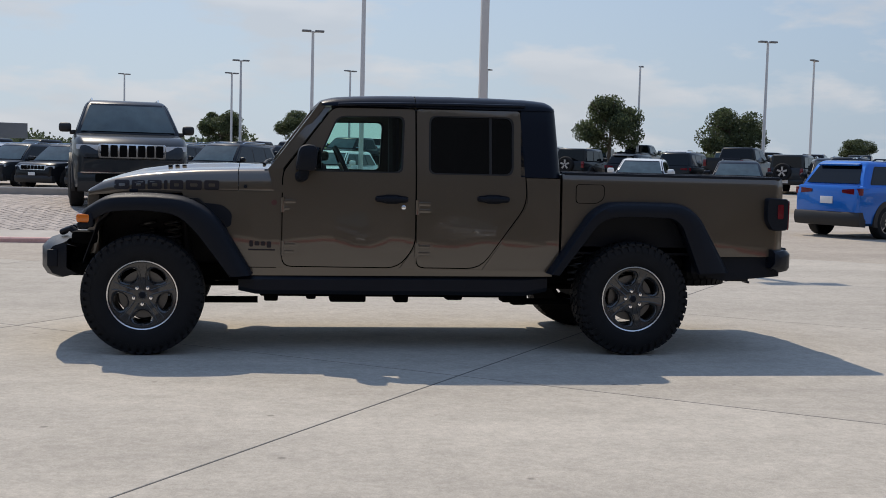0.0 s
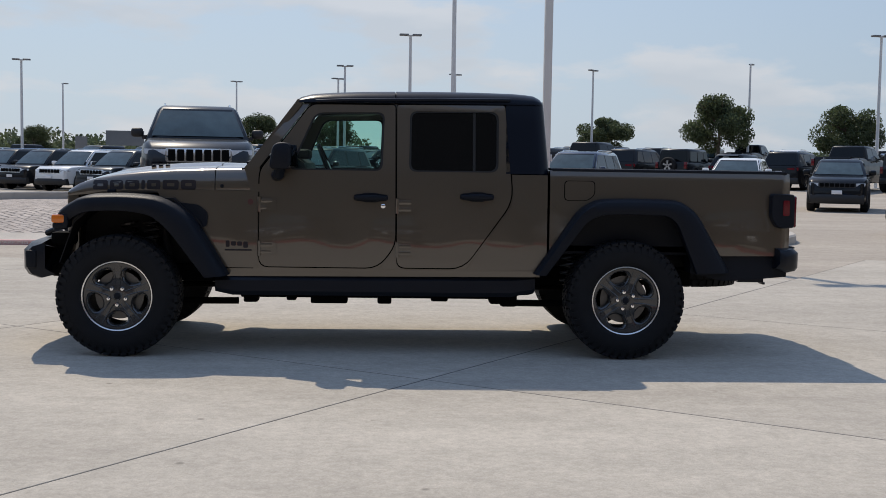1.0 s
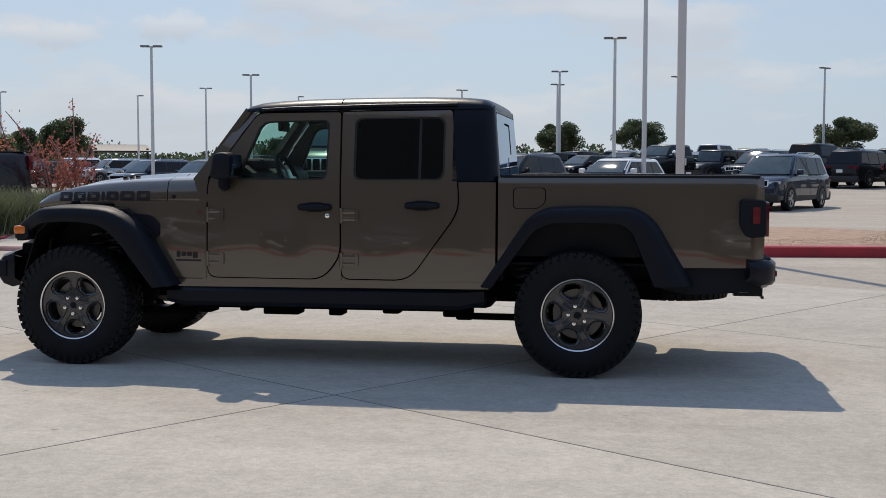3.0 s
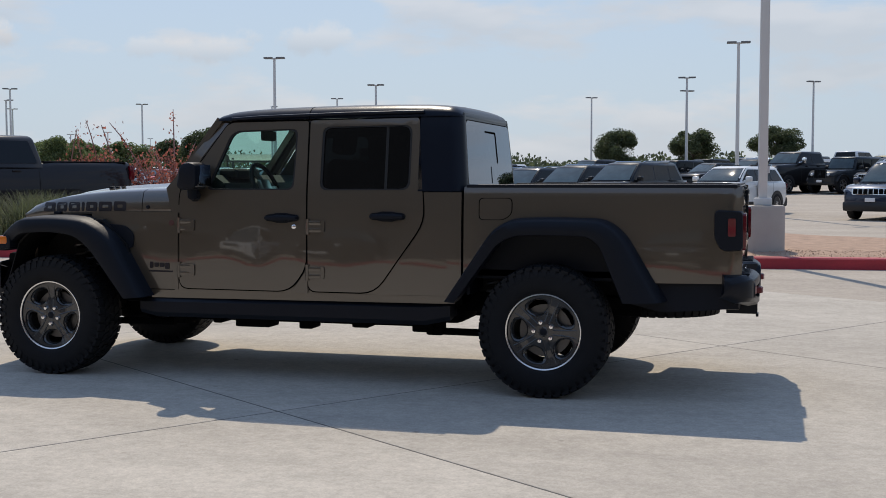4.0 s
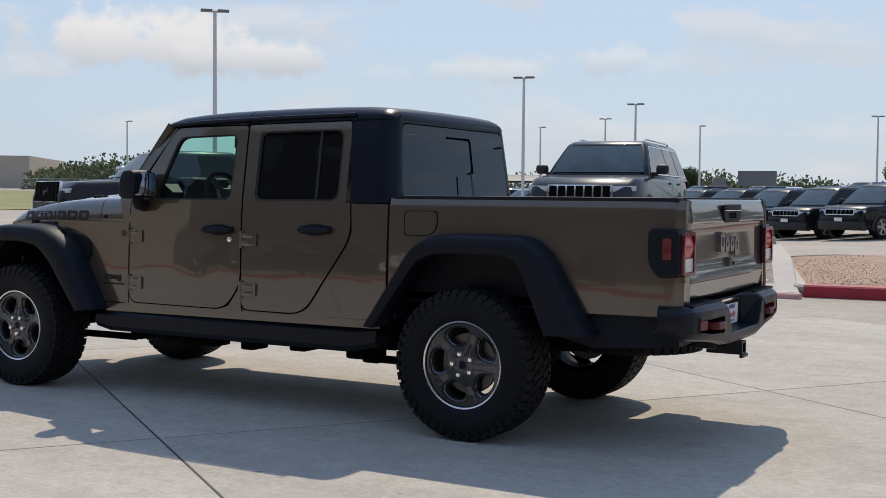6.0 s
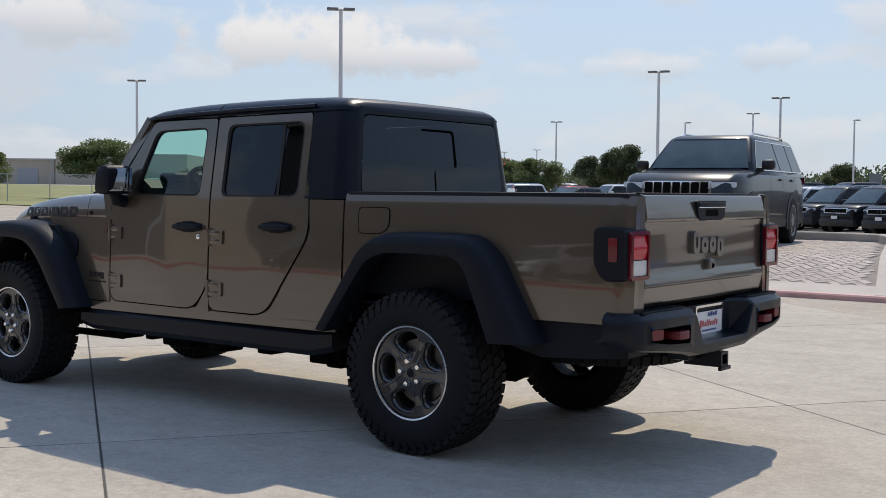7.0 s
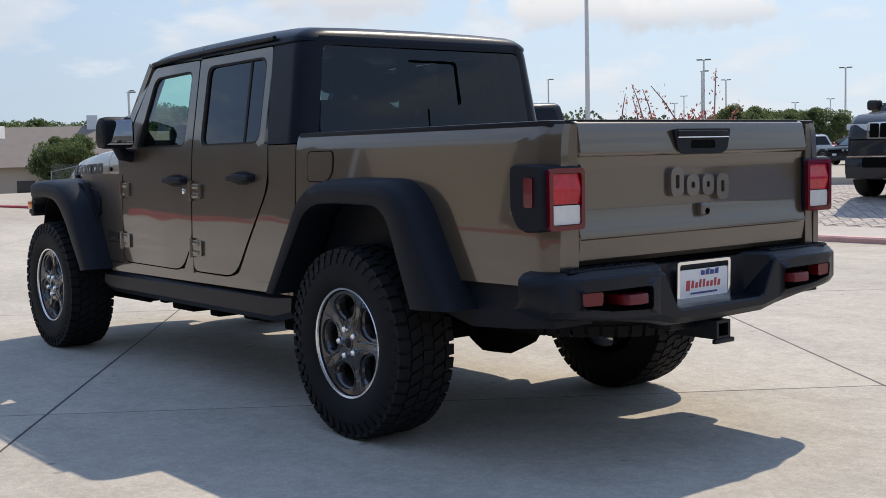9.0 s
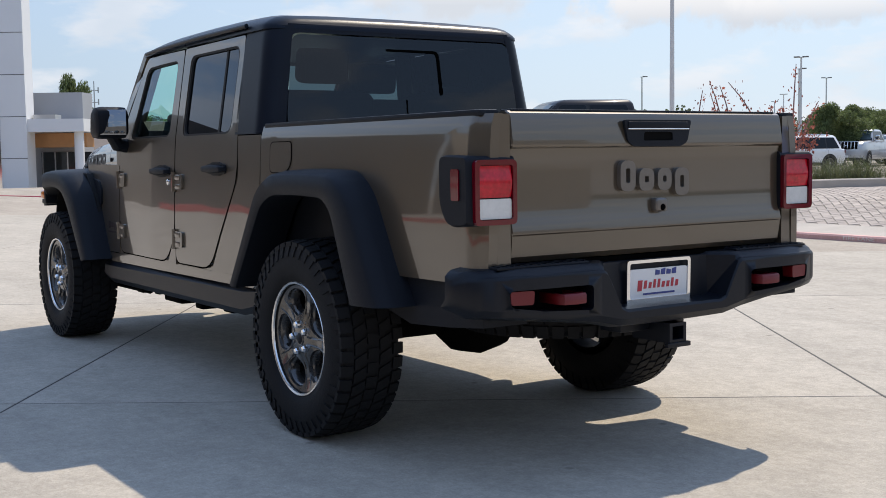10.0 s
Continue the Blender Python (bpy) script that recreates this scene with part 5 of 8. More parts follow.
# wheels
def wheel_meshes():
    out = {}
    bm = bmesh.new()   # barrel, disc behind the spokes; +y is outside
    lathe(bm, [(0.20, -0.13), (0.205, -0.05), (0.200, 0.05), (0.222, 0.10), (0.226, 0.118)], seg=48)
    out["wheel"] = (bm, M_LINER)
    bm = bmesh.new()
    lathe(bm, [(0.06, 0.035), (0.165, 0.035), (0.165, 0.01), (0.06, 0.01)], seg=32, closed=True)
    out["brake_disc"] = (bm, M_DARKMETAL)
    bm = bmesh.new()
    lathe(bm, [(0.226, 0.112), (0.230, 0.124), (0.238, 0.127), (0.243, 0.120), (0.240, 0.108)], seg=64)
    out["rim_edge"] = (bm, M_BRIGHT)
    bm = bmesh.new()
    def dish(u, v, d):
        r_ = math.hypot(u, v)
        return (u, lerp(r_, [0.0, 0.07, 0.12, 0.17, 0.229], [0.110, 0.108, 0.096, 0.098, 0.112]) - d, v)

    rings5 = []
    for k in range(5):
        a = math.pi / 2 + k * 2 * math.pi / 5
        ca_, sa_ = math.cos(a), math.sin(a)

        def spun(pts):
            return [(p * ca_ - q * sa_, p * sa_ + q * ca_) for p, q in pts]
        win = rounded([(0.098, -0.024), (0.122, -0.060), (0.158, -0.082), (0.190, -0.072), (0.209, -0.036), (0.214, 0.0), (0.209, 0.036), (0.190, 0.072), (0.158, 0.082), (0.122, 0.060), (0.098, 0.024)], 0.012, 3)
        rings5.append(spun(win))
        # stepped pocket round each opening
        steps = []
        for f, dep in ((1.0, 0.0), (0.955, 0.010), (0.90, 0.012), (0.82, 0.016), (0.74, 0.042)):
            steps.append([Vector(dish(u, v, dep)) for u, v in spun([(0.156 + (p - 0.156) * f, q * f) for p, q in win])])
        loft(bm, steps, True, False)
    sheet(bm, [(0.229 * math.cos(2 * math.pi * k / 60), 0.229 * math.sin(2 * math.pi * k / 60)) for k in range(60)], rings5, dish, 0.0,
          [-0.16, -0.12, -0.08, -0.04, 0, 0.04, 0.08, 0.12, 0.16], [-0.16, -0.12, -0.08, -0.04, 0, 0.04, 0.08, 0.12, 0.16])
    # ridges down the middle of the spokes
    for k in range(5):
        a = -math.pi / 2 + k * 2 * math.pi / 5
        for da in (-0.10, 0.10):
            tube(bm, [Vector(dish(r_ * math.cos(a + da * g), r_ * math.sin(a + da * g), 0.002)) for r_, g in ((0.06, 2.6), (0.10, 1.6), (0.15, 1.2), (0.215, 1.25))], [0.005, 0.005, 0.004, 0.003], 6)
    lathe(bm, [(0.0, 0.114), (0.026, 0.114), (0.034, 0.106), (0.068, 0.104), (0.076, 0.095), (0.078, 0.06)], seg=30)
    out["spokes"] = (bm, M_RIM)
    bm = bmesh.new()
    rows = []
    prof = [(0.232, 0.112), (0.246, 0.128), (0.275, 0.138), (0.320, 0.142), (0.360, 0.138), (0.388, 0.128), (0.402, 0.112), (0.4065, 0.06), (0.407, 0.0),
            (0.4065, -0.06), (0.402, -0.112), (0.388, -0.128), (0.340, -0.142), (0.28, -0.138), (0.235, -0.115)]
    lathe(bm, prof, seg=72)
    out["tyre"] = (bm, M_TYRE)
    bm = bmesh.new()
    n = 44
    for k in range(n):
        a0 = 2 * math.pi * k / n
        for row, (y0, y1, off, wid) in enumerate(((-0.138, -0.090, 0.0, 0.76), (-0.082, -0.030, 0.45, 0.74), (-0.024, 0.024, 0.15, 0.70), (0.030, 0.082, 0.6, 0.74), (0.090, 0.138, 0.25, 0.76))):
            a = a0 + off * 2 * math.pi / n
            w = wid * 2 * math.pi / n
            skew = 0.03 if row in (1, 3) else 0.0
            vs = []
            for r in (0.398, 0.4155):
                for yy, da in ((y0, -w / 2 - skew), (y0, w / 2 - skew), (y1, w / 2 + skew), (y1, -w / 2 + skew)):
                    rr = r - (0.009 if abs(yy) > 0.12 else 0.0)
                    vs.append(bm.verts.new((rr * math.cos(a + da), yy, rr * math.sin(a + da))))
            bm.faces.new(vs[4:8])
            for i in range(4):
                j = (i + 1) % 4
                bm.faces.new((vs[i], vs[j], vs[4 + j], vs[4 + i]))
        for sg in (-1, 1):
            vs = []
            for yy in (0.130, 0.145):
                for r, da in ((0.345, -0.03), (0.394, -0.05), (0.394, 0.05), (0.345, 0.03)):
                    vs.append(bm.verts.new((r * math.cos(a0 + da), sg * (yy - (0.010 if r > 0.38 else 0)), r * math.sin(a0 + da))))
            bm.faces.new(vs[4:8])
            for i in range(4):
                j = (i + 1) % 4
                bm.faces.new((vs[i], vs[j], vs[4 + j], vs[4 + i]))
    out["tread"] = (bm, M_TYRE)
    bm = bmesh.new()
    lathe(bm, [(0.0, 0.024), (0.012, 0.023), (0.0165, 0.016), (0.0175, 0.0)], seg=6)
    out["lug_nut"] = (bm, M_CHROME)
    bm = bmesh.new()
    lathe(bm, [(0.0, 0.116), (0.022, 0.115), (0.029, 0.110)], seg=20)
    out["hub_cap"] = (bm, M_BLACK)
    return out


first = {}
for x in (-1.7435, 1.7435):
    for s in (-1, 1):
        made = {}
        if not first:
            for nm, (b, m) in wheel_meshes().items():
                ob = part(nm, b, m, truck if nm == "wheel" else None)
                first[nm] = ob.data
                made[nm] = ob
        else:
            for nm, me in first.items():
                made[nm] = part(nm, None, None, truck if nm == "wheel" else None, shared=me)
        w = made["wheel"]
        w["label"] = "dark five-spoke alloy wheel with bright rim edge"
        w.matrix_basis = pose(x, s * 0.776, 0.4125, 0, {-1.7435: 180, 1.7435: 15}[x], 180 if s < 0 else 0)
        for nm in made:
            if nm != "wheel":
                made[nm].parent = w
        for k in range(5):
            a = math.pi / 2 + k * 2 * math.pi / 5
            ln = made["lug_nut"] if k == 0 else part("lug_nut", None, None, w, shared=first["lug_nut"])
            ln.matrix_basis = pose(0.060 * math.cos(a), 0.104, 0.060 * math.sin(a))
        made["tread"]["kind"] = "stuff"
        if x > 0 and s > 0:
            sp = part("spare_tyre", None, None, truck, "spare tyre slung under the bed", shared=first["tyre"])
            sp.matrix_basis = pose(2.36, 0, 0.60, 90, 0, 0)
            tr = part("spare_tread", None, None, sp, shared=first["tread"])
            tr["kind"] = "stuff"
        made["tyre"]["label"] = "black all-terrain tyre with chunky tread"

# ---- concrete slabs of the pad ----
pavement = root("pavement", pose(0.32, -1.70, 0, 0, 0, 54.8), "weathered concrete pad of square slabs with sealed joints", "pavement", kind="structure")
US = [-32.0, -28.0, -24.0, -20.0, -16.0, -12.0, -8.0, -4.0, 0.0, 4.15, 8.2, 12.2, 16.2, 20.2]
VS = [-20.2, -16.2, -12.2, -8.1, -4.15, 0.0, 3.86, 7.9, 11.9, 15.9, 19.9, 23.9]
spin = Matrix.Rotation(radians(54.8), 4, "Z")
slab_cache = {}
seal = bmesh.new()
sealed = set()
for i in range(len(US) - 1):
    for j in range(len(VS) - 1):
        u0, u1, v0, v1 = US[i], US[i + 1], VS[j], VS[j + 1]
        corners = [spin @ Vector((u, v, 0)) + Vector((0.32, -1.70, 0)) for u in (u0, u1) for v in (v0, v1)]
        if max(c.y for c in corners) > 9.6 or max(height(c.x, c.y) for c in corners) > 0.05:
            continue
        key = (round(u1 - u0, 2), round(v1 - v0, 2))
        if key not in slab_cache:
            b = bmesh.new()
            a, c = key
            g = 0.0045
            top = [(g + 0.004, g + 0.004), (a - g - 0.004, g + 0.004), (a - g - 0.004, c - g - 0.004), (g + 0.004, c - g - 0.004)]
            low = [(g, g), (a - g, g), (a - g, c - g), (g, c - g)]
            vt = [b.verts.new((p[0], p[1], 0.0)) for p in top]
            vm = [b.verts.new((p[0], p[1], -0.004)) for p in low]
            vb = [b.verts.new((p[0], p[1], -0.05)) for p in low]
            b.faces.new(vt)
            ring_faces(b, vt, vm)
            ring_faces(b, vm, vb)
            ob = part("slab", b, M_CONC, pavement, smooth=0)
            slab_cache[key] = ob.data
        else:
            ob = part("slab", None, None, pavement, shared=slab_cache[key])
        ob.matrix_basis = pose(u0, v0, 0)
        for p, q in (((u0, v0), (u1, v0)), ((u0, v0), (u0, v1)), ((u1, v0), (u1, v1)), ((u0, v1), (u1, v1))):
            if (p, q) in sealed:
                continue
            sealed.add((p, q))
            d = 0.0055
            if p[1] == q[1]:
                quad = [(p[0] + d, p[1] - d), (q[0] - d, q[1] - d), (q[0] - d, q[1] + d), (p[0] + d, p[1] + d)]
            else:
                quad = [(p[0] - d, p[1]), (p[0] + d, p[1]), (q[0] + d, q[1]), (q[0] - d, q[1])]
            seal.faces.new([seal.verts.new((c[0], c[1], -0.0012)) for c in quad])
tagged(part("joint_sealant", seal, M_JOINT, pavement, "dark joint sealant", smooth=0), kind="stuff")

# ---- display pad, islands, kerbs ----
PAD_X0, PAD_Y0, PAD_Y1 = -8.63, 9.68, 18.1


def pad_edge(y):
    """East edge of the pad, which runs slantwise to the back."""
    return 1.08 - 0.28 * max(0.0, y - 9.68)



def pad_height(y):
    return 0.055 + 0.365 * smoothstep(9.6, 12.7, y)


bm = bmesh.new()
ys = [PAD_Y0 + (PAD_Y1 - PAD_Y0) * k / 20 for k in range(21)]
vs = [[bm.verts.new((x, y, pad_height(y) - 0.008)) for x in (PAD_X0, pad_edge(y))] for y in ys]
for a, b in zip(vs, vs[1:]):
    bm.faces.new((a[0], a[1], b[1], b[0]))
for col in (0, 1):
    low = [bm.verts.new((r[col].co.x, r[col].co.y, -0.1)) for r in vs]
    ring_faces(bm, [r[col] for r in vs], low, False)
display_pad = tagged(part("display_pad", bm, M_SAND, None), "raised display pad of clay pavers behind a faded red kerb", "pavement", kind="structure")


bm = bmesh.new()
vs = [[bm.verts.new((x, y, pad_height(y) + 0.002)) for x in (PAD_X0, pad_edge(y))] for y in (9.67, 9.88, 10.08, 10.28, 10.43)]
for a, b in zip(vs, vs[1:]):
    bm.faces.new((a[0], a[1], b[1], b[0]))
part("apron", bm, M_KERB, display_pad, "plain concrete apron before the pavers")


def strip(bm, pts, w, z0, z1, top_inset=0.02):
    """A kerb run along points, w wide."""
    pts = [Vector(p) for p in pts]
    rings = []
    for i, p in enumerate(pts):
        d = (pts[min(i + 1, len(pts) - 1)] - pts[max(i - 1, 0)]).normalized()
        n = Vector((-d.y, d.x)) * (w / 2)
        a, b = p - n, p + n
        ai, bi = p - n * (1 - top_inset / w * 2), p + n * (1 - top_inset / w * 2)
        g = z0 + height(p.x, p.y)
        rings.append([(a.x, a.y, g - 0.1), (a.x, a.y, z1 - 0.02), (ai.x, ai.y, z1), (bi.x, bi.y, z1), (b.x, b.y, z1 - 0.02), (b.x, b.y, g - 0.1)])
    loft(bm, rings)


def kerb(name, pts, w, z1, mat, label, z0=0.0):
    bm = bmesh.new()
    strip(bm, pts, w, z0, z1)
    return tagged(part(name, bm, mat, None), label, "kerb", kind="structure")


kerb("kerb_front", [(PAD_X0, 9.61), (-6, 9.61), (1.13, 9.61)], 0.16, 0.062, M_FADED, "low kerb with faded red fire-lane paint")
kerb("kerb_pad_back", [(-8.5, 11.85), (-8.5, 15.85), (-8.0, 17.35), (-6.9, 18.15), (-3.9, 18.45), (-2.6, 18.35), (-1.6, 17.95), (-1.2, 17.15)], 0.22, 0.58, M_KERB, "raised concrete kerb round the display pad")
bm = bmesh.new()
loft(bm, [[(pad_edge(y) - 0.30, y, pad_height(y) - 0.05), (pad_edge(y) - 0.30, y, pad_height(y) + 0.006), (pad_edge(y) + 0.01, y, pad_height(y) + 0.006), (pad_edge(y) + 0.03, y, pad_height(y) - 0.02), (pad_edge(y) + 0.03, y, -0.1)] for y in (9.71, 10.42, 10.9, 11.4, 11.9, 12.4, 12.9, 14.9, 17.3)])
tagged(part("kerb_pad_side", bm, M_KERB, None), "flush concrete edge band beside the pavers", "kerb", kind="structure")
kerb("kerb_west", [(-34, 4.0), (-26, 6.6), (-15.9, 8.9), (-8.73, 9.61)], 0.18, 0.13, M_REDPAINT, "red-painted kerb along the lane")
kerb("kerb_south", [(-51, -18.5), (-40, -20.0), (-26, -21.5), (-10, -22.5), (10, -22.5), (40, -24)], 0.20, 0.15, M_REDPAINT, "red-painted kerb across the lane")

# worn lettering on the kerb face
for body, cx in (("FIRE LANE", -3.27), ("NO PARKING", -5.67), ("FIRE LANE", -9.32)):
    cu = bpy.data.curves.new("lane_text", "FONT")
    cu.body = body
    cu.size = 0.07
    cu.extrude = 0.001
    cu.align_x = "CENTER"
    tmp = bpy.data.objects.new("lane_text", cu)
    me = bpy.data.meshes.new_from_object(tmp)
    bpy.data.objects.remove(tmp)
    me.materials.append(M_LANEWHITE)
    ob = new("lane_text", me)
    ob.matrix_basis = pose(cx, 9.527, 0.004, 90, 0, 0) @ Matrix.Diagonal((1.5, 0.9, 1, 1))
    tagged(ob, "worn white words painted on the red kerb", "lettering", kind="structure")


def island(name, outline, mat_top, mat_kerb, label, klabel, z=0.15, r=1.6, rise=lambda x, y: 0.0):
    o = rounded(outline, r, 8)
    bm = bmesh.new()
    c = Vector((sum(p[0] for p in o) / len(o), sum(p[1] for p in o) / len(o)))
    rings = []
    for f, dz in ((1.0, -0.06), (0.93, 0.01), (0.86, 0.02), (0.6, 0.05), (0.4, 0.055), (0.25, 0.06)):
        rings.append([(c.x + (p[0] - c.x) * f, c.y + (p[1] - c.y) * f, z + dz + rise(c.x + (p[0] - c.x) * f, c.y + (p[1] - c.y) * f) + 0.02 * noise.noise((p[0] * 0.8, p[1] * 0.8, f * 9))) for p in o])
    vv = [[bm.verts.new(p) for p in r] for r in rings]
    for a, b in zip(vv, vv[1:]):
        ring_faces(bm, a, b)
    bm.faces.new(vv[-1])
    isl = tagged(part(name, bm, mat_top, None), label, "planting bed", kind="structure")
    bm = bmesh.new()
    rings = []
    n = len(o)
    for w0, zz in ((0.09, -0.1), (0.09, z - 0.03), (0.06, z), (-0.07, z), (-0.09, z - 0.05)):
        ring = []
        for i in range(n):
            p = Vector(o[i])
            d = (Vector(o[(i + 1) % n]) - Vector(o[i - 1])).normalized()
            nn = Vector((d.y, -d.x))
            ring.append(((p + nn * w0).x, (p + nn * w0).y, zz if zz < 0 else zz + rise(p.x, p.y)))
        rings.append(ring)
    vv = [[bm.verts.new(p) for p in r] for r in rings]
    for a, b in zip(vv, vv[1:]):
        ring_faces(bm, a, b)
    tagged(part(name + "_kerb", bm, mat_kerb, None), klabel, "kerb", kind="structure")
    return isl


def gravel_rise(x, y):
    return 0.03 * smoothstep(10.9, 14.9, y) * (1 - smoothstep(1.8, 4.8, x))


GRAVEL = [(1.03, 10.07), (6.28, 10.57), (7.58, 11.95), (7.98, 13.45), (7.58, 14.85), (5.68, 16.15), (3.28, 17.25), (1.48, 18.65), (-0.22, 19.35), (-1.07, 17.65)]
island("gravel_island", GRAVEL, M_MULCH, M_KERB, "planting bed of brown granite gravel", "rounded concrete kerb of the gravel bed", 0.15, [0.3, 1.0, 0.8, 0.8, 0.8, 1.0, 1.0, 0.8, 0.6, 0.2], gravel_rise)
# loose stones on the gravel
rnd = random.Random(12)
verts, faces = [], []
while len(verts) < 6 * 6000:
    x, y = rnd.uniform(-0.5, 7.8), 10.25 + 8.2 * rnd.random() ** 1.5
    lo = lerp(x, [1.03, 6.28, 7.58, 7.78], [10.23, 10.75, 12.15, 12.85])
    hi = lerp(x, [-0.52, 0.48, 1.48, 3.28, 5.68, 7.58], [18.65, 18.65, 18.25, 16.85, 15.75, 14.45])
    if not lo < y < hi or x < pad_edge(y) + 0.15:
        continue
    r_ = rnd.uniform(0.004, 0.012)
    z = 0.150 + gravel_rise(x, y) + 0.04 * min(1.0, (y - lo) / 0.6, (hi - y) / 0.6)
    b = len(verts)
    e = Euler((rnd.uniform(0, 6), rnd.uniform(0, 6), rnd.uniform(0, 6))).to_matrix()
    for p in ((1, 0, 0), (-1, 0, 0), (0, 0.8, 0), (0, -0.8, 0), (0, 0, 0.6), (0, 0, -0.6)):
        q = e @ (Vector(p) * r_ * rnd.uniform(0.8, 1.2))
        verts.append((x + q.x, y + q.y, z + q.z))
    for i in (0, 1):
        for j in (2, 3):
            for k in (4, 5):
                faces.append((b + i, b + j, b + k))
me = bpy.data.meshes.new("gravel_stones")
me.from_pydata(verts, [], faces)
me.materials.append(M_STONE)
tagged(new("gravel_stones", me), "loose brown granite stones on the planting bed", "gravel", kind="stuff")
kerb("kerb_red_front", [(1.08, 10.08), (3.08, 10.26), (4.58, 10.395), (6.13, 10.55)], 0.30, 0.155, M_REDPAINT, "red-painted stretch of kerb")
island("grass_island", [(-10.78, 9.92), (-8.78, 10.02), (-8.78, 13.52), (-9.48, 13.52)], M_MULCH, M_REDPAINT, "small planting bed with ornamental grasses", "red-painted kerb of the grass bed", 0.16, 0.5)
island("yucca_island", [(-14.88, 16.32), (-9.08, 16.12), (-8.88, 19.32), (-14.38, 19.92)], M_MULCH, M_KERB, "planting bed with red yuccas", "concrete kerb of the yucca bed", 0.16, 1.0)

bm = bmesh.new()
grid = []
for j in range(17):
    row = []
    for i in range(25):
        x, y = -160 + i * 4.6, 24 + j * 4.0 + (i * 0.4)
        row.append(bm.verts.new((x, y, height(x, y) + 0.02 + 0.05 * noise.noise((x * 0.1, y * 0.1, 0)))))
    grid.append(row)
for a, b in zip(grid, grid[1:]):
    ring_faces(bm, a, b, False)
tagged(part("field", bm, M_GRASS, None), "mown dry grass field beyond the fence", "field", kind="structure")


# ---- lamp posts ----
def post_meshes():
    out = {}
    bm = bmesh.new()
    tube(bm, [(0, 0, 0), (0, 0, 0.4), (0, 0, 1.0)], [0.085, 0.083, 0.062], 10)
    out["pole"] = bm
    bm = bmesh.new()
    box(bm, (-0.20, -0.20, 0), (0.20, 0.20, 0.03), 0.005)
    out["base_plate"] = bm
    bm = bmesh.new()
    tube(bm, [(-0.16, 0, 0), (0.16, 0, 0)], 0.03, 6)
    out["arm"] = bm
    bm = bmesh.new()
    box(bm, (-0.21, -0.15, -0.045), (0.21, 0.15, 0.045), 0.03)
    out["lamp_head"] = bm
    return out


post_cache = {}


def lamp_post(x, y, top, turn, heads=2, thick=1.0):
    z = height(x, y) - GROUND_DROP
    r = root("lamp_post", pose(x, y, z, 0, 0, turn), "tall pale parking-lot lamp post with flat heads", "lamp post", "lamp posts over the lot")
    if not post_cache:
        for nm, bm in post_meshes().items():
            ob = part(nm, bm, M_POLEDARK if nm == "lamp_head" else M_POLE, r)
            post_cache[nm] = ob.data
        made = {o.name.split(".")[0]: o for o in r.children}
    else:
        made = {nm: part(nm, None, None, r, shared=me) for nm, me in post_cache.items()}
    h = top - z
    made["pole"].matrix_basis = Matrix.Diagonal((thick, thick, h, 1))
    made["arm"].matrix_basis = pose(0, 0, h - 0.04)
    made["lamp_head"].matrix_basis = pose(0.30, 0, h)
    if heads == 2:
        o = part("lamp_head", None, None, r, shared=post_cache["lamp_head"])
        o.matrix_basis = pose(-0.30, 0, h)
    return r


POSTS = [(-11.8, 91.5, 7.95, 38), (-2.75, 75.3, 7.22, 38), (-1.98, 64.1, 7.23, 8), (1.52, 46.0, 7.25, 5), (15.2, 73.9, 8.05, 50), (24.8, 68.7, 8.25, 60), (25.4, 49.7, 8.1, 5),
         (34.8, 63.4, 8.6, 45), (-38.9, 86.7, 7.42, 60), (-32.7, 86.25, 7.95, 15), (-26.1, 91.2, 7.5, 60), (5.62, 76.2, 7.74, 38), (-49.6, 65.1, 7.66, 30), (-51.4, 67.1, 7.02, 60),
         (-20.7, 61.4, 7.01, 8), (-20.3, 45.1, 7.1, 10), (-48.9, 37.25, 7.49, 40), (-48.8, 82.0, 7.52, 30), (-91.9, 137.2, 7.3, 40), (-81.1, 129.2, 7.19, 40), (-75.1, 73.9, 8.05, 60),
         (-99.5, 122.7, 8.42, 40), (-71.2, 95.4, 8.23, 40), (-110.2, 191.3, 8.53, 40), (-108.2, 46.7, 8.43, 60), (-118.9, 143.7, 8.56, 40), (-71.4, 30.4, 5.99, 60)]
for x, y, top, turn in POSTS:
    lamp_post(x, y, top, turn, 1 if turn == 60 else 2)
lamp_post(-23.8, 26.7, 7.97, 44)
lamp_post(2.67, 32.61, 10.5, 20)

# thick post on its concrete base
post = root("lamp_post", pose(2.94, 11.42, 0.16), "thick pale lamp post on a round concrete base", "lamp post", "lamp posts over the lot")
bm = bmesh.new()
rings = []
for r_, z_ in ((0.345, -0.2), (0.345, 0.70), (0.33, 0.735), (0.30, 0.74)):
    rings.append([(r_ * math.cos(a), r_ * math.sin(a), z_) for a in [2 * math.pi * k / 32 for k in range(32)]])
loft(bm, rings)
part("concrete_base", bm, M_KERB, post, "cast concrete footing", smooth=40)
bm = bmesh.new()
box(bm, (-0.14, -0.14, 0.74), (0.14, 0.14, 0.86), 0.02)
part("base_cover", bm, M_POLE, post)
bm = bmesh.new()
box(bm, (-0.068, -0.068, 0.80), (0.068, 0.068, 9.6), 0.012)
part("pole", bm, M_POLE, post)
bm = bmesh.new()
tube(bm, [(-0.16, 0, 9.5), (0.16, 0, 9.5)], 0.04, 6)
part("arm", bm, M_POLE, post)
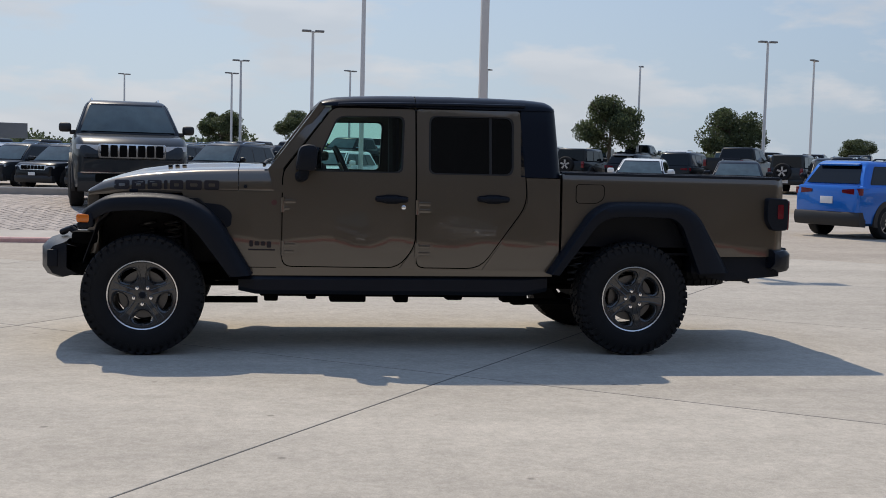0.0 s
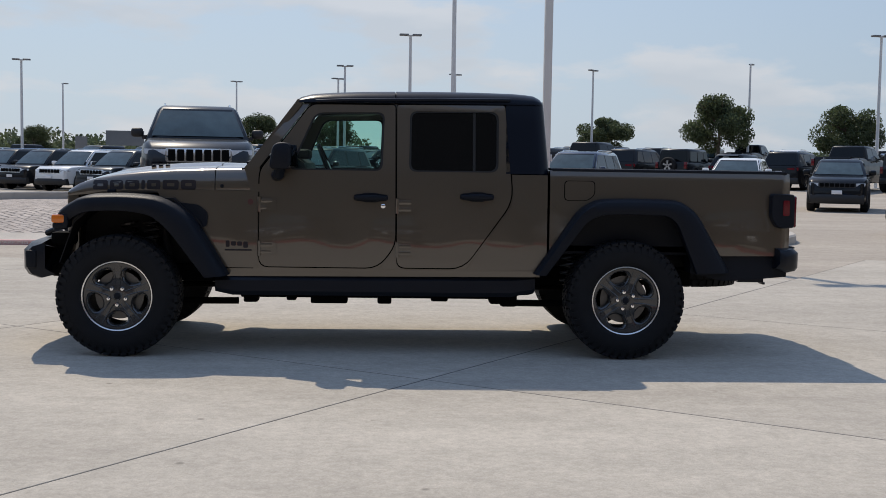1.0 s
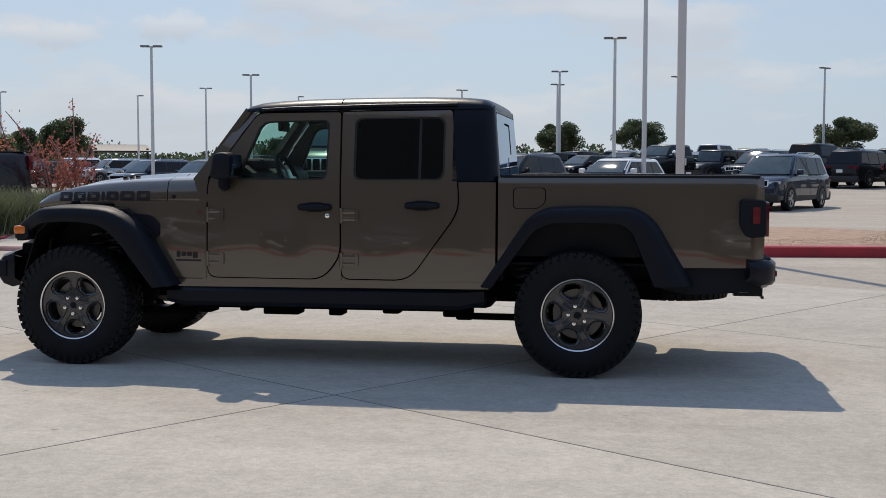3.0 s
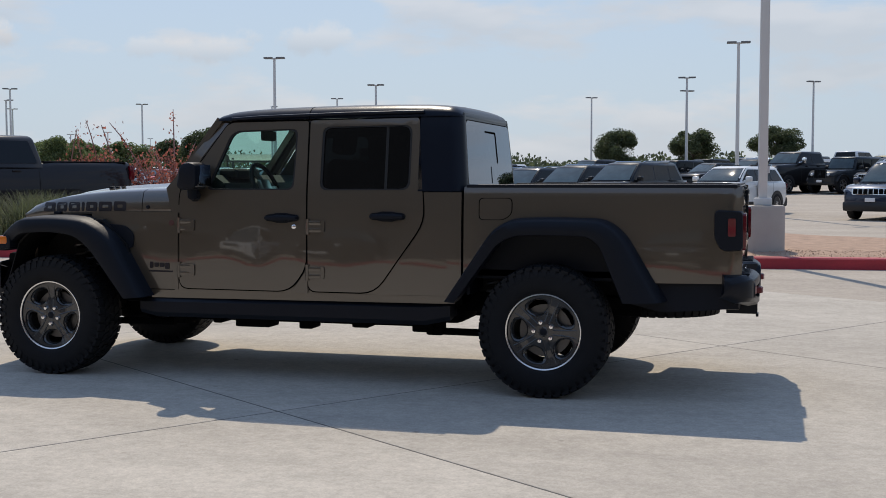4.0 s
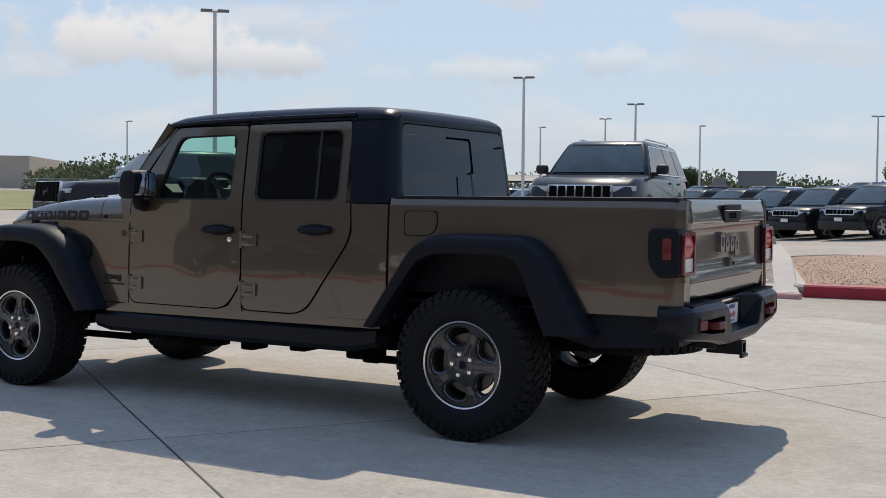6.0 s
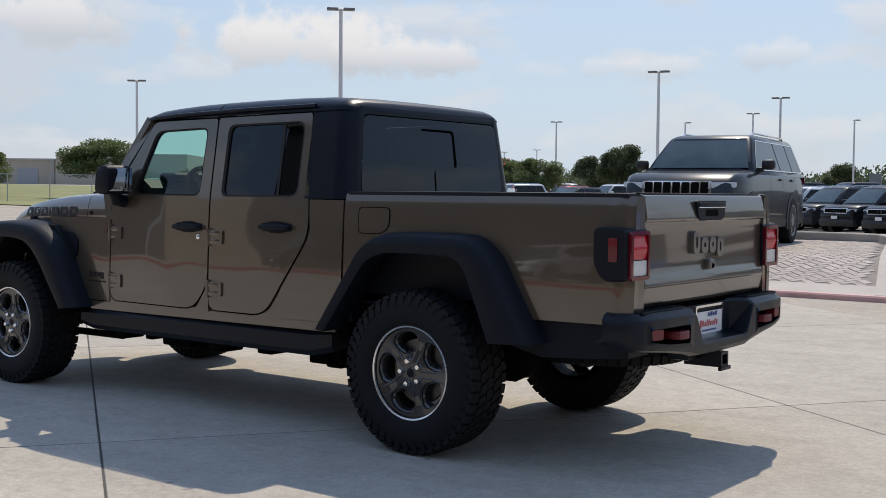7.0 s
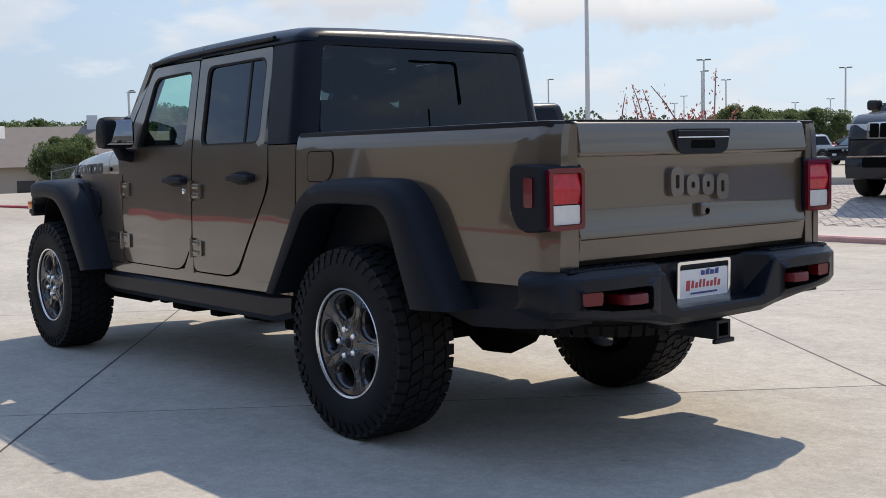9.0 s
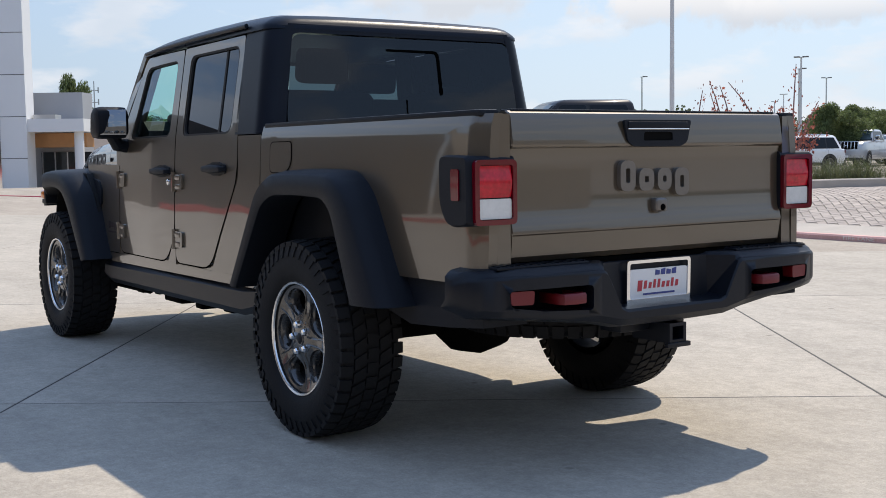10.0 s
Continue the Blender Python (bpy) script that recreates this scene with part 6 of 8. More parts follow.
for sx in (-1, 1):
    bm = bmesh.new()
    box(bm, (sx * 0.32 - 0.21, -0.15, 9.48), (sx * 0.32 + 0.21, 0.15, 9.57), 0.03)
    part("lamp_head", bm, M_POLEDARK, post)
bm = bmesh.new()
box(bm, (0.07, -0.05, 1.25), (0.10, 0.05, 1.37), 0.01)
part("socket_box", bm, M_POLE, post)

# floodlight in the gravel
fl = root("flood_light", pose(1.63, 17.52, 0.22), "small white ground floodlight on a short dark stem", "floodlight")
bm = bmesh.new()
tube(bm, [(0, 0, -0.05), (0, 0, 0.30)], 0.055, 8)
part("stem", bm, M_POLEDARK, fl)
bm = bmesh.new()
box(bm, (-0.17, -0.11, -0.07), (0.17, 0.11, 0.09), 0.03, Matrix.Translation((0, 0, 0.40)) @ pose(0, 0, 0, 35, 10, 30))
part("lamp_head", bm, M_PLATE, fl)


# ---- trees and plants ----
def crown_mesh(name, seed, w, h, count, leaf, mat, lobes=9):
    """A crown of leaf clumps: many small leaf cards gathered on lobes, with gaps."""
    rnd = random.Random(seed)
    centres = []
    for k in range(lobes):
        a = k * 2.4 + rnd.uniform(-0.5, 0.5)
        zz = rnd.uniform(-0.9, 0.95)
        rr = math.sqrt(1 - zz * zz) * rnd.uniform(0.45, 0.74)
        centres.append((Vector((rr * math.cos(a) * w / 2, rr * math.sin(a) * w / 2, (zz * 0.66 if zz > 0 else zz * 0.62) * h / 2)), rnd.uniform(0.20, 0.36)))
    centres.append((Vector((0, 0, 0.0)), 0.55))
    verts, faces = [], []
    for k in range(count):
        c, s = rnd.choice(centres)
        d = Vector((rnd.gauss(0, 1), rnd.gauss(0, 1), rnd.gauss(0, 1))).normalized()
        rad = s * rnd.uniform(0.55, 1.12)
        p = c + Vector((d.x * rad * w / 2, d.y * rad * w / 2, d.z * rad * h / 2))
        q = Euler((rnd.uniform(0, 6.28), rnd.uniform(0, 6.28), rnd.uniform(0, 6.28))).to_matrix()
        l = leaf * rnd.uniform(0.6, 1.5)
        base = len(verts)
        for u, v, b in ((-0.5, 0, 0), (-0.1, -0.32, 0.06), (0.5, 0, -0.05), (-0.1, 0.32, 0.06)):
            verts.append(tuple(p + q @ Vector((u * l, v * l, b * l))))
        faces.append((base, base + 1, base + 2, base + 3))
    me = bpy.data.meshes.new(name)
    me.from_pydata(verts, [], faces)
    me.materials.append(mat)
    return me


def trunk_bmesh(seed, h, w):
    rnd = random.Random(seed)
    bm = bmesh.new()
    tube(bm, [(0, 0, -0.2), (0.02, 0.01, 0.25 * h), (0.05, -0.02, 0.45 * h), (0.02, 0.03, 0.80 * h)], [0.026 * h, 0.021 * h, 0.016 * h, 0.004 * h], 8)
    for k in range(9):
        a = k * 2.4 + rnd.uniform(-0.4, 0.4)
        z0 = h * rnd.uniform(0.28, 0.6)
        r_ = w * rnd.uniform(0.25, 0.42)
        z1 = z0 + h * rnd.uniform(0.12, 0.3)
        tube(bm, [(0.03, 0, z0), (r_ * 0.5 * math.cos(a), r_ * 0.5 * math.sin(a), (z0 + z1) / 2 + 0.05), (r_ * math.cos(a), r_ * math.sin(a), z1)], [0.011 * h, 0.007 * h, 0.002 * h], 5)
    return bm


tree_cache = {}


def tree(x, y, top, w, kind, seed, label="bushy live oak with a dark green uneven crown", mat=None, group="trees round the lot"):
    z = height(x, y) - GROUND_DROP
    key = (kind, seed % 4)
    r = root("tree", pose(x, y, z, 0, 0, (seed * 67) % 360), label, "tree", group)
    h0, w0 = 6.0, 5.0
    if key not in tree_cache:
        t_ob = part("trunk", trunk_bmesh(seed, h0, w0), M_BARK, r)
        me = crown_mesh("crown", seed, w0, 5.0, 19000, 0.15, mat or M_LEAF, 22)
        c_ob = part("crown", None, None, r, shared=me)
        tree_cache[key] = (t_ob.data, me)
    else:
        t_ob = part("trunk", None, None, r, shared=tree_cache[key][0])
        c_ob = part("crown", None, None, r, shared=tree_cache[key][1])
    c_ob.location = (0, 0, 3.45)
    sc = (top - z) / h0
    r.scale = (w / w0, w / w0, sc)
    return r


for i, (x, y, top, w) in enumerate([(22.3, 67.1, 6.28, 5.0), (20.6, 97.0, 6.14, 5.6), (32.3, 70.6, 6.09, 5.2), (-11.8, 109.0, 6.18, 5.6), (3.4, 105.5, 6.16, 5.4), (-4.3, 105.7, 6.16, 5.4), (80.7, 142.2, 6.36, 6), (-36.2, 118.2, 4.88, 4.5), (-52.7, 101.2, 6.58, 6),
                                    (-59.6, 108.1, 5.86, 6.5)]):
    tree(x, y, top, w, "oak", i)
for i, (x, y, top, w) in enumerate([(-78.8, 38.8, 5.54, 6.5), (-79.8, 29.3, 3.74, 5.0), (-95.7, 50.3, 6.24, 8), (-103.7, 54.4, 6.19, 9), (-70.0, 50.5, 5.41, 7.0), (-75.8, 36.0, 5.12, 6.0), (-83.8, 30.1, 3.47, 5.0), (-109.7, 62.4, 6.54, 9), (-51.9, 73.1, 4.41, 4.8),
                                    (-38.0, 54.3, 4.1, 4.0), (-65.6, 98.1, 5.34, 6), (-73.6, 106.2, 5.59, 7), (-83.6, 112.2, 5.85, 7), (-57.7, 88.1, 4.68, 5), (-45.7, 74.1, 4.37, 5), (-97.5, 130.3, 6.26, 9), (-107.2, 30.7, 9.6, 4.2), (-115.8, 34.4, 6.19, 10),
                                    (-113.8, 38.9, 6.39, 10), (-116.7, 44.4, 5.79, 10), (-111.7, 48.4, 6.18, 9), (-119.8, 28.4, 5.52, 9), (-96.1, 47.3, 5.66, 8), (-121.7, 52.4, 6.44, 10), (-83.8, 43.6, 5.56, 7), (-81.7, 46.9, 5.75, 5.6), (-76.5, 44.2, 4.62, 5.6), (-70.3, 33.3, 5.3, 6.2)]):
    tree(x, y, top, w, "lush", i, "leafy green roadside tree with a full crown", M_LEAF2)

# distant woods as one mass of foliage
rnd = random.Random(5)
verts, faces = [], []
for k in range(120000):
    a = rnd.uniform(math.radians(92), math.radians(178))
    d = rnd.uniform(165, 215)
    bx, by = 5 + d * math.cos(a), -4 + d * math.sin(a)
    wx, wy = bx - -159.55, by - 107.49
    if -32 < 0.788 * wx + 0.616 * wy < 26 and -0.616 * wx + 0.788 * wy < 31:
        continue
    hump = 3.0 + 3.2 * (0.5 + 0.5 * noise.noise((bx * 0.035, by * 0.035, 0)) * 2)
    hump *= 0.72 + 0.55 * abs(noise.noise((bx * 0.11, by * 0.11, 3))) * 2
    if by > 0.45 * -bx:
        hump *= 0.62
    zz = height(bx, by) + rnd.uniform(0, 1) ** 1.1 * hump
    q = Euler((rnd.uniform(0, 6.28), rnd.uniform(0, 6.28), rnd.uniform(0, 6.28))).to_matrix()
    l = rnd.uniform(0.35, 0.80)
    base = len(verts)
    for u, v in ((-0.5, 0), (-0.1, -0.4), (0.5, 0), (-0.1, 0.4)):
        verts.append(tuple(Vector((bx, by, zz)) + q @ Vector((u * l, v * l, 0))))
    faces.append((base, base + 1, base + 2, base + 3))
me = bpy.data.meshes.new("far_woods")
me.from_pydata(verts, [], faces)
me.materials.append(M_FARLEAF)
tagged(new("far_woods", me), "hazy line of distant woods", "woods", kind="stuff")

rnd = random.Random(6)
verts, faces = [], []
for k in range(40000):
    a = rnd.uniform(math.radians(30), math.radians(95))
    d = rnd.uniform(260, 300)
    bx, by = d * math.cos(a), d * math.sin(a)
    zz = height(bx, by) + rnd.uniform(0, 1) * (1.2 + 2.5 * max(0.0, noise.noise((bx * 0.02, by * 0.02, 4)) + 0.3))
    q = Euler((rnd.uniform(0, 6.28), rnd.uniform(0, 6.28), rnd.uniform(0, 6.28))).to_matrix()
    l = rnd.uniform(0.5, 1.05)
    base = len(verts)
    for u, v in ((-0.5, 0), (-0.1, -0.4), (0.5, 0), (-0.1, 0.4)):
        verts.append(tuple(Vector((bx, by, zz)) + q @ Vector((u * l, v * l, 0))))
    faces.append((base, base + 1, base + 2, base + 3))
me = bpy.data.meshes.new("far_hedges")
me.from_pydata(verts, [], faces)
me.materials.append(M_FARLEAF)
tagged(new("far_hedges", me), "low line of far trees beyond the lot", "woods", kind="stuff")


def blades_mesh(name, seed, n, h, spread, wide, mat, lean=0.5):
    rnd = random.Random(seed)
    verts, faces = [], []
    for k in range(n):
        a = rnd.uniform(0, 6.283)
        b = Vector((rnd.gauss(0, 0.12) * spread, rnd.gauss(0, 0.12) * spread, 0))
        hh = h * rnd.uniform(0.5, 1.0)
        out = Vector((math.cos(a), math.sin(a), 0)) * lean * rnd.uniform(0.3, 1.0) * hh
        sidev = Vector((-math.sin(a), math.cos(a), 0)) * wide
        base = len(verts)
        for t in (0.0, 0.45, 0.8, 1.0):
            p = b + out * (t ** 1.8) + Vector((0, 0, hh * (t - 0.25 * lean * t * t)))
            ww = (1 - t) * 0.9 + 0.1
            verts += [tuple(p - sidev * ww), tuple(p + sidev * ww)]
        for t in range(3):
            faces.append((base + 2 * t, base + 2 * t + 1, base + 2 * t + 3, base + 2 * t + 2))
    me = bpy.data.meshes.new(name)
    me.from_pydata(verts, [], faces)
    me.materials.append(mat)
    return me


grass_me = blades_mesh("blades", 3, 1000, 1.0, 2.2, 0.008, M_BLADE, 0.8)
rnd = random.Random(9)
for x, y in [(-9.28, 10.72), (-9.98, 10.62), (-9.38, 11.52), (-9.18, 12.32), (-9.88, 11.42), (-9.13, 13.02), (-10.08, 18.72), (-11.28, 19.12), (-12.48, 19.12)]:
    r = root("ornamental_grass", pose(x, y, 0.17, 0, 0, rnd.uniform(0, 360)), "arching clump of green and straw ornamental grass", "grass clump", "grass clumps in the bed")
    o = part("blades", None, None, r, shared=grass_me)
    o.scale = [rnd.uniform(0.9, 1.3)] * 3


def yucca(x, y, top, seed):
    rnd = random.Random(seed)
    r = root("red_yucca", pose(x, y, 0.17, 0, 0, rnd.uniform(0, 360)), "red yucca with tall stalks of coral flowers", "yucca", "red yuccas in the bed")
    part("leaves", None, None, r, shared=blades_mesh("leaves", seed, 120, 0.9, 1.2, 0.010, M_BLADE, 0.6))
    for k in range(9):
        a = rnd.uniform(0, 6.283)
        h = top * (rnd.uniform(0.9, 1.0) if k == 0 else rnd.uniform(0.42, 0.66))
        ln = rnd.uniform(0.2, 0.8)
        pts = [(0, 0, 0.1), (ln * 0.3 * math.cos(a), ln * 0.3 * math.sin(a), h * 0.5), (ln * math.cos(a), ln * math.sin(a), h * 0.85), (ln * 1.4 * math.cos(a), ln * 1.4 * math.sin(a), h)]
        bm = bmesh.new()
        tube(bm, pts, [0.022, 0.018, 0.014, 0.008], 5)
        st = part("stalk", bm, M_STALK, r)
        verts, faces = [], []
        for j in range(40 if k == 0 else 85):
            t = rnd.uniform(0.52, 1.0)
            i = 1 if t < 0.85 else 2
            u = (t - 0.5) / 0.35 if i == 1 else (t - 0.85) / 0.15
            p = Vector(pts[i]).lerp(Vector(pts[i + 1]), min(1, max(0, u))) + Vector((rnd.gauss(0, 0.09), rnd.gauss(0, 0.09), rnd.gauss(0, 0.07)))
            q = Euler((rnd.uniform(0, 6.28), rnd.uniform(0, 6.28), 0)).to_matrix()
            l = rnd.uniform(0.05, 0.10)
            b = len(verts)
            for uu, vv in ((-0.5, 0), (0, -0.3), (0.5, 0), (0, 0.3)):
                verts.append(tuple(p + q @ Vector((uu * l, vv * l, 0))))
            faces.append((b, b + 1, b + 2, b + 3))
        me = bpy.data.meshes.new("flower_spike")
        me.from_pydata(verts, [], faces)
        me.materials.append(M_FLOWER)
        part("flower_spike", None, None, st, shared=me)["kind"] = "stuff"


for i, (x, y, top) in enumerate([(-10.38, 16.82, 3.1), (-11.18, 17.32, 2.7), (-11.88, 16.92, 2.6), (-12.68, 17.52, 2.8), (-13.48, 17.12, 2.4), (-13.78, 18.52, 2.6)]):
    yucca(x, y, top, 40 + i)

# ---- parked cars ----
PAINTS = {}
for nm, col, met in (("white", (0.72, 0.72, 0.70), 0.0), ("black", (0.010, 0.010, 0.011), 0.0), ("charcoal", (0.008, 0.0095, 0.012), 0.0), ("grey", (0.026, 0.030, 0.034), 0.1),
                     ("silver", (0.42, 0.43, 0.44), 0.6), ("blue", (0.010, 0.135, 0.50), 0.35), ("navy", (0.02, 0.028, 0.05), 0.4), ("olive", (0.085, 0.085, 0.055), 0.4),
                     ("red", (0.25, 0.02, 0.02), 0.3), ("lime", (0.35, 0.42, 0.10), 0.0), ("brown", (0.018, 0.016, 0.017), 0.0)):
    PAINTS[nm] = material(nm + "_car_paint", col, rough=0.32, metal=met, var=0.03, coat=0.45 if max(col) < 0.04 else 1.0, spec=0.05)
M_CARGLASS = material("car_glass", (0.004, 0.005, 0.006), rough=0.03, var=0.1, spec=0.30)
# teal base colour stands in for sky mirrored in the windscreens
M_CARSCREEN = material("sky_tinted_windscreen", (0.040, 0.062, 0.068), rough=0.03, var=0.5, scale=3, coat=0.0, spec=0.5)
M_CARTRIM = material("car_black_trim", (0.011, 0.011, 0.012), rough=0.55, var=0.12)
M_CARRIM = material("car_alloy", (0.45, 0.45, 0.46), rough=0.28, metal=0.9, var=0.05)
M_LAMP = material("car_headlamp", (0.48, 0.49, 0.50), rough=0.08, metal=0.1, var=0.1, scale=20, coat=1)
M_CHROMETRIM = material("car_chrome_trim", (0.70, 0.70, 0.70), rough=0.12, metal=1.0, var=0.03)

# length, width, height, hood, belt, sill, wheelbase, wheel radius, front overhang, screen base, roof front, roof rear, rear glass base, nose rake
KINDS = {
    "large_suv": dict(L=5.35, W=2.06, H=1.96, hood=1.24, belt=1.31, sill=0.30, wb=3.12, r=0.43, fo=0.95, sb=1.42, rf=0.62, rr=-2.42, rb=-2.62, rake=0.05),
    "suv": dict(L=4.95, W=1.98, H=1.79, hood=1.06, belt=1.10, sill=0.28, wb=2.96, r=0.385, fo=0.92, sb=1.32, rf=0.42, rr=-1.95, rb=-2.28, rake=0.07),
    "compact_suv": dict(L=4.40, W=1.83, H=1.64, hood=1.03, belt=1.11, sill=0.27, wb=2.64, r=0.355, fo=0.90, sb=1.16, rf=0.30, rr=-1.72, rb=-2.06, rake=0.12),
    "off_roader": dict(L=4.55, W=1.80, H=1.84, hood=1.16, belt=1.20, sill=0.42, wb=3.0, r=0.41, fo=0.68, sb=0.62, rf=0.34, rr=-1.88, rb=-1.95, rake=0.02),
    "pickup": dict(L=6.50, W=2.06, H=2.13, hood=1.42, belt=1.50, sill=0.38, wb=3.95, r=0.42, fo=1.00, sb=1.50, rf=0.84, rr=-0.76, rb=-0.90, rake=0.05),
}
car_cache = {}
WORDS = {"large_suv": "full-size SUV with a seven-slot grille", "suv": "mid-size SUV", "compact_suv": "compact SUV", "off_roader": "boxy off-roader with rear spare wheel", "pickup": "crew-cab pickup"}


def car_parts(kind, paint):
    """All meshes of one car, with +x ahead: a list of (name, parent name, bmesh, material, label)."""
    k = KINDS[kind]
    L, W, H = k["L"], k["W"], k["H"]
    w = W / 2 - 0.02
    nose, tail = L / 2, -L / 2
    out = []
    P = PAINTS[paint]

    def top(x):
        if x > k["sb"]:
            t = (x - k["sb"]) / (nose - k["sb"])
            return k["belt"] + (k["hood"] - k["belt"]) * t - 0.16 * max(0.0, t - 0.80) / 0.20 * (1 + k["rake"] * 3) - 0.03 * t
        if kind == "pickup" and x < k["rb"]:
            return k["belt"] + 0.08
        return k["belt"]

    def wide(x):
        e = 0.0
        if x > nose - 0.75:
            e = 0.16 * ((x - nose + 0.75) / 0.75) ** 2
        if x < tail + 0.5:
            e = max(e, 0.08 * ((tail + 0.5 - x) / 0.5) ** 2)
        return w - e

    def flank(x, z):
        f = wide(x)
        return f - 0.05 * max(0.0, (z - 0.85) / 0.5) ** 2 - 0.05 * max(0.0, (0.6 - z) / 0.4) ** 2

    stations = [tail, tail + 0.04, tail + 0.15, tail + 0.5, -1.2, -0.4, 0.4, k["sb"], k["sb"] + 0.3, nose - 0.6, nose - 0.35, nose - 0.15, nose - 0.05, nose]
    stations = sorted(set(stations))
    rings = []
    for x in stations:
        zt = top(x)
        zb = k["sill"] + (0.10 if x in (tail, nose) else 0.0)
        inset = 0.05 if x in (tail, nose) else 0.0
        zt -= inset
        half = []
        for f, dz in ((0.88, 0.0), (1.0, 0.06)):
            half.append((flank(x, zb + dz) * f - inset, zb + dz))
        for z in (0.55, 0.72, 0.88, zt - 0.12):
            z = max(z, zb + 0.1)
            half.append((flank(x, z) - inset, z))
        half.append((flank(x, zt) - 0.02 - inset, zt - 0.035))
        half.append((flank(x, zt) - 0.09 - inset, zt))
        ring = [(x, -y, z) for y, z in half] + [(x, y, z) for y, z in reversed(half)]
        rings.append(ring)
    bm = bmesh.new()
    loft(bm, rings)
    out.append(("body", None, bm, P, ""))

    # cabin
    wr = w - {"off_roader": 0.06, "large_suv": 0.23}.get(kind, 0.19)

    def cab_y(z):
        t = (z - k["belt"]) / (H - k["belt"])
        return (w - 0.07) + (wr - 0.07 - w + 0.07) * t - 0.03 * max(0.0, t - 0.85) / 0.15

    bm = bmesh.new()
    rings = []
    for t in (0.0, 0.35, 0.7, 0.86, 0.92, 0.965, 0.99, 1.0):
        z = k["belt"] - 0.06 + (H - k["belt"] + 0.06) * t
        tt = max(0.0, (z - k["belt"]) / (H - k["belt"]))
        e = {0.92: 0.008, 0.965: 0.028, 0.99: 0.065, 1.0: 0.14}.get(t, 0.0)
        xf = k["sb"] + (k["rf"] - k["sb"]) * tt ** 1.15 - e * 1.5
        xr = k["rb"] + (k["rr"] - k["rb"]) * tt + e
        y = cab_y(z) - e * 0.8
        rings.append([(xr, -y + 0.05, z), (xr + 0.06, -y, z), (xf - 0.10, -y, z), (xf - 0.03, -y + 0.06, z), (xf, 0, z), (xf - 0.03, y - 0.06, z), (xf - 0.10, y, z), (xr + 0.06, y, z), (xr, y - 0.05, z)])
    loft(bm, rings)
    out.append(("cabin", None, bm, P, ""))

    def xf_at(z):
        tt = max(0.0, (z - k["belt"]) / (H - k["belt"]))
        return k["sb"] + (k["rf"] - k["sb"]) * tt ** 1.15

    for nm, ink, mat in (("screen_border", 0.0, M_CARGLASS), ("windscreen", 0.06, M_CARSCREEN)):
        z0, z1 = k["belt"] + 0.0 + ink * 0.8, H - 0.075 - ink * 0.6
        bm = bmesh.new()
        n = 8
        rows = []
        for j in range(6):
            z = z0 + (z1 - z0) * j / 5
            y = cab_y(z) - 0.02 - ink
            rows.append([bm.verts.new((xf_at(z) + (0.034 if ink else 0.022) - 0.02 * (abs(u) ** 3) - (0.06 * max(0, abs(u) - 0.82) / 0.18 if not ink else 0.018 * max(0, abs(u) - 0.7) / 0.3), u * y, z)) for u in [-1 + 2 * i / n for i in range(n + 1)]])
        for a, b in zip(rows, rows[1:]):
            ring_faces(bm, a, b, False)
        out.append((nm, "screen_border" if ink else None, bm, mat, ""))
    z0, z1 = k["belt"] + 0.02, H - 0.10
    bm = bmesh.new()
    rows = []
    for j in range(3):
        z = z0 + 0.03 + (z1 - 0.02 - z0) * j / 2
        tt = max(0.0, (z - k["belt"]) / (H - k["belt"]))
        y = cab_y(z) - 0.13
        rows.append([bm.verts.new((k["rb"] + (k["rr"] - k["rb"]) * tt - 0.008, u * y, z)) for u in (-1, -0.5, 0, 0.5, 1)])
    for a, b in zip(rows, rows[1:]):
        ring_faces(bm, a, b, False)
    out.append(("rear_window", None, bm, M_CARGLASS, ""))
    # side windows
    if kind == "pickup":
        cuts = [(k["rb"] + 0.16, (k["rb"] + k["sb"]) / 2 - 0.10), ((k["rb"] + k["sb"]) / 2 - 0.02, 9)]
    elif kind == "off_roader":
        cuts = [(k["rb"] + 0.14, -0.95), (-0.85, -0.20), (-0.10, 9)]
    else:
        cuts = [(k["rb"] + 0.22, k["rb"] + 0.95), (k["rb"] + 1.03, k["rb"] + 1.95), (k["rb"] + 2.03, 9)]
    for s in (-1, 1):
        if kind != "off_roader":
            bm = bmesh.new()
            zt, zb = H - 0.115, k["belt"] + 0.025
            sheet(bm, rounded([(cuts[0][0] - 0.03, zb), (xf_at(zb) - 0.17, zb), (xf_at(zt) - 0.14, zt), (max(cuts[0][0], k["rr"] + 0.15) - 0.02, zt)], 0.05), [], lambda u, v, d: (u, s * (cab_y(v) + 0.003 - d), v), 0)
            out.append(("pillar_trim", None, bm, M_CARTRIM, ""))
        for a, b in cuts:
            zt = H - 0.12
            zb = k["belt"] + 0.03
            bt = min(b, xf_at(zt) - 0.16)
            bb = min(b, xf_at(zb) - 0.20)
            at_ = max(a, k["rr"] + 0.15)
            bm = bmesh.new()
            sheet(bm, rounded([(a, zb), (bb, zb), (bt, zt), (at_, zt)], 0.05), [], lambda u, v, d: (u, s * (cab_y(v) + 0.006 - d), v), 0)
            out.append(("side_window", None, bm, M_CARGLASS, ""))
        if kind == "large_suv":
            bm = bmesh.new()
            zt, zb = H - 0.105, k["belt"] + 0.015
            outl = rounded([(k["rb"] + 0.18, zb), (xf_at(zb) - 0.16, zb), (xf_at(zt) - 0.13, zt), (k["rr"] + 0.12, zt)], 0.05)
            cc = Vector((sum(p[0] for p in outl) / len(outl), sum(p[1] for p in outl) / len(outl)))
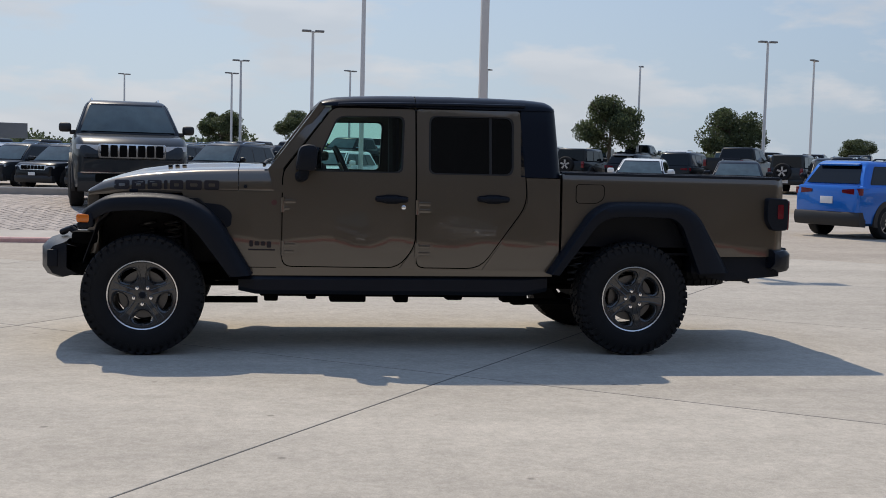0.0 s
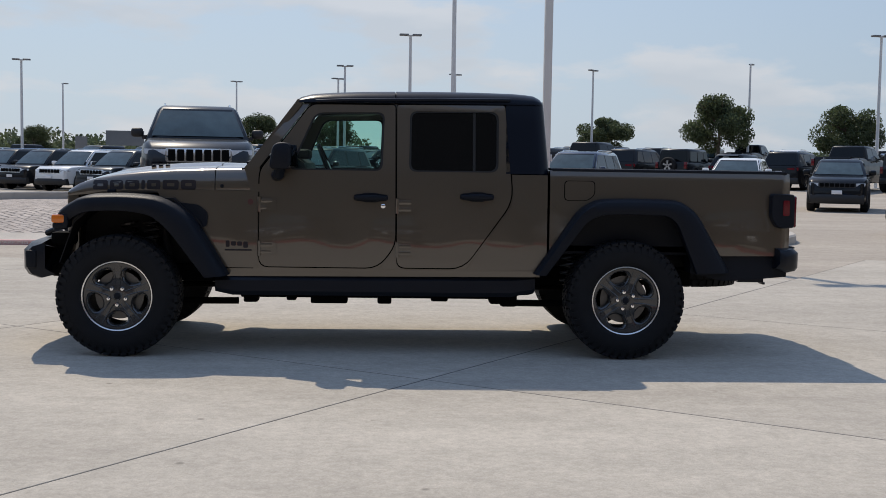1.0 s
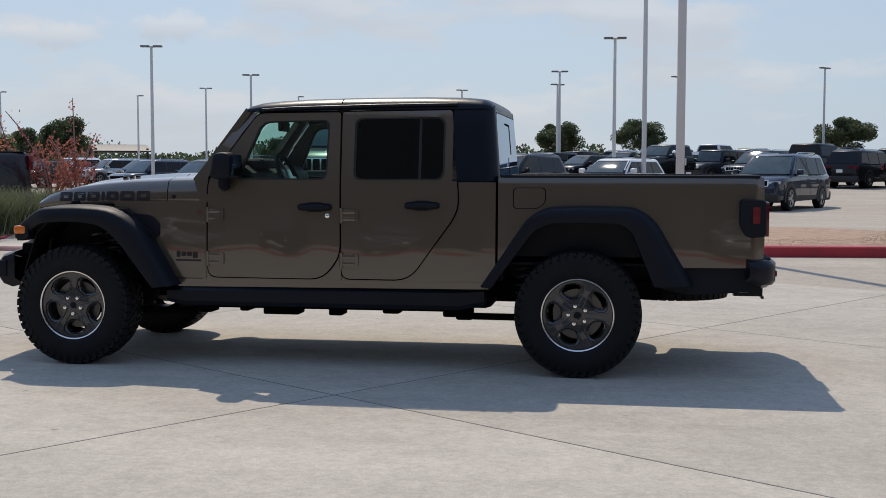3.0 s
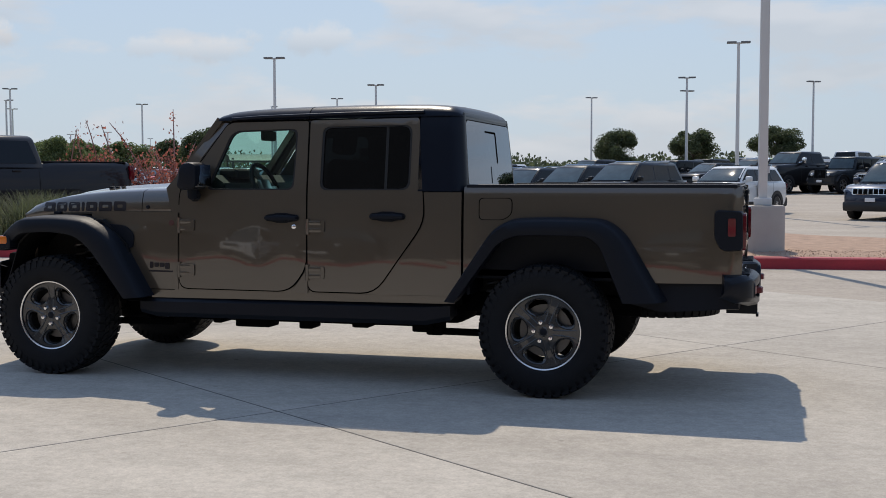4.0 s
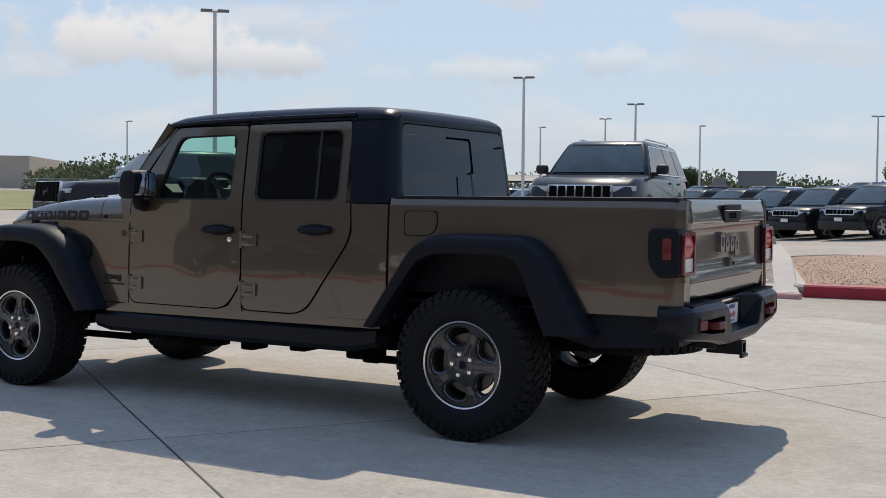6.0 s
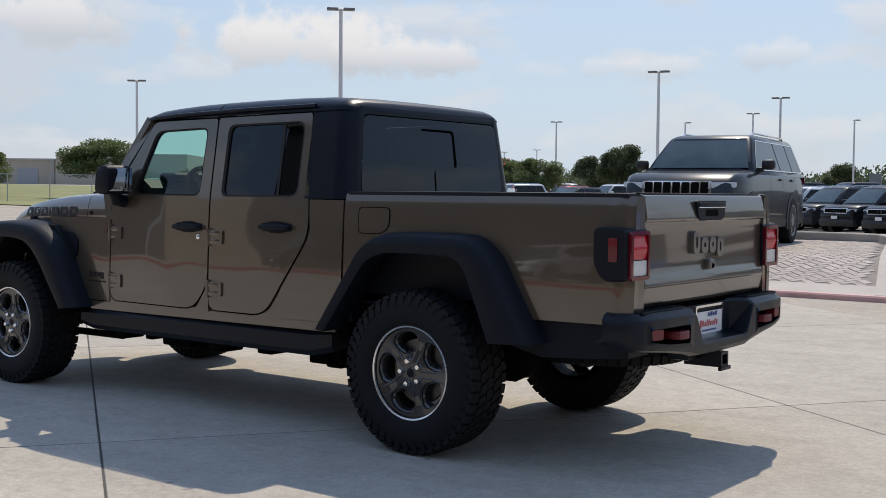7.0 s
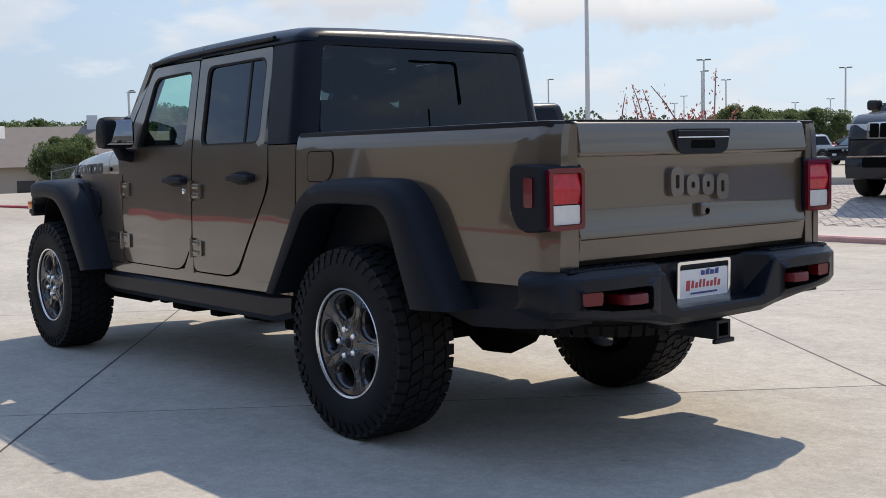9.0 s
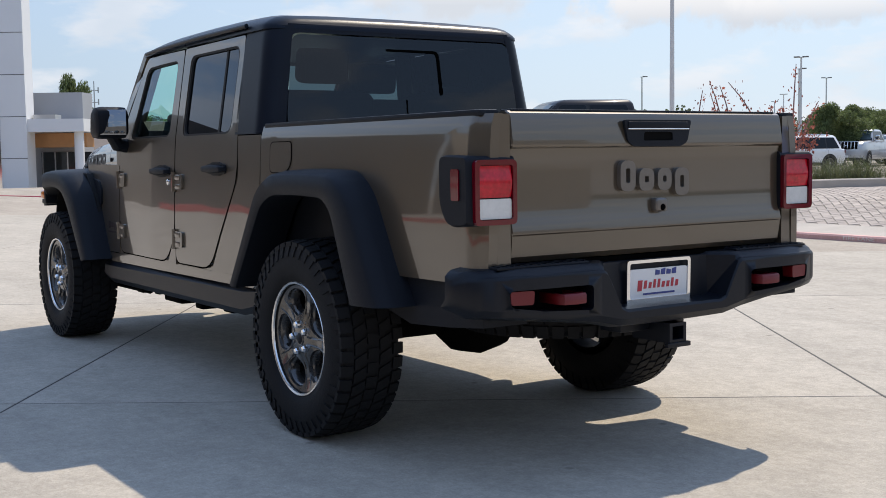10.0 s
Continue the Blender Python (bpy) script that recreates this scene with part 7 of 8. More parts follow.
            innr = [(cc.x + (u - cc.x) * 0.985, cc.y + (v - cc.y) * 0.94) for u, v in outl]
            sheet(bm, outl, [innr], lambda u, v, d: (u, s * (cab_y(v) + 0.011 - d), v), 0)
            out.append(("window_trim", None, bm, M_CHROMETRIM, ""))
        # mirror, lamps, rails, handles
        bm = bmesh.new()
        box(bm, (k["sb"] - 0.42, s * (w + 0.10) - 0.11, k["belt"] + 0.02), (k["sb"] - 0.26, s * (w + 0.10) + 0.11, k["belt"] + 0.19), 0.065, None, 3)
        box(bm, (k["sb"] - 0.40, s * (w - 0.04) - 0.06, k["belt"] - 0.02), (k["sb"] - 0.30, s * (w - 0.04) + 0.06, k["belt"] + 0.06), 0.02)
        out.append(("door_mirror", None, bm, P if kind in ("compact_suv", "suv") else M_CARTRIM, ""))
        bm = bmesh.new()
        if kind == "off_roader":
            lathe(bm, [(0, 0.02), (0.07, 0.01), (0.095, -0.03)], seg=16)
            for v in bm.verts:
                v.co = Vector((nose + v.co.y + 0.005, s * 0.48 + v.co.x, 0.93 + v.co.z))
        else:
            zc = k["hood"] - 0.19
            sheet(bm, rounded([(0.50, zc - 0.05), (0.94, zc - 0.035), (0.95, zc + 0.055), (0.50, zc + 0.045)], 0.02), [],
                  lambda u, v, d: (nose - 0.02 - 0.40 * max(0.0, u - 0.45) ** 1.5 + 0.03 - d - 0.3 * max(0, v - zc), s * u * (w - 0.10) / 0.92, v), 0.05, (), [0.6, 0.7, 0.8, 0.88])
        out.append(("headlamp", None, bm, M_LAMP, ""))
        bm = bmesh.new()
        zc = k["belt"] - 0.13
        if kind in ("off_roader", "pickup"):
            box(bm, (tail - 0.03, s * (w - 0.13) - 0.07, zc - 0.20), (tail + 0.10, s * (w - 0.13) + 0.07, zc + 0.12), 0.015)
        else:
            sheet(bm, rounded([(0.42, zc - 0.02), (0.93, zc - 0.07), (0.93, zc + 0.08), (0.42, zc + 0.045)], 0.02), [],
                  lambda u, v, d: (tail + 0.30 * max(0.0, u - 0.55) ** 2 - 0.012 + d, s * u * (w - 0.03) / 0.94, v), 0.05, (), [0.55, 0.65, 0.75, 0.85])
        out.append(("tail_lamp", None, bm, M_RED, ""))
        if kind not in ("off_roader", "pickup"):
            bm = bmesh.new()
            tube(bm, [(k["rr"] + 0.2, s * (wr - 0.17), H - 0.03), (k["rr"] + 0.35, s * (wr - 0.16), H + 0.035), (k["rf"] - 0.45, s * (wr - 0.16), H + 0.035), (k["rf"] - 0.25, s * (wr - 0.17), H - 0.03)], 0.018, 6)
            out.append(("roof_rail", None, bm, M_CARTRIM if kind == "compact_suv" else M_CHROMETRIM, ""))
        for hx in ((k["rb"] + 1.15, k["rb"] + 2.1) if kind not in ("pickup",) else (-0.33, 0.62)):
            bm = bmesh.new()
            z = k["belt"] - 0.13
            box(bm, (hx, s * flank(hx, z) - 0.025, z - 0.018), (hx + 0.2, s * flank(hx, z) + 0.025, z + 0.018), 0.012)
            out.append(("door_handle", None, bm, P, ""))
        if kind in ("suv", "compact_suv", "large_suv"):
            bm = bmesh.new()
            xa, xb = nose - k["fo"] - k["wb"] + k["r"], nose - k["fo"] - k["r"]
            sheet(bm, [(xa, k["sill"] + 0.03), (xb, k["sill"] + 0.03), (xb, k["sill"] + 0.19), (xa, k["sill"] + 0.17)], [],
                  lambda u, v, d: (u, s * (flank(u, v) + 0.012 - d), v), 0.03)
            out.append(("sill_cladding", None, bm, M_CARTRIM, ""))
        if kind == "pickup":
            bm = bmesh.new()
            tube(bm, [(k["sb"] - 0.05, s * (w + 0.02), k["belt"] + 0.05), (k["sb"] - 0.30, s * (w + 0.08), k["belt"] + 0.10)], 0.03, 6)
            box(bm, (k["sb"] - 0.42, s * (w + 0.12) - 0.12, k["belt"] + 0.0), (k["sb"] - 0.27, s * (w + 0.12) + 0.12, k["belt"] + 0.30), 0.05, None, 3)
            out.append(("tow_mirror", None, bm, M_CHROMETRIM, ""))
        # door seams: black strips on the flank paint the shade of the gaps
        for dx in ((k["rb"] + 0.98, k["rb"] + 1.99, min(k["rb"] + 3.0, k["sb"] - 0.15)) if kind != "pickup" else (k["rb"] + 0.12, 0.24, 1.20)):
            bm = bmesh.new()
            sheet(bm, [(dx - 0.006, k["sill"] + 0.14), (dx + 0.006, k["sill"] + 0.14), (dx + 0.006, k["belt"] - 0.02), (dx - 0.006, k["belt"] - 0.02)], [],
                  lambda u, v, d: (u, s * (flank(u, v) + 0.003), v), 0, [0.55, 0.72, 0.88, 1.0])
            out.append(("door_seam", None, bm, M_SEAL, ""))
        # arches and wheels
        for x in (nose - k["fo"], nose - k["fo"] - k["wb"]):
            bm = bmesh.new()
            R = k["r"]
            pts_o = [(x + (R + 0.10) * math.cos(a), R + (R + 0.10) * math.sin(a)) for a in [math.radians(-22 + 224 * i / 16) for i in range(17)]]
            pts_o = [(u, max(v, k["sill"] - 0.02)) for u, v in pts_o]
            sheet(bm, pts_o, [], lambda u, v, d: (u, s * (flank(u, max(v, 0.6)) + 0.012 - d), v), 0.05)
            out.append(("wheel_arch", None, bm, M_CARTRIM, ""))
            bm = bmesh.new()
            lathe(bm, [(R * 0.68, 0.035), (R * 0.86, 0.045), (R * 0.97, 0.03), (R, 0.0), (R, -0.18), (R * 0.9, -0.2)], (x, 0, R), 32)
            for v in bm.verts:
                v.co.y = s * (w - 0.02 + v.co.y)
            out.append(("wheel", None, bm, M_TYRE, ""))
            bm = bmesh.new()
            lathe(bm, [(R * 0.69, 0.034), (R * 0.64, 0.030), (R * 0.62, 0.0)], (x, 0, R), 32)
            for j in range(10):
                a = 2 * math.pi * j / 10 + (0.16 if j % 2 else -0.16) + 0.31
                c, sn = math.cos(a), math.sin(a)
                q = [(R * 0.10, -R * 0.05), (R * 0.64, -R * 0.055), (R * 0.64, R * 0.055), (R * 0.10, R * 0.05)]
                bm.faces.new([bm.verts.new((x + u * c - v * sn, 0.026 if abs(u) > R * 0.3 else 0.034, R + u * sn + v * c)) for u, v in q])
            lathe(bm, [(0.0, 0.036), (R * 0.15, 0.034), (R * 0.17, 0.01)], (x, 0, R), 16)
            for v in bm.verts:
                v.co.y = s * (w - 0.02 + v.co.y)
            out.append(("rim", "wheel", bm, M_CARRIM, ""))
            # near-black disc paints the shade behind the rim
            bm = bmesh.new()
            lathe(bm, [(0.0, -0.03), (R * 0.66, -0.03)], (x, 0, R), 20)
            for v in bm.verts:
                v.co.y = s * (w - 0.02 + v.co.y)
            out.append(("wheel_hollow", "wheel", bm, M_UNDER, ""))
    # grille and bumpers
    gz = k["hood"] - (0.24 if kind == "large_suv" else 0.20)
    gw = {"large_suv": 0.54, "suv": 0.55, "compact_suv": 0.52, "off_roader": 0.32, "pickup": 0.66}[kind]
    gh = {"large_suv": 0.10, "suv": 0.075, "compact_suv": 0.055, "off_roader": 0.20, "pickup": 0.20}[kind]
    bm = bmesh.new()
    sheet(bm, rounded([(-gw - 0.03, gz - gh - 0.025), (gw + 0.03, gz - gh - 0.025), (gw + 0.03, gz + gh + 0.02), (-gw - 0.03, gz + gh + 0.02)], 0.04), [],
          lambda u, v, d: (nose + 0.018 - 0.03 * u * u - d - 0.22 * max(0.0, v - gz + 0.02), u, v), 0.06, (), [-0.4, -0.2, 0, 0.2, 0.4])
    out.append(("grille", None, bm, {"off_roader": P, "compact_suv": M_CARTRIM}.get(kind, M_CHROMETRIM), ""))
    bm = bmesh.new()
    for j in range(7):
        c = (j - 3) * gw * 2 / 7
        sheet(bm, rounded([(c - gw / 7 * 0.80, gz - gh), (c + gw / 7 * 0.80, gz - gh), (c + gw / 7 * 0.80, gz + gh), (c - gw / 7 * 0.80, gz + gh)], 0.02), [],
              lambda u, v, d: (nose + 0.034 - 0.03 * u * u - d - 0.22 * max(0.0, v - gz + 0.02), u, v), 0.01)
        # the cars of the far rows keep their slots in one mesh
        if kind in ("large_suv", "compact_suv") or j == 6:
            out.append(("grille_slot", "grille", bm, M_UNDER, ""))
            bm = bmesh.new()
    for x, sg, nm in ((nose, 1, "front_bumper"), (tail, -1, "rear_bumper")):
        bm = bmesh.new()
        zz = (0.62 if kind == "large_suv" else 0.54) if sg > 0 else (0.66 if kind in ("off_roader", "pickup") else 0.56)
        rings = []
        for u in (-1, -0.94, -0.7, -0.3, 0.3, 0.7, 0.94, 1):
            xx = x + sg * (0.055 - (0.30 if sg > 0 else 0.16) * max(0.0, abs(u) - 0.55) ** 1.6)
            yy = u * (w - 0.10 if sg > 0 else w - 0.05)
            rings.append([(xx - sg * 0.22, yy, k["sill"] - 0.02), (xx - sg * 0.04, yy, k["sill"]), (xx, yy, k["sill"] + 0.10), (xx, yy, zz - 0.05), (xx - sg * 0.03, yy, zz), (xx - sg * 0.22, yy, zz)])
        loft(bm, rings)
        out.append((nm, None, bm, M_CARTRIM if kind != "large_suv" else P, ""))
    bm = bmesh.new()
    if kind == "large_suv":
        sheet(bm, rounded([(-0.62, 0.46), (0.62, 0.46), (0.62, 0.60), (-0.62, 0.60)], 0.03), [], lambda u, v, d: (nose + 0.062 - 0.03 * u * u - d, u, v), 0.02, (), [-0.3, 0, 0.3])
        out.append(("air_intake", "front_bumper", bm, M_UNDER, ""))
        bm = bmesh.new()
        sheet(bm, [(-0.86, 0.612), (0.86, 0.612), (0.86, 0.632), (-0.86, 0.632)], [], lambda u, v, d: (nose + 0.066 - 0.03 * u * u - 0.16 * max(0, abs(u) - 0.55) ** 1.6 - d, u, v), 0.02, (), [-0.8, -0.7, -0.5, -0.3, 0, 0.3, 0.5, 0.7, 0.8])
        out.append(("bumper_trim", "front_bumper", bm, M_CHROMETRIM, ""))
        bm = bmesh.new()
        box(bm, (nose + 0.060, -0.155, 0.50), (nose + 0.085, 0.155, 0.61), 0.008)
        out.append(("front_plate", "front_bumper", bm, M_PLATE, ""))
    else:
        box(bm, (nose + 0.042, -0.155, 0.55), (nose + 0.062, 0.155, 0.67), 0.008)
        out.append(("front_plate", "front_bumper", bm, M_PLATE, ""))
    bm = bmesh.new()
    pz = 0.80 if kind not in ("pickup", "off_roader") else 0.56
    px = tail - 0.012 if kind not in ("pickup", "off_roader") else tail - 0.062
    box(bm, (px - 0.008, -0.16, pz - 0.075), (px + 0.006, 0.16, pz + 0.075), 0.004)
    out.append(("rear_plate", "rear_bumper", bm, M_PLATE, ""))
    if kind == "compact_suv":
        bm = bmesh.new()
        loft(bm, [[(k["rr"] - 0.16, y, H - 0.11), (k["rr"] + 0.1, y, H - 0.06), (k["rr"] + 0.1, y, H - 0.02), (k["rr"] - 0.16, y, H - 0.08)] for y in (-wr + 0.2, wr - 0.2)])
        out.append(("roof_spoiler", None, bm, P, ""))
    if kind == "off_roader":
        bm = bmesh.new()
        R = 0.40
        lathe(bm, [(0.0, 0.10), (R * 0.5, 0.11), (R * 0.62, 0.05), (R * 0.66, 0.13), (R * 0.9, 0.14), (R, 0.10), (R, -0.1), (0.3, -0.12)], seg=28)
        for v in bm.verts:
            v.co = Vector((tail - 0.10 - v.co.y, v.co.x + 0.1, 1.02 + v.co.z))
        out.append(("spare_wheel", None, bm, M_TYRE, ""))
        bm = bmesh.new()
        for j in range(5):
            a = math.pi / 2 + 2 * math.pi * j / 5
            c, sn = math.cos(a), math.sin(a)
            bm.faces.new([bm.verts.new((tail - 0.225, 0.1 + u * c - v * sn, 1.02 + u * sn + v * c)) for u, v in ((0.03, -0.03), (0.24, -0.05), (0.24, 0.05), (0.03, 0.03))])
        out.append(("spare_rim", "spare_wheel", bm, M_CARRIM, ""))
        for s in (-1, 1):
            for x in (nose - k["fo"], nose - k["fo"] - k["wb"]):
                bm = bmesh.new()
                rings = []
                for a in range(20, 170, 15):
                    r_ = math.radians(a)
                    u, v = x + 0.54 * math.cos(r_), 0.46 + 0.50 * math.sin(r_)
                    rings.append([(u, s * (w - 0.12), v), (u, s * (w + 0.06), v), (u, s * (w + 0.06), v - 0.05), (u, s * (w - 0.12), v - 0.05)])
                loft(bm, rings)
                out.append(("fender_flare", None, bm, M_CARTRIM, ""))
    if kind == "pickup":
        bm = bmesh.new()
        box(bm, (tail + 0.10, -w + 0.14, k["belt"] + 0.072), (k["rb"] - 0.05, w - 0.14, k["belt"] + 0.086))
        out.append(("bed_cover", None, bm, M_CARTRIM, ""))
    return out


def car(kind, paint, x, y, heading, label, z=None, group="cars parked in the lot", slope=0.0):
    zz = height(x, y) - GROUND_DROP if z is None else z
    r = root("car" if kind != "pickup" else "parked_pickup", pose(x, y, zz, 0, slope, heading), label, "car" if kind != "pickup" else "pickup truck", group)
    key = (kind, paint)
    if key not in car_cache:
        car_cache[key] = [(nm, par, part(nm, bm, m, None, lb, smooth=40), lb) for nm, par, bm, m, lb in car_parts(kind, paint)]
        obs = [o for _, _, o, _ in car_cache[key]]
    else:
        obs = [part(nm, None, None, None, lb, shared=o.data) for nm, _, o, lb in car_cache[key]]
    last = {}
    for (nm, par, _, _), o in zip(car_cache[key], obs):
        o.parent = last[par] if par else r
        last[nm] = o
    return r


# beside the pad
car("large_suv", "grey", -3.53, 14.62, -81, "dark grey full-size SUV with bright seven-slot grille on the paver pad", z=0.42, group="cars beside the pad")
car("compact_suv", "blue", 13.01, 15.21, 24, "bright blue compact SUV seen from behind, parked on concrete", group="cars beside the pad")
car("pickup", "brown", -13.27, 13.66, -112, "dark crew-cab pickup with chrome grille on the side lane", z=0.13, group="cars beside the pad")

# first row, side by side
STEP = (2.150, -1.714)
FIRST = {0: (1.81, 33.1), 2: (7.0, 31.2), 4: (12.0, 29.4), 5: (15.0, 28.4), 6: (18.0, 27.4)}
for k, kind, paint, label in ((6, "suv", "charcoal", "dark grey SUV"), (5, "compact_suv", "charcoal", "dark grey compact SUV"), (4, "compact_suv", "white", "white compact SUV"), (2, "suv", "navy", "dark blue SUV"),
                              (0, "compact_suv", "white", "white compact SUV"), (-2, "suv", "charcoal", "dark grey SUV"), (-3, "suv", "black", "black SUV"), (-4, "suv", "charcoal", "dark grey SUV"),
                              (-5, "suv", "charcoal", "dark grey SUV"), (-6, "suv", "grey", "grey SUV"), (-7, "suv", "white", "white SUV"), (-8, "suv", "charcoal", "dark grey SUV"),
                              (-9, "suv", "charcoal", "dark grey SUV"), (-10, "suv", "black", "black SUV"), (-12, "suv", "navy", "dark blue SUV")):
    x, y = FIRST.get(k, (2.33 + STEP[0] * k, 32.11 + STEP[1] * k))
    car(kind, paint, x, y, -114 if k > 3 else -117, label + " parked nose-out in the first row")
# rows behind
SECOND = ["suv", "pickup", "suv", "off_roader", "compact_suv", "suv", "pickup", "off_roader"]
SECONDP = ["black", "charcoal", "black", "black", "charcoal", "grey", "black", "charcoal"]
for k in range(-13, 9):
    kind, paint = SECOND[k % 8], SECONDP[(k * 3) % 8]
    away = k > 0
    car(kind, paint, 8.99 + 2.291 * k, 53.86 - 1.267 * k, 52 if away else -128, f"{paint} {WORDS[kind]} in a middle row")
THIRD = ["off_roader", "off_roader", "suv", "off_roader", "pickup", "suv"]
THIRDP = ["black", "charcoal", "black", "white", "black", "olive", "grey"]
for k in range(-15, 10):
    kind, paint = THIRD[k % 6], THIRDP[(k * 2) % 7]
    car(kind, paint, 13.83 + 2.897 * k, 72.82 - 0.721 * k, 58 if k % 3 else -122, f"{paint} {WORDS[kind]} in a far row")
for i, (x, y, h, kind, paint) in enumerate([(-29.63, 66.08, -128, "suv", "black"), (-33.63, 70.09, -128, "suv", "silver"), (-37.66, 72.08, -110, "suv", "white"), (-41.7, 72.07, -110, "compact_suv", "red"), (-39.75, 62.05, -110, "suv", "silver"),
                                            (-37.26, 55.55, -70, "pickup", "silver"), (-41.25, 54.08, -70, "suv", "white"), (-45.73, 62.09, -70, "compact_suv", "white"), (-49.71, 66.1, -70, "suv", "black"), (-53.69, 70.12, -70, "suv", "charcoal"),
                                            (-46.68, 80.09, -70, "suv", "white"), (-51.65, 84.11, -70, "suv", "silver"), (-56.68, 86.1, -70, "compact_suv", "black"), (-61.66, 90.12, -70, "suv", "red"), (-33.71, 60.06, -100, "compact_suv", "black"),
                                            (-29.52, 78.1, -128, "suv", "white"), (-23.41, 82.09, -128, "suv", "black"), (-17.38, 86.05, -128, "pickup", "white"), (-9.36, 87.99, -128, "suv", "silver"), (-3.41, 87.95, -128, "off_roader", "black"),
                                            (-19.57, 62.06, -128, "suv", "charcoal"), (-23.57, 64.08, -128, "off_roader", "black"), (-15.57, 60.03, -128, "pickup", "black"), (-32.78, 44.05, -100, "suv", "white"), (-35.77, 46.06, -100, "suv", "charcoal"),
                                            (-38.76, 49.07, -100, "compact_suv", "silver"), (3.39, 56.4, -128, "off_roader", "lime"), (-45.9, 69.9, -70, "suv", "charcoal"), (-52.9, 75.7, -70, "suv", "white"), (-59.2, 80.1, -70, "compact_suv", "silver")]):
    car(kind, paint, x, y, h, f"{paint} {WORDS[kind]} in the side lot")

# ---- buildings ----
M_PANEL = material("pale_metal_panel", (0.66, 0.67, 0.68), rough=0.35, var=0.04, scale=0.5)
M_GREYPANEL = material("grey_metal_fascia", (0.30, 0.31, 0.33), rough=0.45, var=0.05, scale=0.6)
M_WOOD = material("warm_wood_soffit", (0.45, 0.22, 0.09), rough=0.5, var=0.15, scale=3)
M_STUCCO = material("tan_stucco", (0.42, 0.36, 0.29), rough=0.9, var=0.1, scale=0.5)
M_ROOF = material("brown_shingle_roof", (0.20, 0.165, 0.14), rough=0.9, var=0.15, scale=1.5)
M_DARKGLASS = material("shopfront_glass", (0.02, 0.025, 0.028), rough=0.05, var=0.1, coat=0.5)
M_MESH = material("galvanised_fence", (0.38, 0.39, 0.39), rough=0.5, metal=0.5, var=0.1)
M_POTTY = material("pale_grey_plastic", (0.55, 0.58, 0.60), rough=0.5, var=0.06)


def wall_box(name, parent, lo, hi, mat, label="", bevel=0.0):
    bm = bmesh.new()
    box(bm, lo, hi, bevel)
    return part(name, bm, mat, parent, label)


# showroom with arched tower; local x runs along the front, y goes back
gz = height(-69.8, 17.5)
show = root("showroom", pose(-68.13, 19.98, gz - 0.05, 0, 0, 56.5), "modern showroom with white panel tower and timber-lined porch", "building")
# tower, built of panels with an arch cut through
bm = bmesh.new()
arch = [(-9.0, 0.0)] + [(-5.2 + 3.6 * math.cos(a), 5.2 + 4.8 * math.sin(a)) for a in [math.pi * (1 - k / 18) for k in range(19)]] + [(-1.6, 0.0)]
sheet(bm, [(-12, 0), (-8.8, 0)] + arch[1:-1] + [(-1.6, 0), (0.0, 0), (0.0, 13), (-12, 13)], [], lambda u, v, d: (u - 3.7, -0.8 + d, v), 1.5)
tower = part("tower", bm, M_PANEL, show, "white metal panel tower with an arch")
for z in (2.6, 5.2, 7.8, 10.4):
    wall_box("panel_joint", tower, (-5.3, -0.812, z), (-3.7, -0.79, z + 0.03), M_SEAL)
wall_box("arch_glass", tower, (-12.4, 0.3, 0), (-5.0, 0.4, 10.2), M_DARKGLASS)
bm = bmesh.new()
pa = [(-5.2 + 3.6 * math.cos(a), 5.2 + 4.8 * math.sin(a)) for a in [math.pi * (1 - k / 24) for k in range(25)]] + [(-1.6, 0.0)]
pb = [(-5.2 + 3.35 * math.cos(a), 5.2 + 4.5 * math.sin(a)) for a in [math.pi * (1 - k / 24) for k in range(25)]] + [(-1.85, 0.0)]
loft(bm, [[(p[0] - 3.7, -0.95, p[1]), (p[0] - 3.7, 0.3, p[1]), (q[0] - 3.7, 0.3, q[1]), (q[0] - 3.7, -0.95, q[1])] for p, q in zip(pa, pb)])
part("arch_trim", bm, M_CHROME, tower, "polished arch trim")
wall_box("sign_panel", tower, (-8.6, -0.86, 10.6), (-6.2, -0.80, 12.4), M_PLATE, "white sign panel")
for k in range(3):
    wall_box("sign_bar", tower, (-8.2 + k * 0.6, -0.88, 11.2), (-7.8 + k * 0.6, -0.855, 11.8), M_CARTRIM)
# low wing with porch
wall_box("wing_wall", show, (-11.0, 3.4, 0), (-1.4, 5.6, 6.9), M_GREYPANEL, "grey metal clad wing")
wall_box("canopy", show, (-4.4, -0.6, 4.25), (-0.2, 3.6, 5.05), M_PANEL, "white porch canopy")
wall_box("soffit", show, (-4.2, 1.6, 3.3), (-0.7, 3.3, 4.2), M_WOOD, "warm timber soffit band")
for x in (-4.3, -0.95):
    bm = bmesh.new()
    tube(bm, [(x + 0.2, 0.2, 0), (x + 0.2, 0.2, 4.28)], 0.30, 20)
    part("column", bm, M_PANEL, show, "round white column")
wall_box("shopfront", show, (-4.2, 3.30, 0.1), (-0.8, 3.40, 3.0), M_DARKGLASS)
for k in range(5):
    wall_box("mullion", show, (-4.15 + k * 0.82, 3.24, 0.1), (-4.08 + k * 0.82, 3.30, 3.0), M_SILVER)
wall_box("entry_door", show, (-2.0, 3.20, 0.1), (-0.9, 3.26, 2.5), M_CARTRIM, "dark entry door")
wall_box("door_notice", show, (-1.65, 3.17, 1.75), (-1.2, 3.19, 2.0), M_PLATE)
wall_box("roof_unit", show, (-3.6, 0.2, 5.05), (-2.2, 1.4, 5.35), M_SILVER)

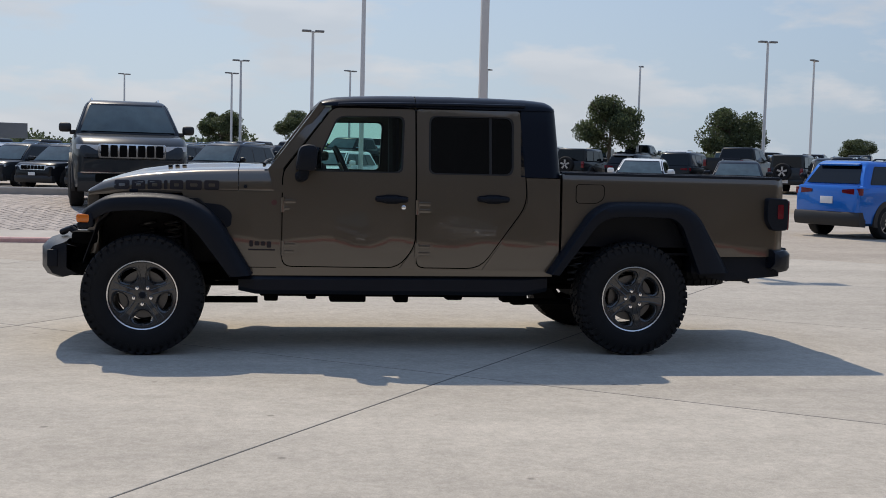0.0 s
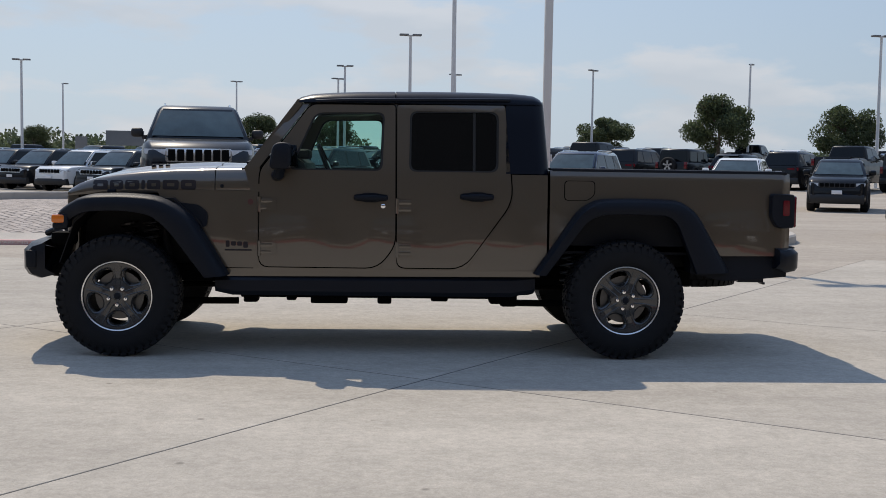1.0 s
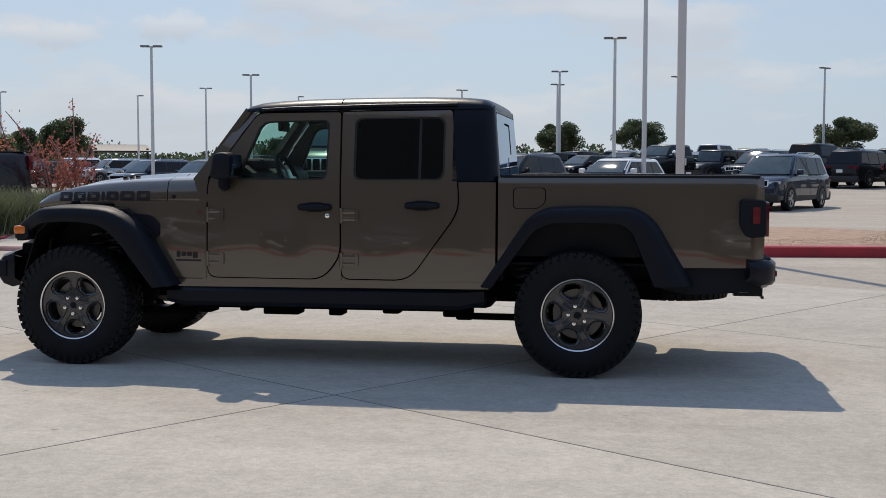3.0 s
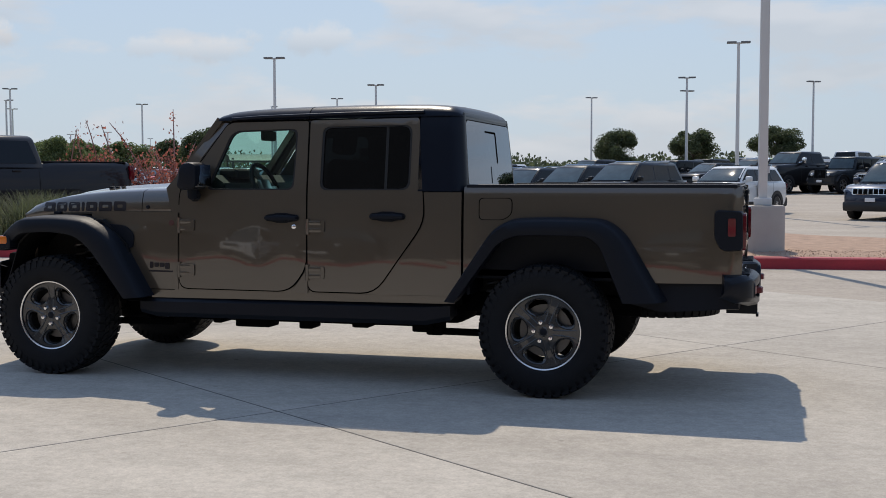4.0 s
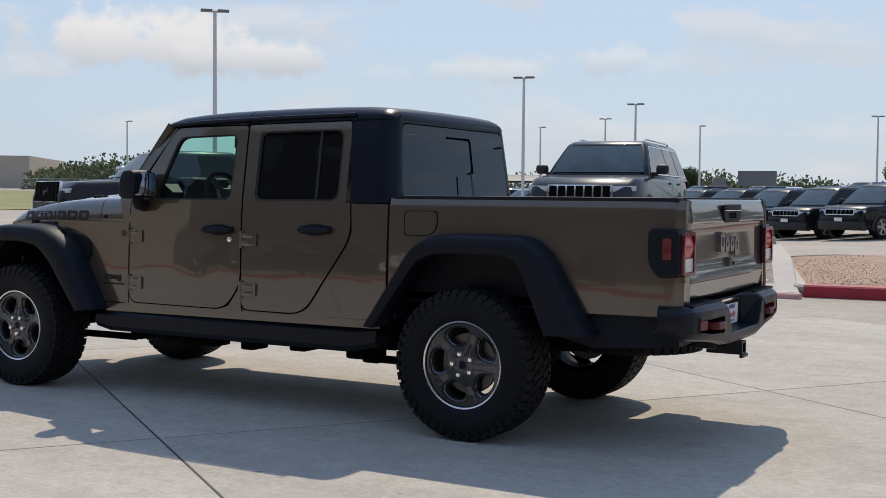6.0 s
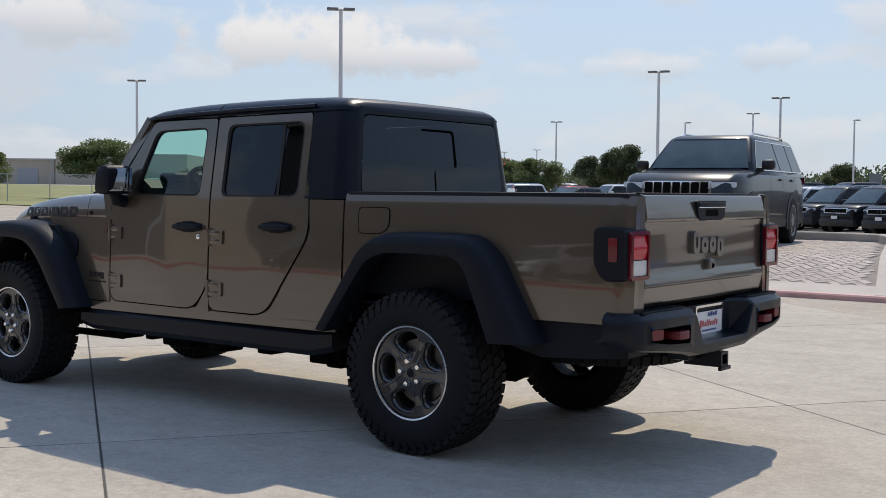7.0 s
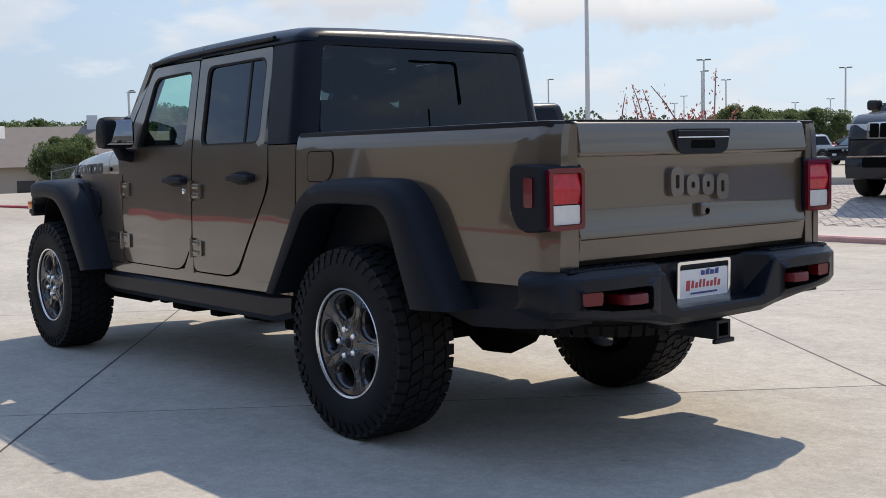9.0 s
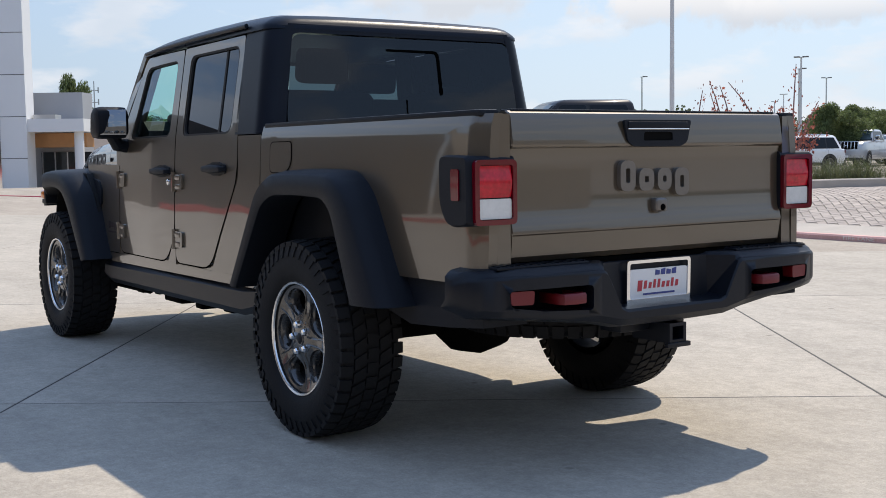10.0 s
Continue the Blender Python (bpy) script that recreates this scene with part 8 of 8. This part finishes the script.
# warehouse beyond the field
wz = height(-149.6, 105.5)
wh = root("warehouse", pose(-159.55, 107.49, wz, 0, 0, 38), "long low tan warehouse with a grey dock door", "building")
wall_box("wall", wh, (-26, 0, -1), (1.2, 30, 4.1), M_STUCCO)
wall_box("wall", wh, (1.2, -2, -1), (22, 30, 5.0), M_STUCCO)
wall_box("dock_door", wh, (-5.7, -0.1, 0), (-2.3, 0.05, 2.6), M_GREYPANEL, "grey roller dock door")
wall_box("parapet", wh, (-26, -0.15, 3.95), (1.2, 0.1, 4.2), M_KERB)
for x in (-14, -8, 0):
    wall_box("pilaster", wh, (x - 0.3, -0.12, -1), (x + 0.3, 0.02, 4.0), M_KERB)


def house(x, y, turn, w, d, eave, ridge, label):
    z = height(x, y)
    h = root("house", pose(x, y, z, 0, 0, turn), label, "house", "houses beyond the fence")
    wall_box("wall", h, (-w / 2, -d / 2, -0.5), (w / 2, d / 2, eave), M_STUCCO)
    bm = bmesh.new()
    o = 0.5
    e = [bm.verts.new(p) for p in ((-w / 2 - o, -d / 2 - o, eave - 0.1), (w / 2 + o, -d / 2 - o, eave - 0.1), (w / 2 + o, d / 2 + o, eave - 0.1), (-w / 2 - o, d / 2 + o, eave - 0.1))]
    r_ = [bm.verts.new(p) for p in ((-w / 2 + d * 0.35, 0, ridge), (w / 2 - d * 0.35, 0, ridge))]
    bm.faces.new((e[0], e[1], r_[1], r_[0]))
    bm.faces.new((e[2], e[3], r_[0], r_[1]))
    bm.faces.new((e[1], e[2], r_[1]))
    bm.faces.new((e[3], e[0], r_[0]))
    bm.faces.new(e)
    roof = part("roof", bm, M_ROOF, h, "brown shingle hip roof", smooth=10)
    wall_box("chimney", roof, (w * 0.28, -0.6, eave), (w * 0.28 + 0.9, 0.5, ridge + 0.9), M_PANEL)
    for k in (-0.3, 0.05):
        wall_box("window", h, (w * k, -d / 2 - 0.04, 0.9), (w * k + 1.4, -d / 2 + 0.02, 2.1), M_DARKGLASS)


house(-95.79, 30.6, 62, 22, 12, 3.3, 6.6, "low tan house with brown hip roof beyond the fence")

# chain-link fence, post by post
fence = root("fence", pose(0, 0, 0), "galvanised chain-link fence along the lane", "fence")
line = [(-49.74, 49.13), (-59.78, 42.14), (-65.77, 36.7), (-69.29, 29.23), (-71.31, 24.73)]
pts = []
for (x0, y0), (x1, y1) in zip(line, line[1:]):
    n = max(1, int(math.hypot(x1 - x0, y1 - y0) / 2.6))
    pts += [(x0 + (x1 - x0) * k / n, y0 + (y1 - y0) * k / n) for k in range(n)]
pts.append(line[-1])
for x, y in pts:
    bm = bmesh.new()
    z = height(x, y)
    tube(bm, [(x, y, z - 0.1), (x, y, z + 1.85)], 0.03, 6)
    part("post", bm, M_MESH, fence)
bm = bmesh.new()
tube(bm, [(x, y, height(x, y) + 1.82) for x, y in pts], 0.022, 6)
part("top_rail", bm, M_MESH, fence)
bm = bmesh.new()
for (x0, y0), (x1, y1) in zip(pts, pts[1:]):
    z = (height(x0, y0) + height(x1, y1)) / 2
    n = 30
    for k in range(-16, n):
        for sgn in (1, -1):
            a0, a1 = k / n, (k + 16) / n
            lo, hi = max(0.0, a0), min(1.0, a1)
            if hi <= lo:
                continue
            za, zb = (lo - a0) / (a1 - a0) * 1.8, (hi - a0) / (a1 - a0) * 1.8
            if sgn < 0:
                za, zb = 1.8 - za, 1.8 - zb
            p, q = Vector((x0 + (x1 - x0) * lo, y0 + (y1 - y0) * lo, z + za)), Vector((x0 + (x1 - x0) * hi, y0 + (y1 - y0) * hi, z + zb))
            t = 0.004
            bm.faces.new([bm.verts.new(v) for v in (p - Vector((0, 0, t)), q - Vector((0, 0, t)), q + Vector((0, 0, t)), p + Vector((0, 0, t)))])
tagged(part("wire_mesh", bm, M_MESH, fence, smooth=0), kind="stuff")
for x, y in ((-75.08, 32.55), (-73.98, 34.14)):
    z = height(x, y)
    pt = root("portable_toilet", pose(x - 1.2, y, z, 0, 0, 60), "pale grey portable toilet behind the fence", "portable toilet", "portable toilets")
    wall_box("cabin", pt, (-0.55, -0.55, 0), (0.55, 0.55, 2.0), M_POTTY, "", 0.03)
    bm = bmesh.new()
    loft(bm, [[(-0.58 * f, -0.58 * f, z_), (0.58 * f, -0.58 * f, z_), (0.58 * f, 0.58 * f, z_), (-0.58 * f, 0.58 * f, z_)] for f, z_ in ((1, 2.0), (0.9, 2.12), (0.5, 2.22))])
    part("roof", bm, M_PLATE, pt)
    wall_box("door", pt, (0.55, -0.4, 0.1), (0.57, 0.4, 1.85), M_GREYPANEL)

# shade canopies over the far rows
for x, y in ((-81.57, 121.18), (-45.47, 97.16)):
    z = height(x, y)
    c = root("shade_canopy", pose(x, y, z, 0, 0, 30), "dark shade canopy over parked cars", "canopy", "shade canopies in the lot")
    bm = bmesh.new()
    loft(bm, [[(-2.6, v, 3.0 - 0.04 * v * v), (2.6, v, 3.0 - 0.04 * v * v), (2.6, v, 3.12 - 0.04 * v * v), (-2.6, v, 3.12 - 0.04 * v * v)] for v in (-4, -2, 0, 2, 4)])
    part("roof", bm, M_CARTRIM, c)
    for u in (-2.3, 2.3):
        for v in (-3.5, 3.5):
            wall_box("post", c, (u - 0.1, v - 0.1, 0), (u + 0.1, v + 0.1, 2.7), M_CARTRIM)

# signboards at the far edge
for x, y, h, w in ((-20.35, 88.07, 3.4, 1.5), (-25.83, 96.1, 3.0, 0.5)):
    z = height(x, y)
    sg = root("sign_board", pose(x, y, z, 0, 0, 10), "dark signboard on posts at the edge of the lot", "sign", "signs")
    wall_box("board", sg, (-w, -0.1, h - 1.2), (w, 0.1, h), M_POLEDARK)
    for u in (-w * 0.8, w * 0.8):
        wall_box("post", sg, (u - 0.06, -0.06, 0), (u + 0.06, 0.06, h - 1.2), M_CARTRIM)
bm = bmesh.new()
az = height(-144, 44)
tube(bm, [(-144, 44.3, az), (-144, 44.3, az + 13)], [0.20, 0.06], 6)
for z in (8.5, 10.0, 11.5):
    tube(bm, [(-144.45, 43.9, az + z), (-144.45, 43.9, az + z + 0.7)], 0.09, 5)
    tube(bm, [(-143.55, 44.7, az + z), (-143.55, 44.7, az + z + 0.7)], 0.09, 5)
    tube(bm, [(-144.45, 43.9, az + z + 0.3), (-143.55, 44.7, az + z + 0.3)], 0.05, 5)
tagged(part("radio_mast", bm, M_MESH, None), "slim steel radio mast with antenna rings", "mast")

# unseen across the lane: parked cars and walls added for the paint to reflect
for k, (kind, paint) in enumerate((("suv", "charcoal"), ("pickup", "black"), ("suv", "white"), ("off_roader", "black"), ("suv", "navy"), ("suv", "charcoal"), ("compact_suv", "silver"), ("pickup", "charcoal"), ("suv", "black"), ("off_roader", "charcoal"), ("suv", "grey"))):
    car(kind, paint, -26 + 5.3 * k, -29.5 - 0.2 * (k % 3), 90, f"{paint} {WORDS[kind]} across the lane", group="cars across the lane")
M_CLADLIGHT = material("grey_brown_wall_cladding", (0.13, 0.115, 0.10), rough=0.6, var=0.25, scale=0.5)
M_CLAD = material("dark_grey_wall_cladding", (0.052, 0.052, 0.055), rough=0.6, var=0.2, scale=0.4)
# added walls; height and tone set how dark paint and glass look
bk = root("service_building", pose(0, -37, 0), "long dark grey service building across the lane", "building")
wall_box("wall", bk, (-38, -10, -0.2), (70, 0, 17.5), M_CLAD)
wall_box("low_wall", bk, (-52, -10, -0.2), (-38.1, -0.2, 9.0), M_STUCCO, "low tan link wall")
wall_box("wing", bk, (-110, 0.1, -0.2), (-52, 20, 9.5), M_CLADLIGHT, "dark grey projecting wing")
wall_box("east_wing", bk, (32, 0.6, -0.2), (48, 62, 5.0), M_STUCCO, "pale tan wing along the east row")
wall_box("fascia", bk, (-38.2, -0.1, 16.6), (70.2, 0.35, 17.8), M_GREYPANEL)
for k in range(8):
    wall_box("roller_door", bk, (-34 + k * 13.0, -0.05, 0.0), (-29.5 + k * 13.0, 0.06, 3.6), M_DARKGLASS)
# unseen cars, added in pale paints to brighten what the tailgate reflects
for k, (kind, paint) in enumerate((("suv", "silver"), ("compact_suv", "white"), ("suv", "grey"), ("compact_suv", "silver"), ("suv", "white"), ("compact_suv", "silver"), ("suv", "white"))):
    car(kind, paint, 27 + 0.4 * (k % 2), -16 + 3.4 * k, 180, f"{paint} {WORDS[kind]} in the east row", group="cars in the east row")

# ---- pavers of the display pad, the nearest as pieces of their own ----
PW, PL = 0.125, 0.25
cells = []
ang = radians(45)
ca, sa = math.cos(ang), math.sin(ang)
for i in range(-150, 150):
    for j in range(-150, 150):
        # herringbone: two bricks in each repeat
        for kind in (0, 1):
            k = (i - j) % 4
            if kind == 0 and k == 0:
                u0, v0, du, dv = i * PW, j * PW, PL, PW
            elif kind == 1 and k == 3:
                u0, v0, du, dv = i * PW, j * PW, PW, PL
            else:
                continue
            cu, cv = u0 + du / 2, v0 + dv / 2
            x, y = -6.6 + cu * ca - cv * sa, 14.0 + cu * sa + cv * ca
            if PAD_X0 + 0.25 < x < pad_edge(y) - 0.42 and PAD_Y0 + 0.75 < y < PAD_Y1 - 0.15:
                cells.append((x, y, du, dv))
cells.sort(key=lambda c: c[1] + 0.15 * abs(c[0] + 4))
near, far = cells[:300], cells[300:]
paver_mesh = {}
for x, y, du, dv in near:
    key = du > dv
    if key not in paver_mesh:
        bm = bmesh.new()
        a, b = du / 2 - 0.006, dv / 2 - 0.006
        loft(bm, [[(-p, -q, z), (p, -q, z), (p, q, z), (-p, q, z)] for p, q, z in ((a, b, -0.03), (a, b, -0.004), (a - 0.005, b - 0.005, 0.0))])
        ob = part("paver", bm, M_PAVER, display_pad, smooth=0)
        paver_mesh[key] = ob.data
    else:
        ob = part("paver", None, None, display_pad, shared=paver_mesh[key])
    sl = math.degrees(math.atan((pad_height(y + 0.05) - pad_height(y - 0.05)) / 0.1))
    ob.matrix_basis = pose(x, y, pad_height(y) + random.uniform(-0.001, 0.002), sl, 0, 0) @ pose(0, 0, 0, 0, 0, 45)
verts, faces = [], []
for x, y, du, dv in far:
    b0 = len(verts)
    dz = random.uniform(-0.001, 0.002)
    for ins, z in ((0.006, -0.02), (0.011, 0.0)):
        a, b = du / 2 - ins, dv / 2 - ins
        for p, q in ((-a, -b), (a, -b), (a, b), (-a, b)):
            xx, yy = x + p * ca - q * sa, y + p * sa + q * ca
            verts.append((xx, yy, pad_height(yy) + z + dz))
    faces.append((b0 + 4, b0 + 5, b0 + 6, b0 + 7))
    for k in range(4):
        faces.append((b0 + k, b0 + (k + 1) % 4, b0 + 4 + (k + 1) % 4, b0 + 4 + k))
me = bpy.data.meshes.new("far_pavers")
me.from_pydata(verts, [], faces)
me.materials.append(M_PAVER)
tagged(part("far_pavers", None, None, display_pad, shared=me), "clay herringbone pavers", kind="stuff")
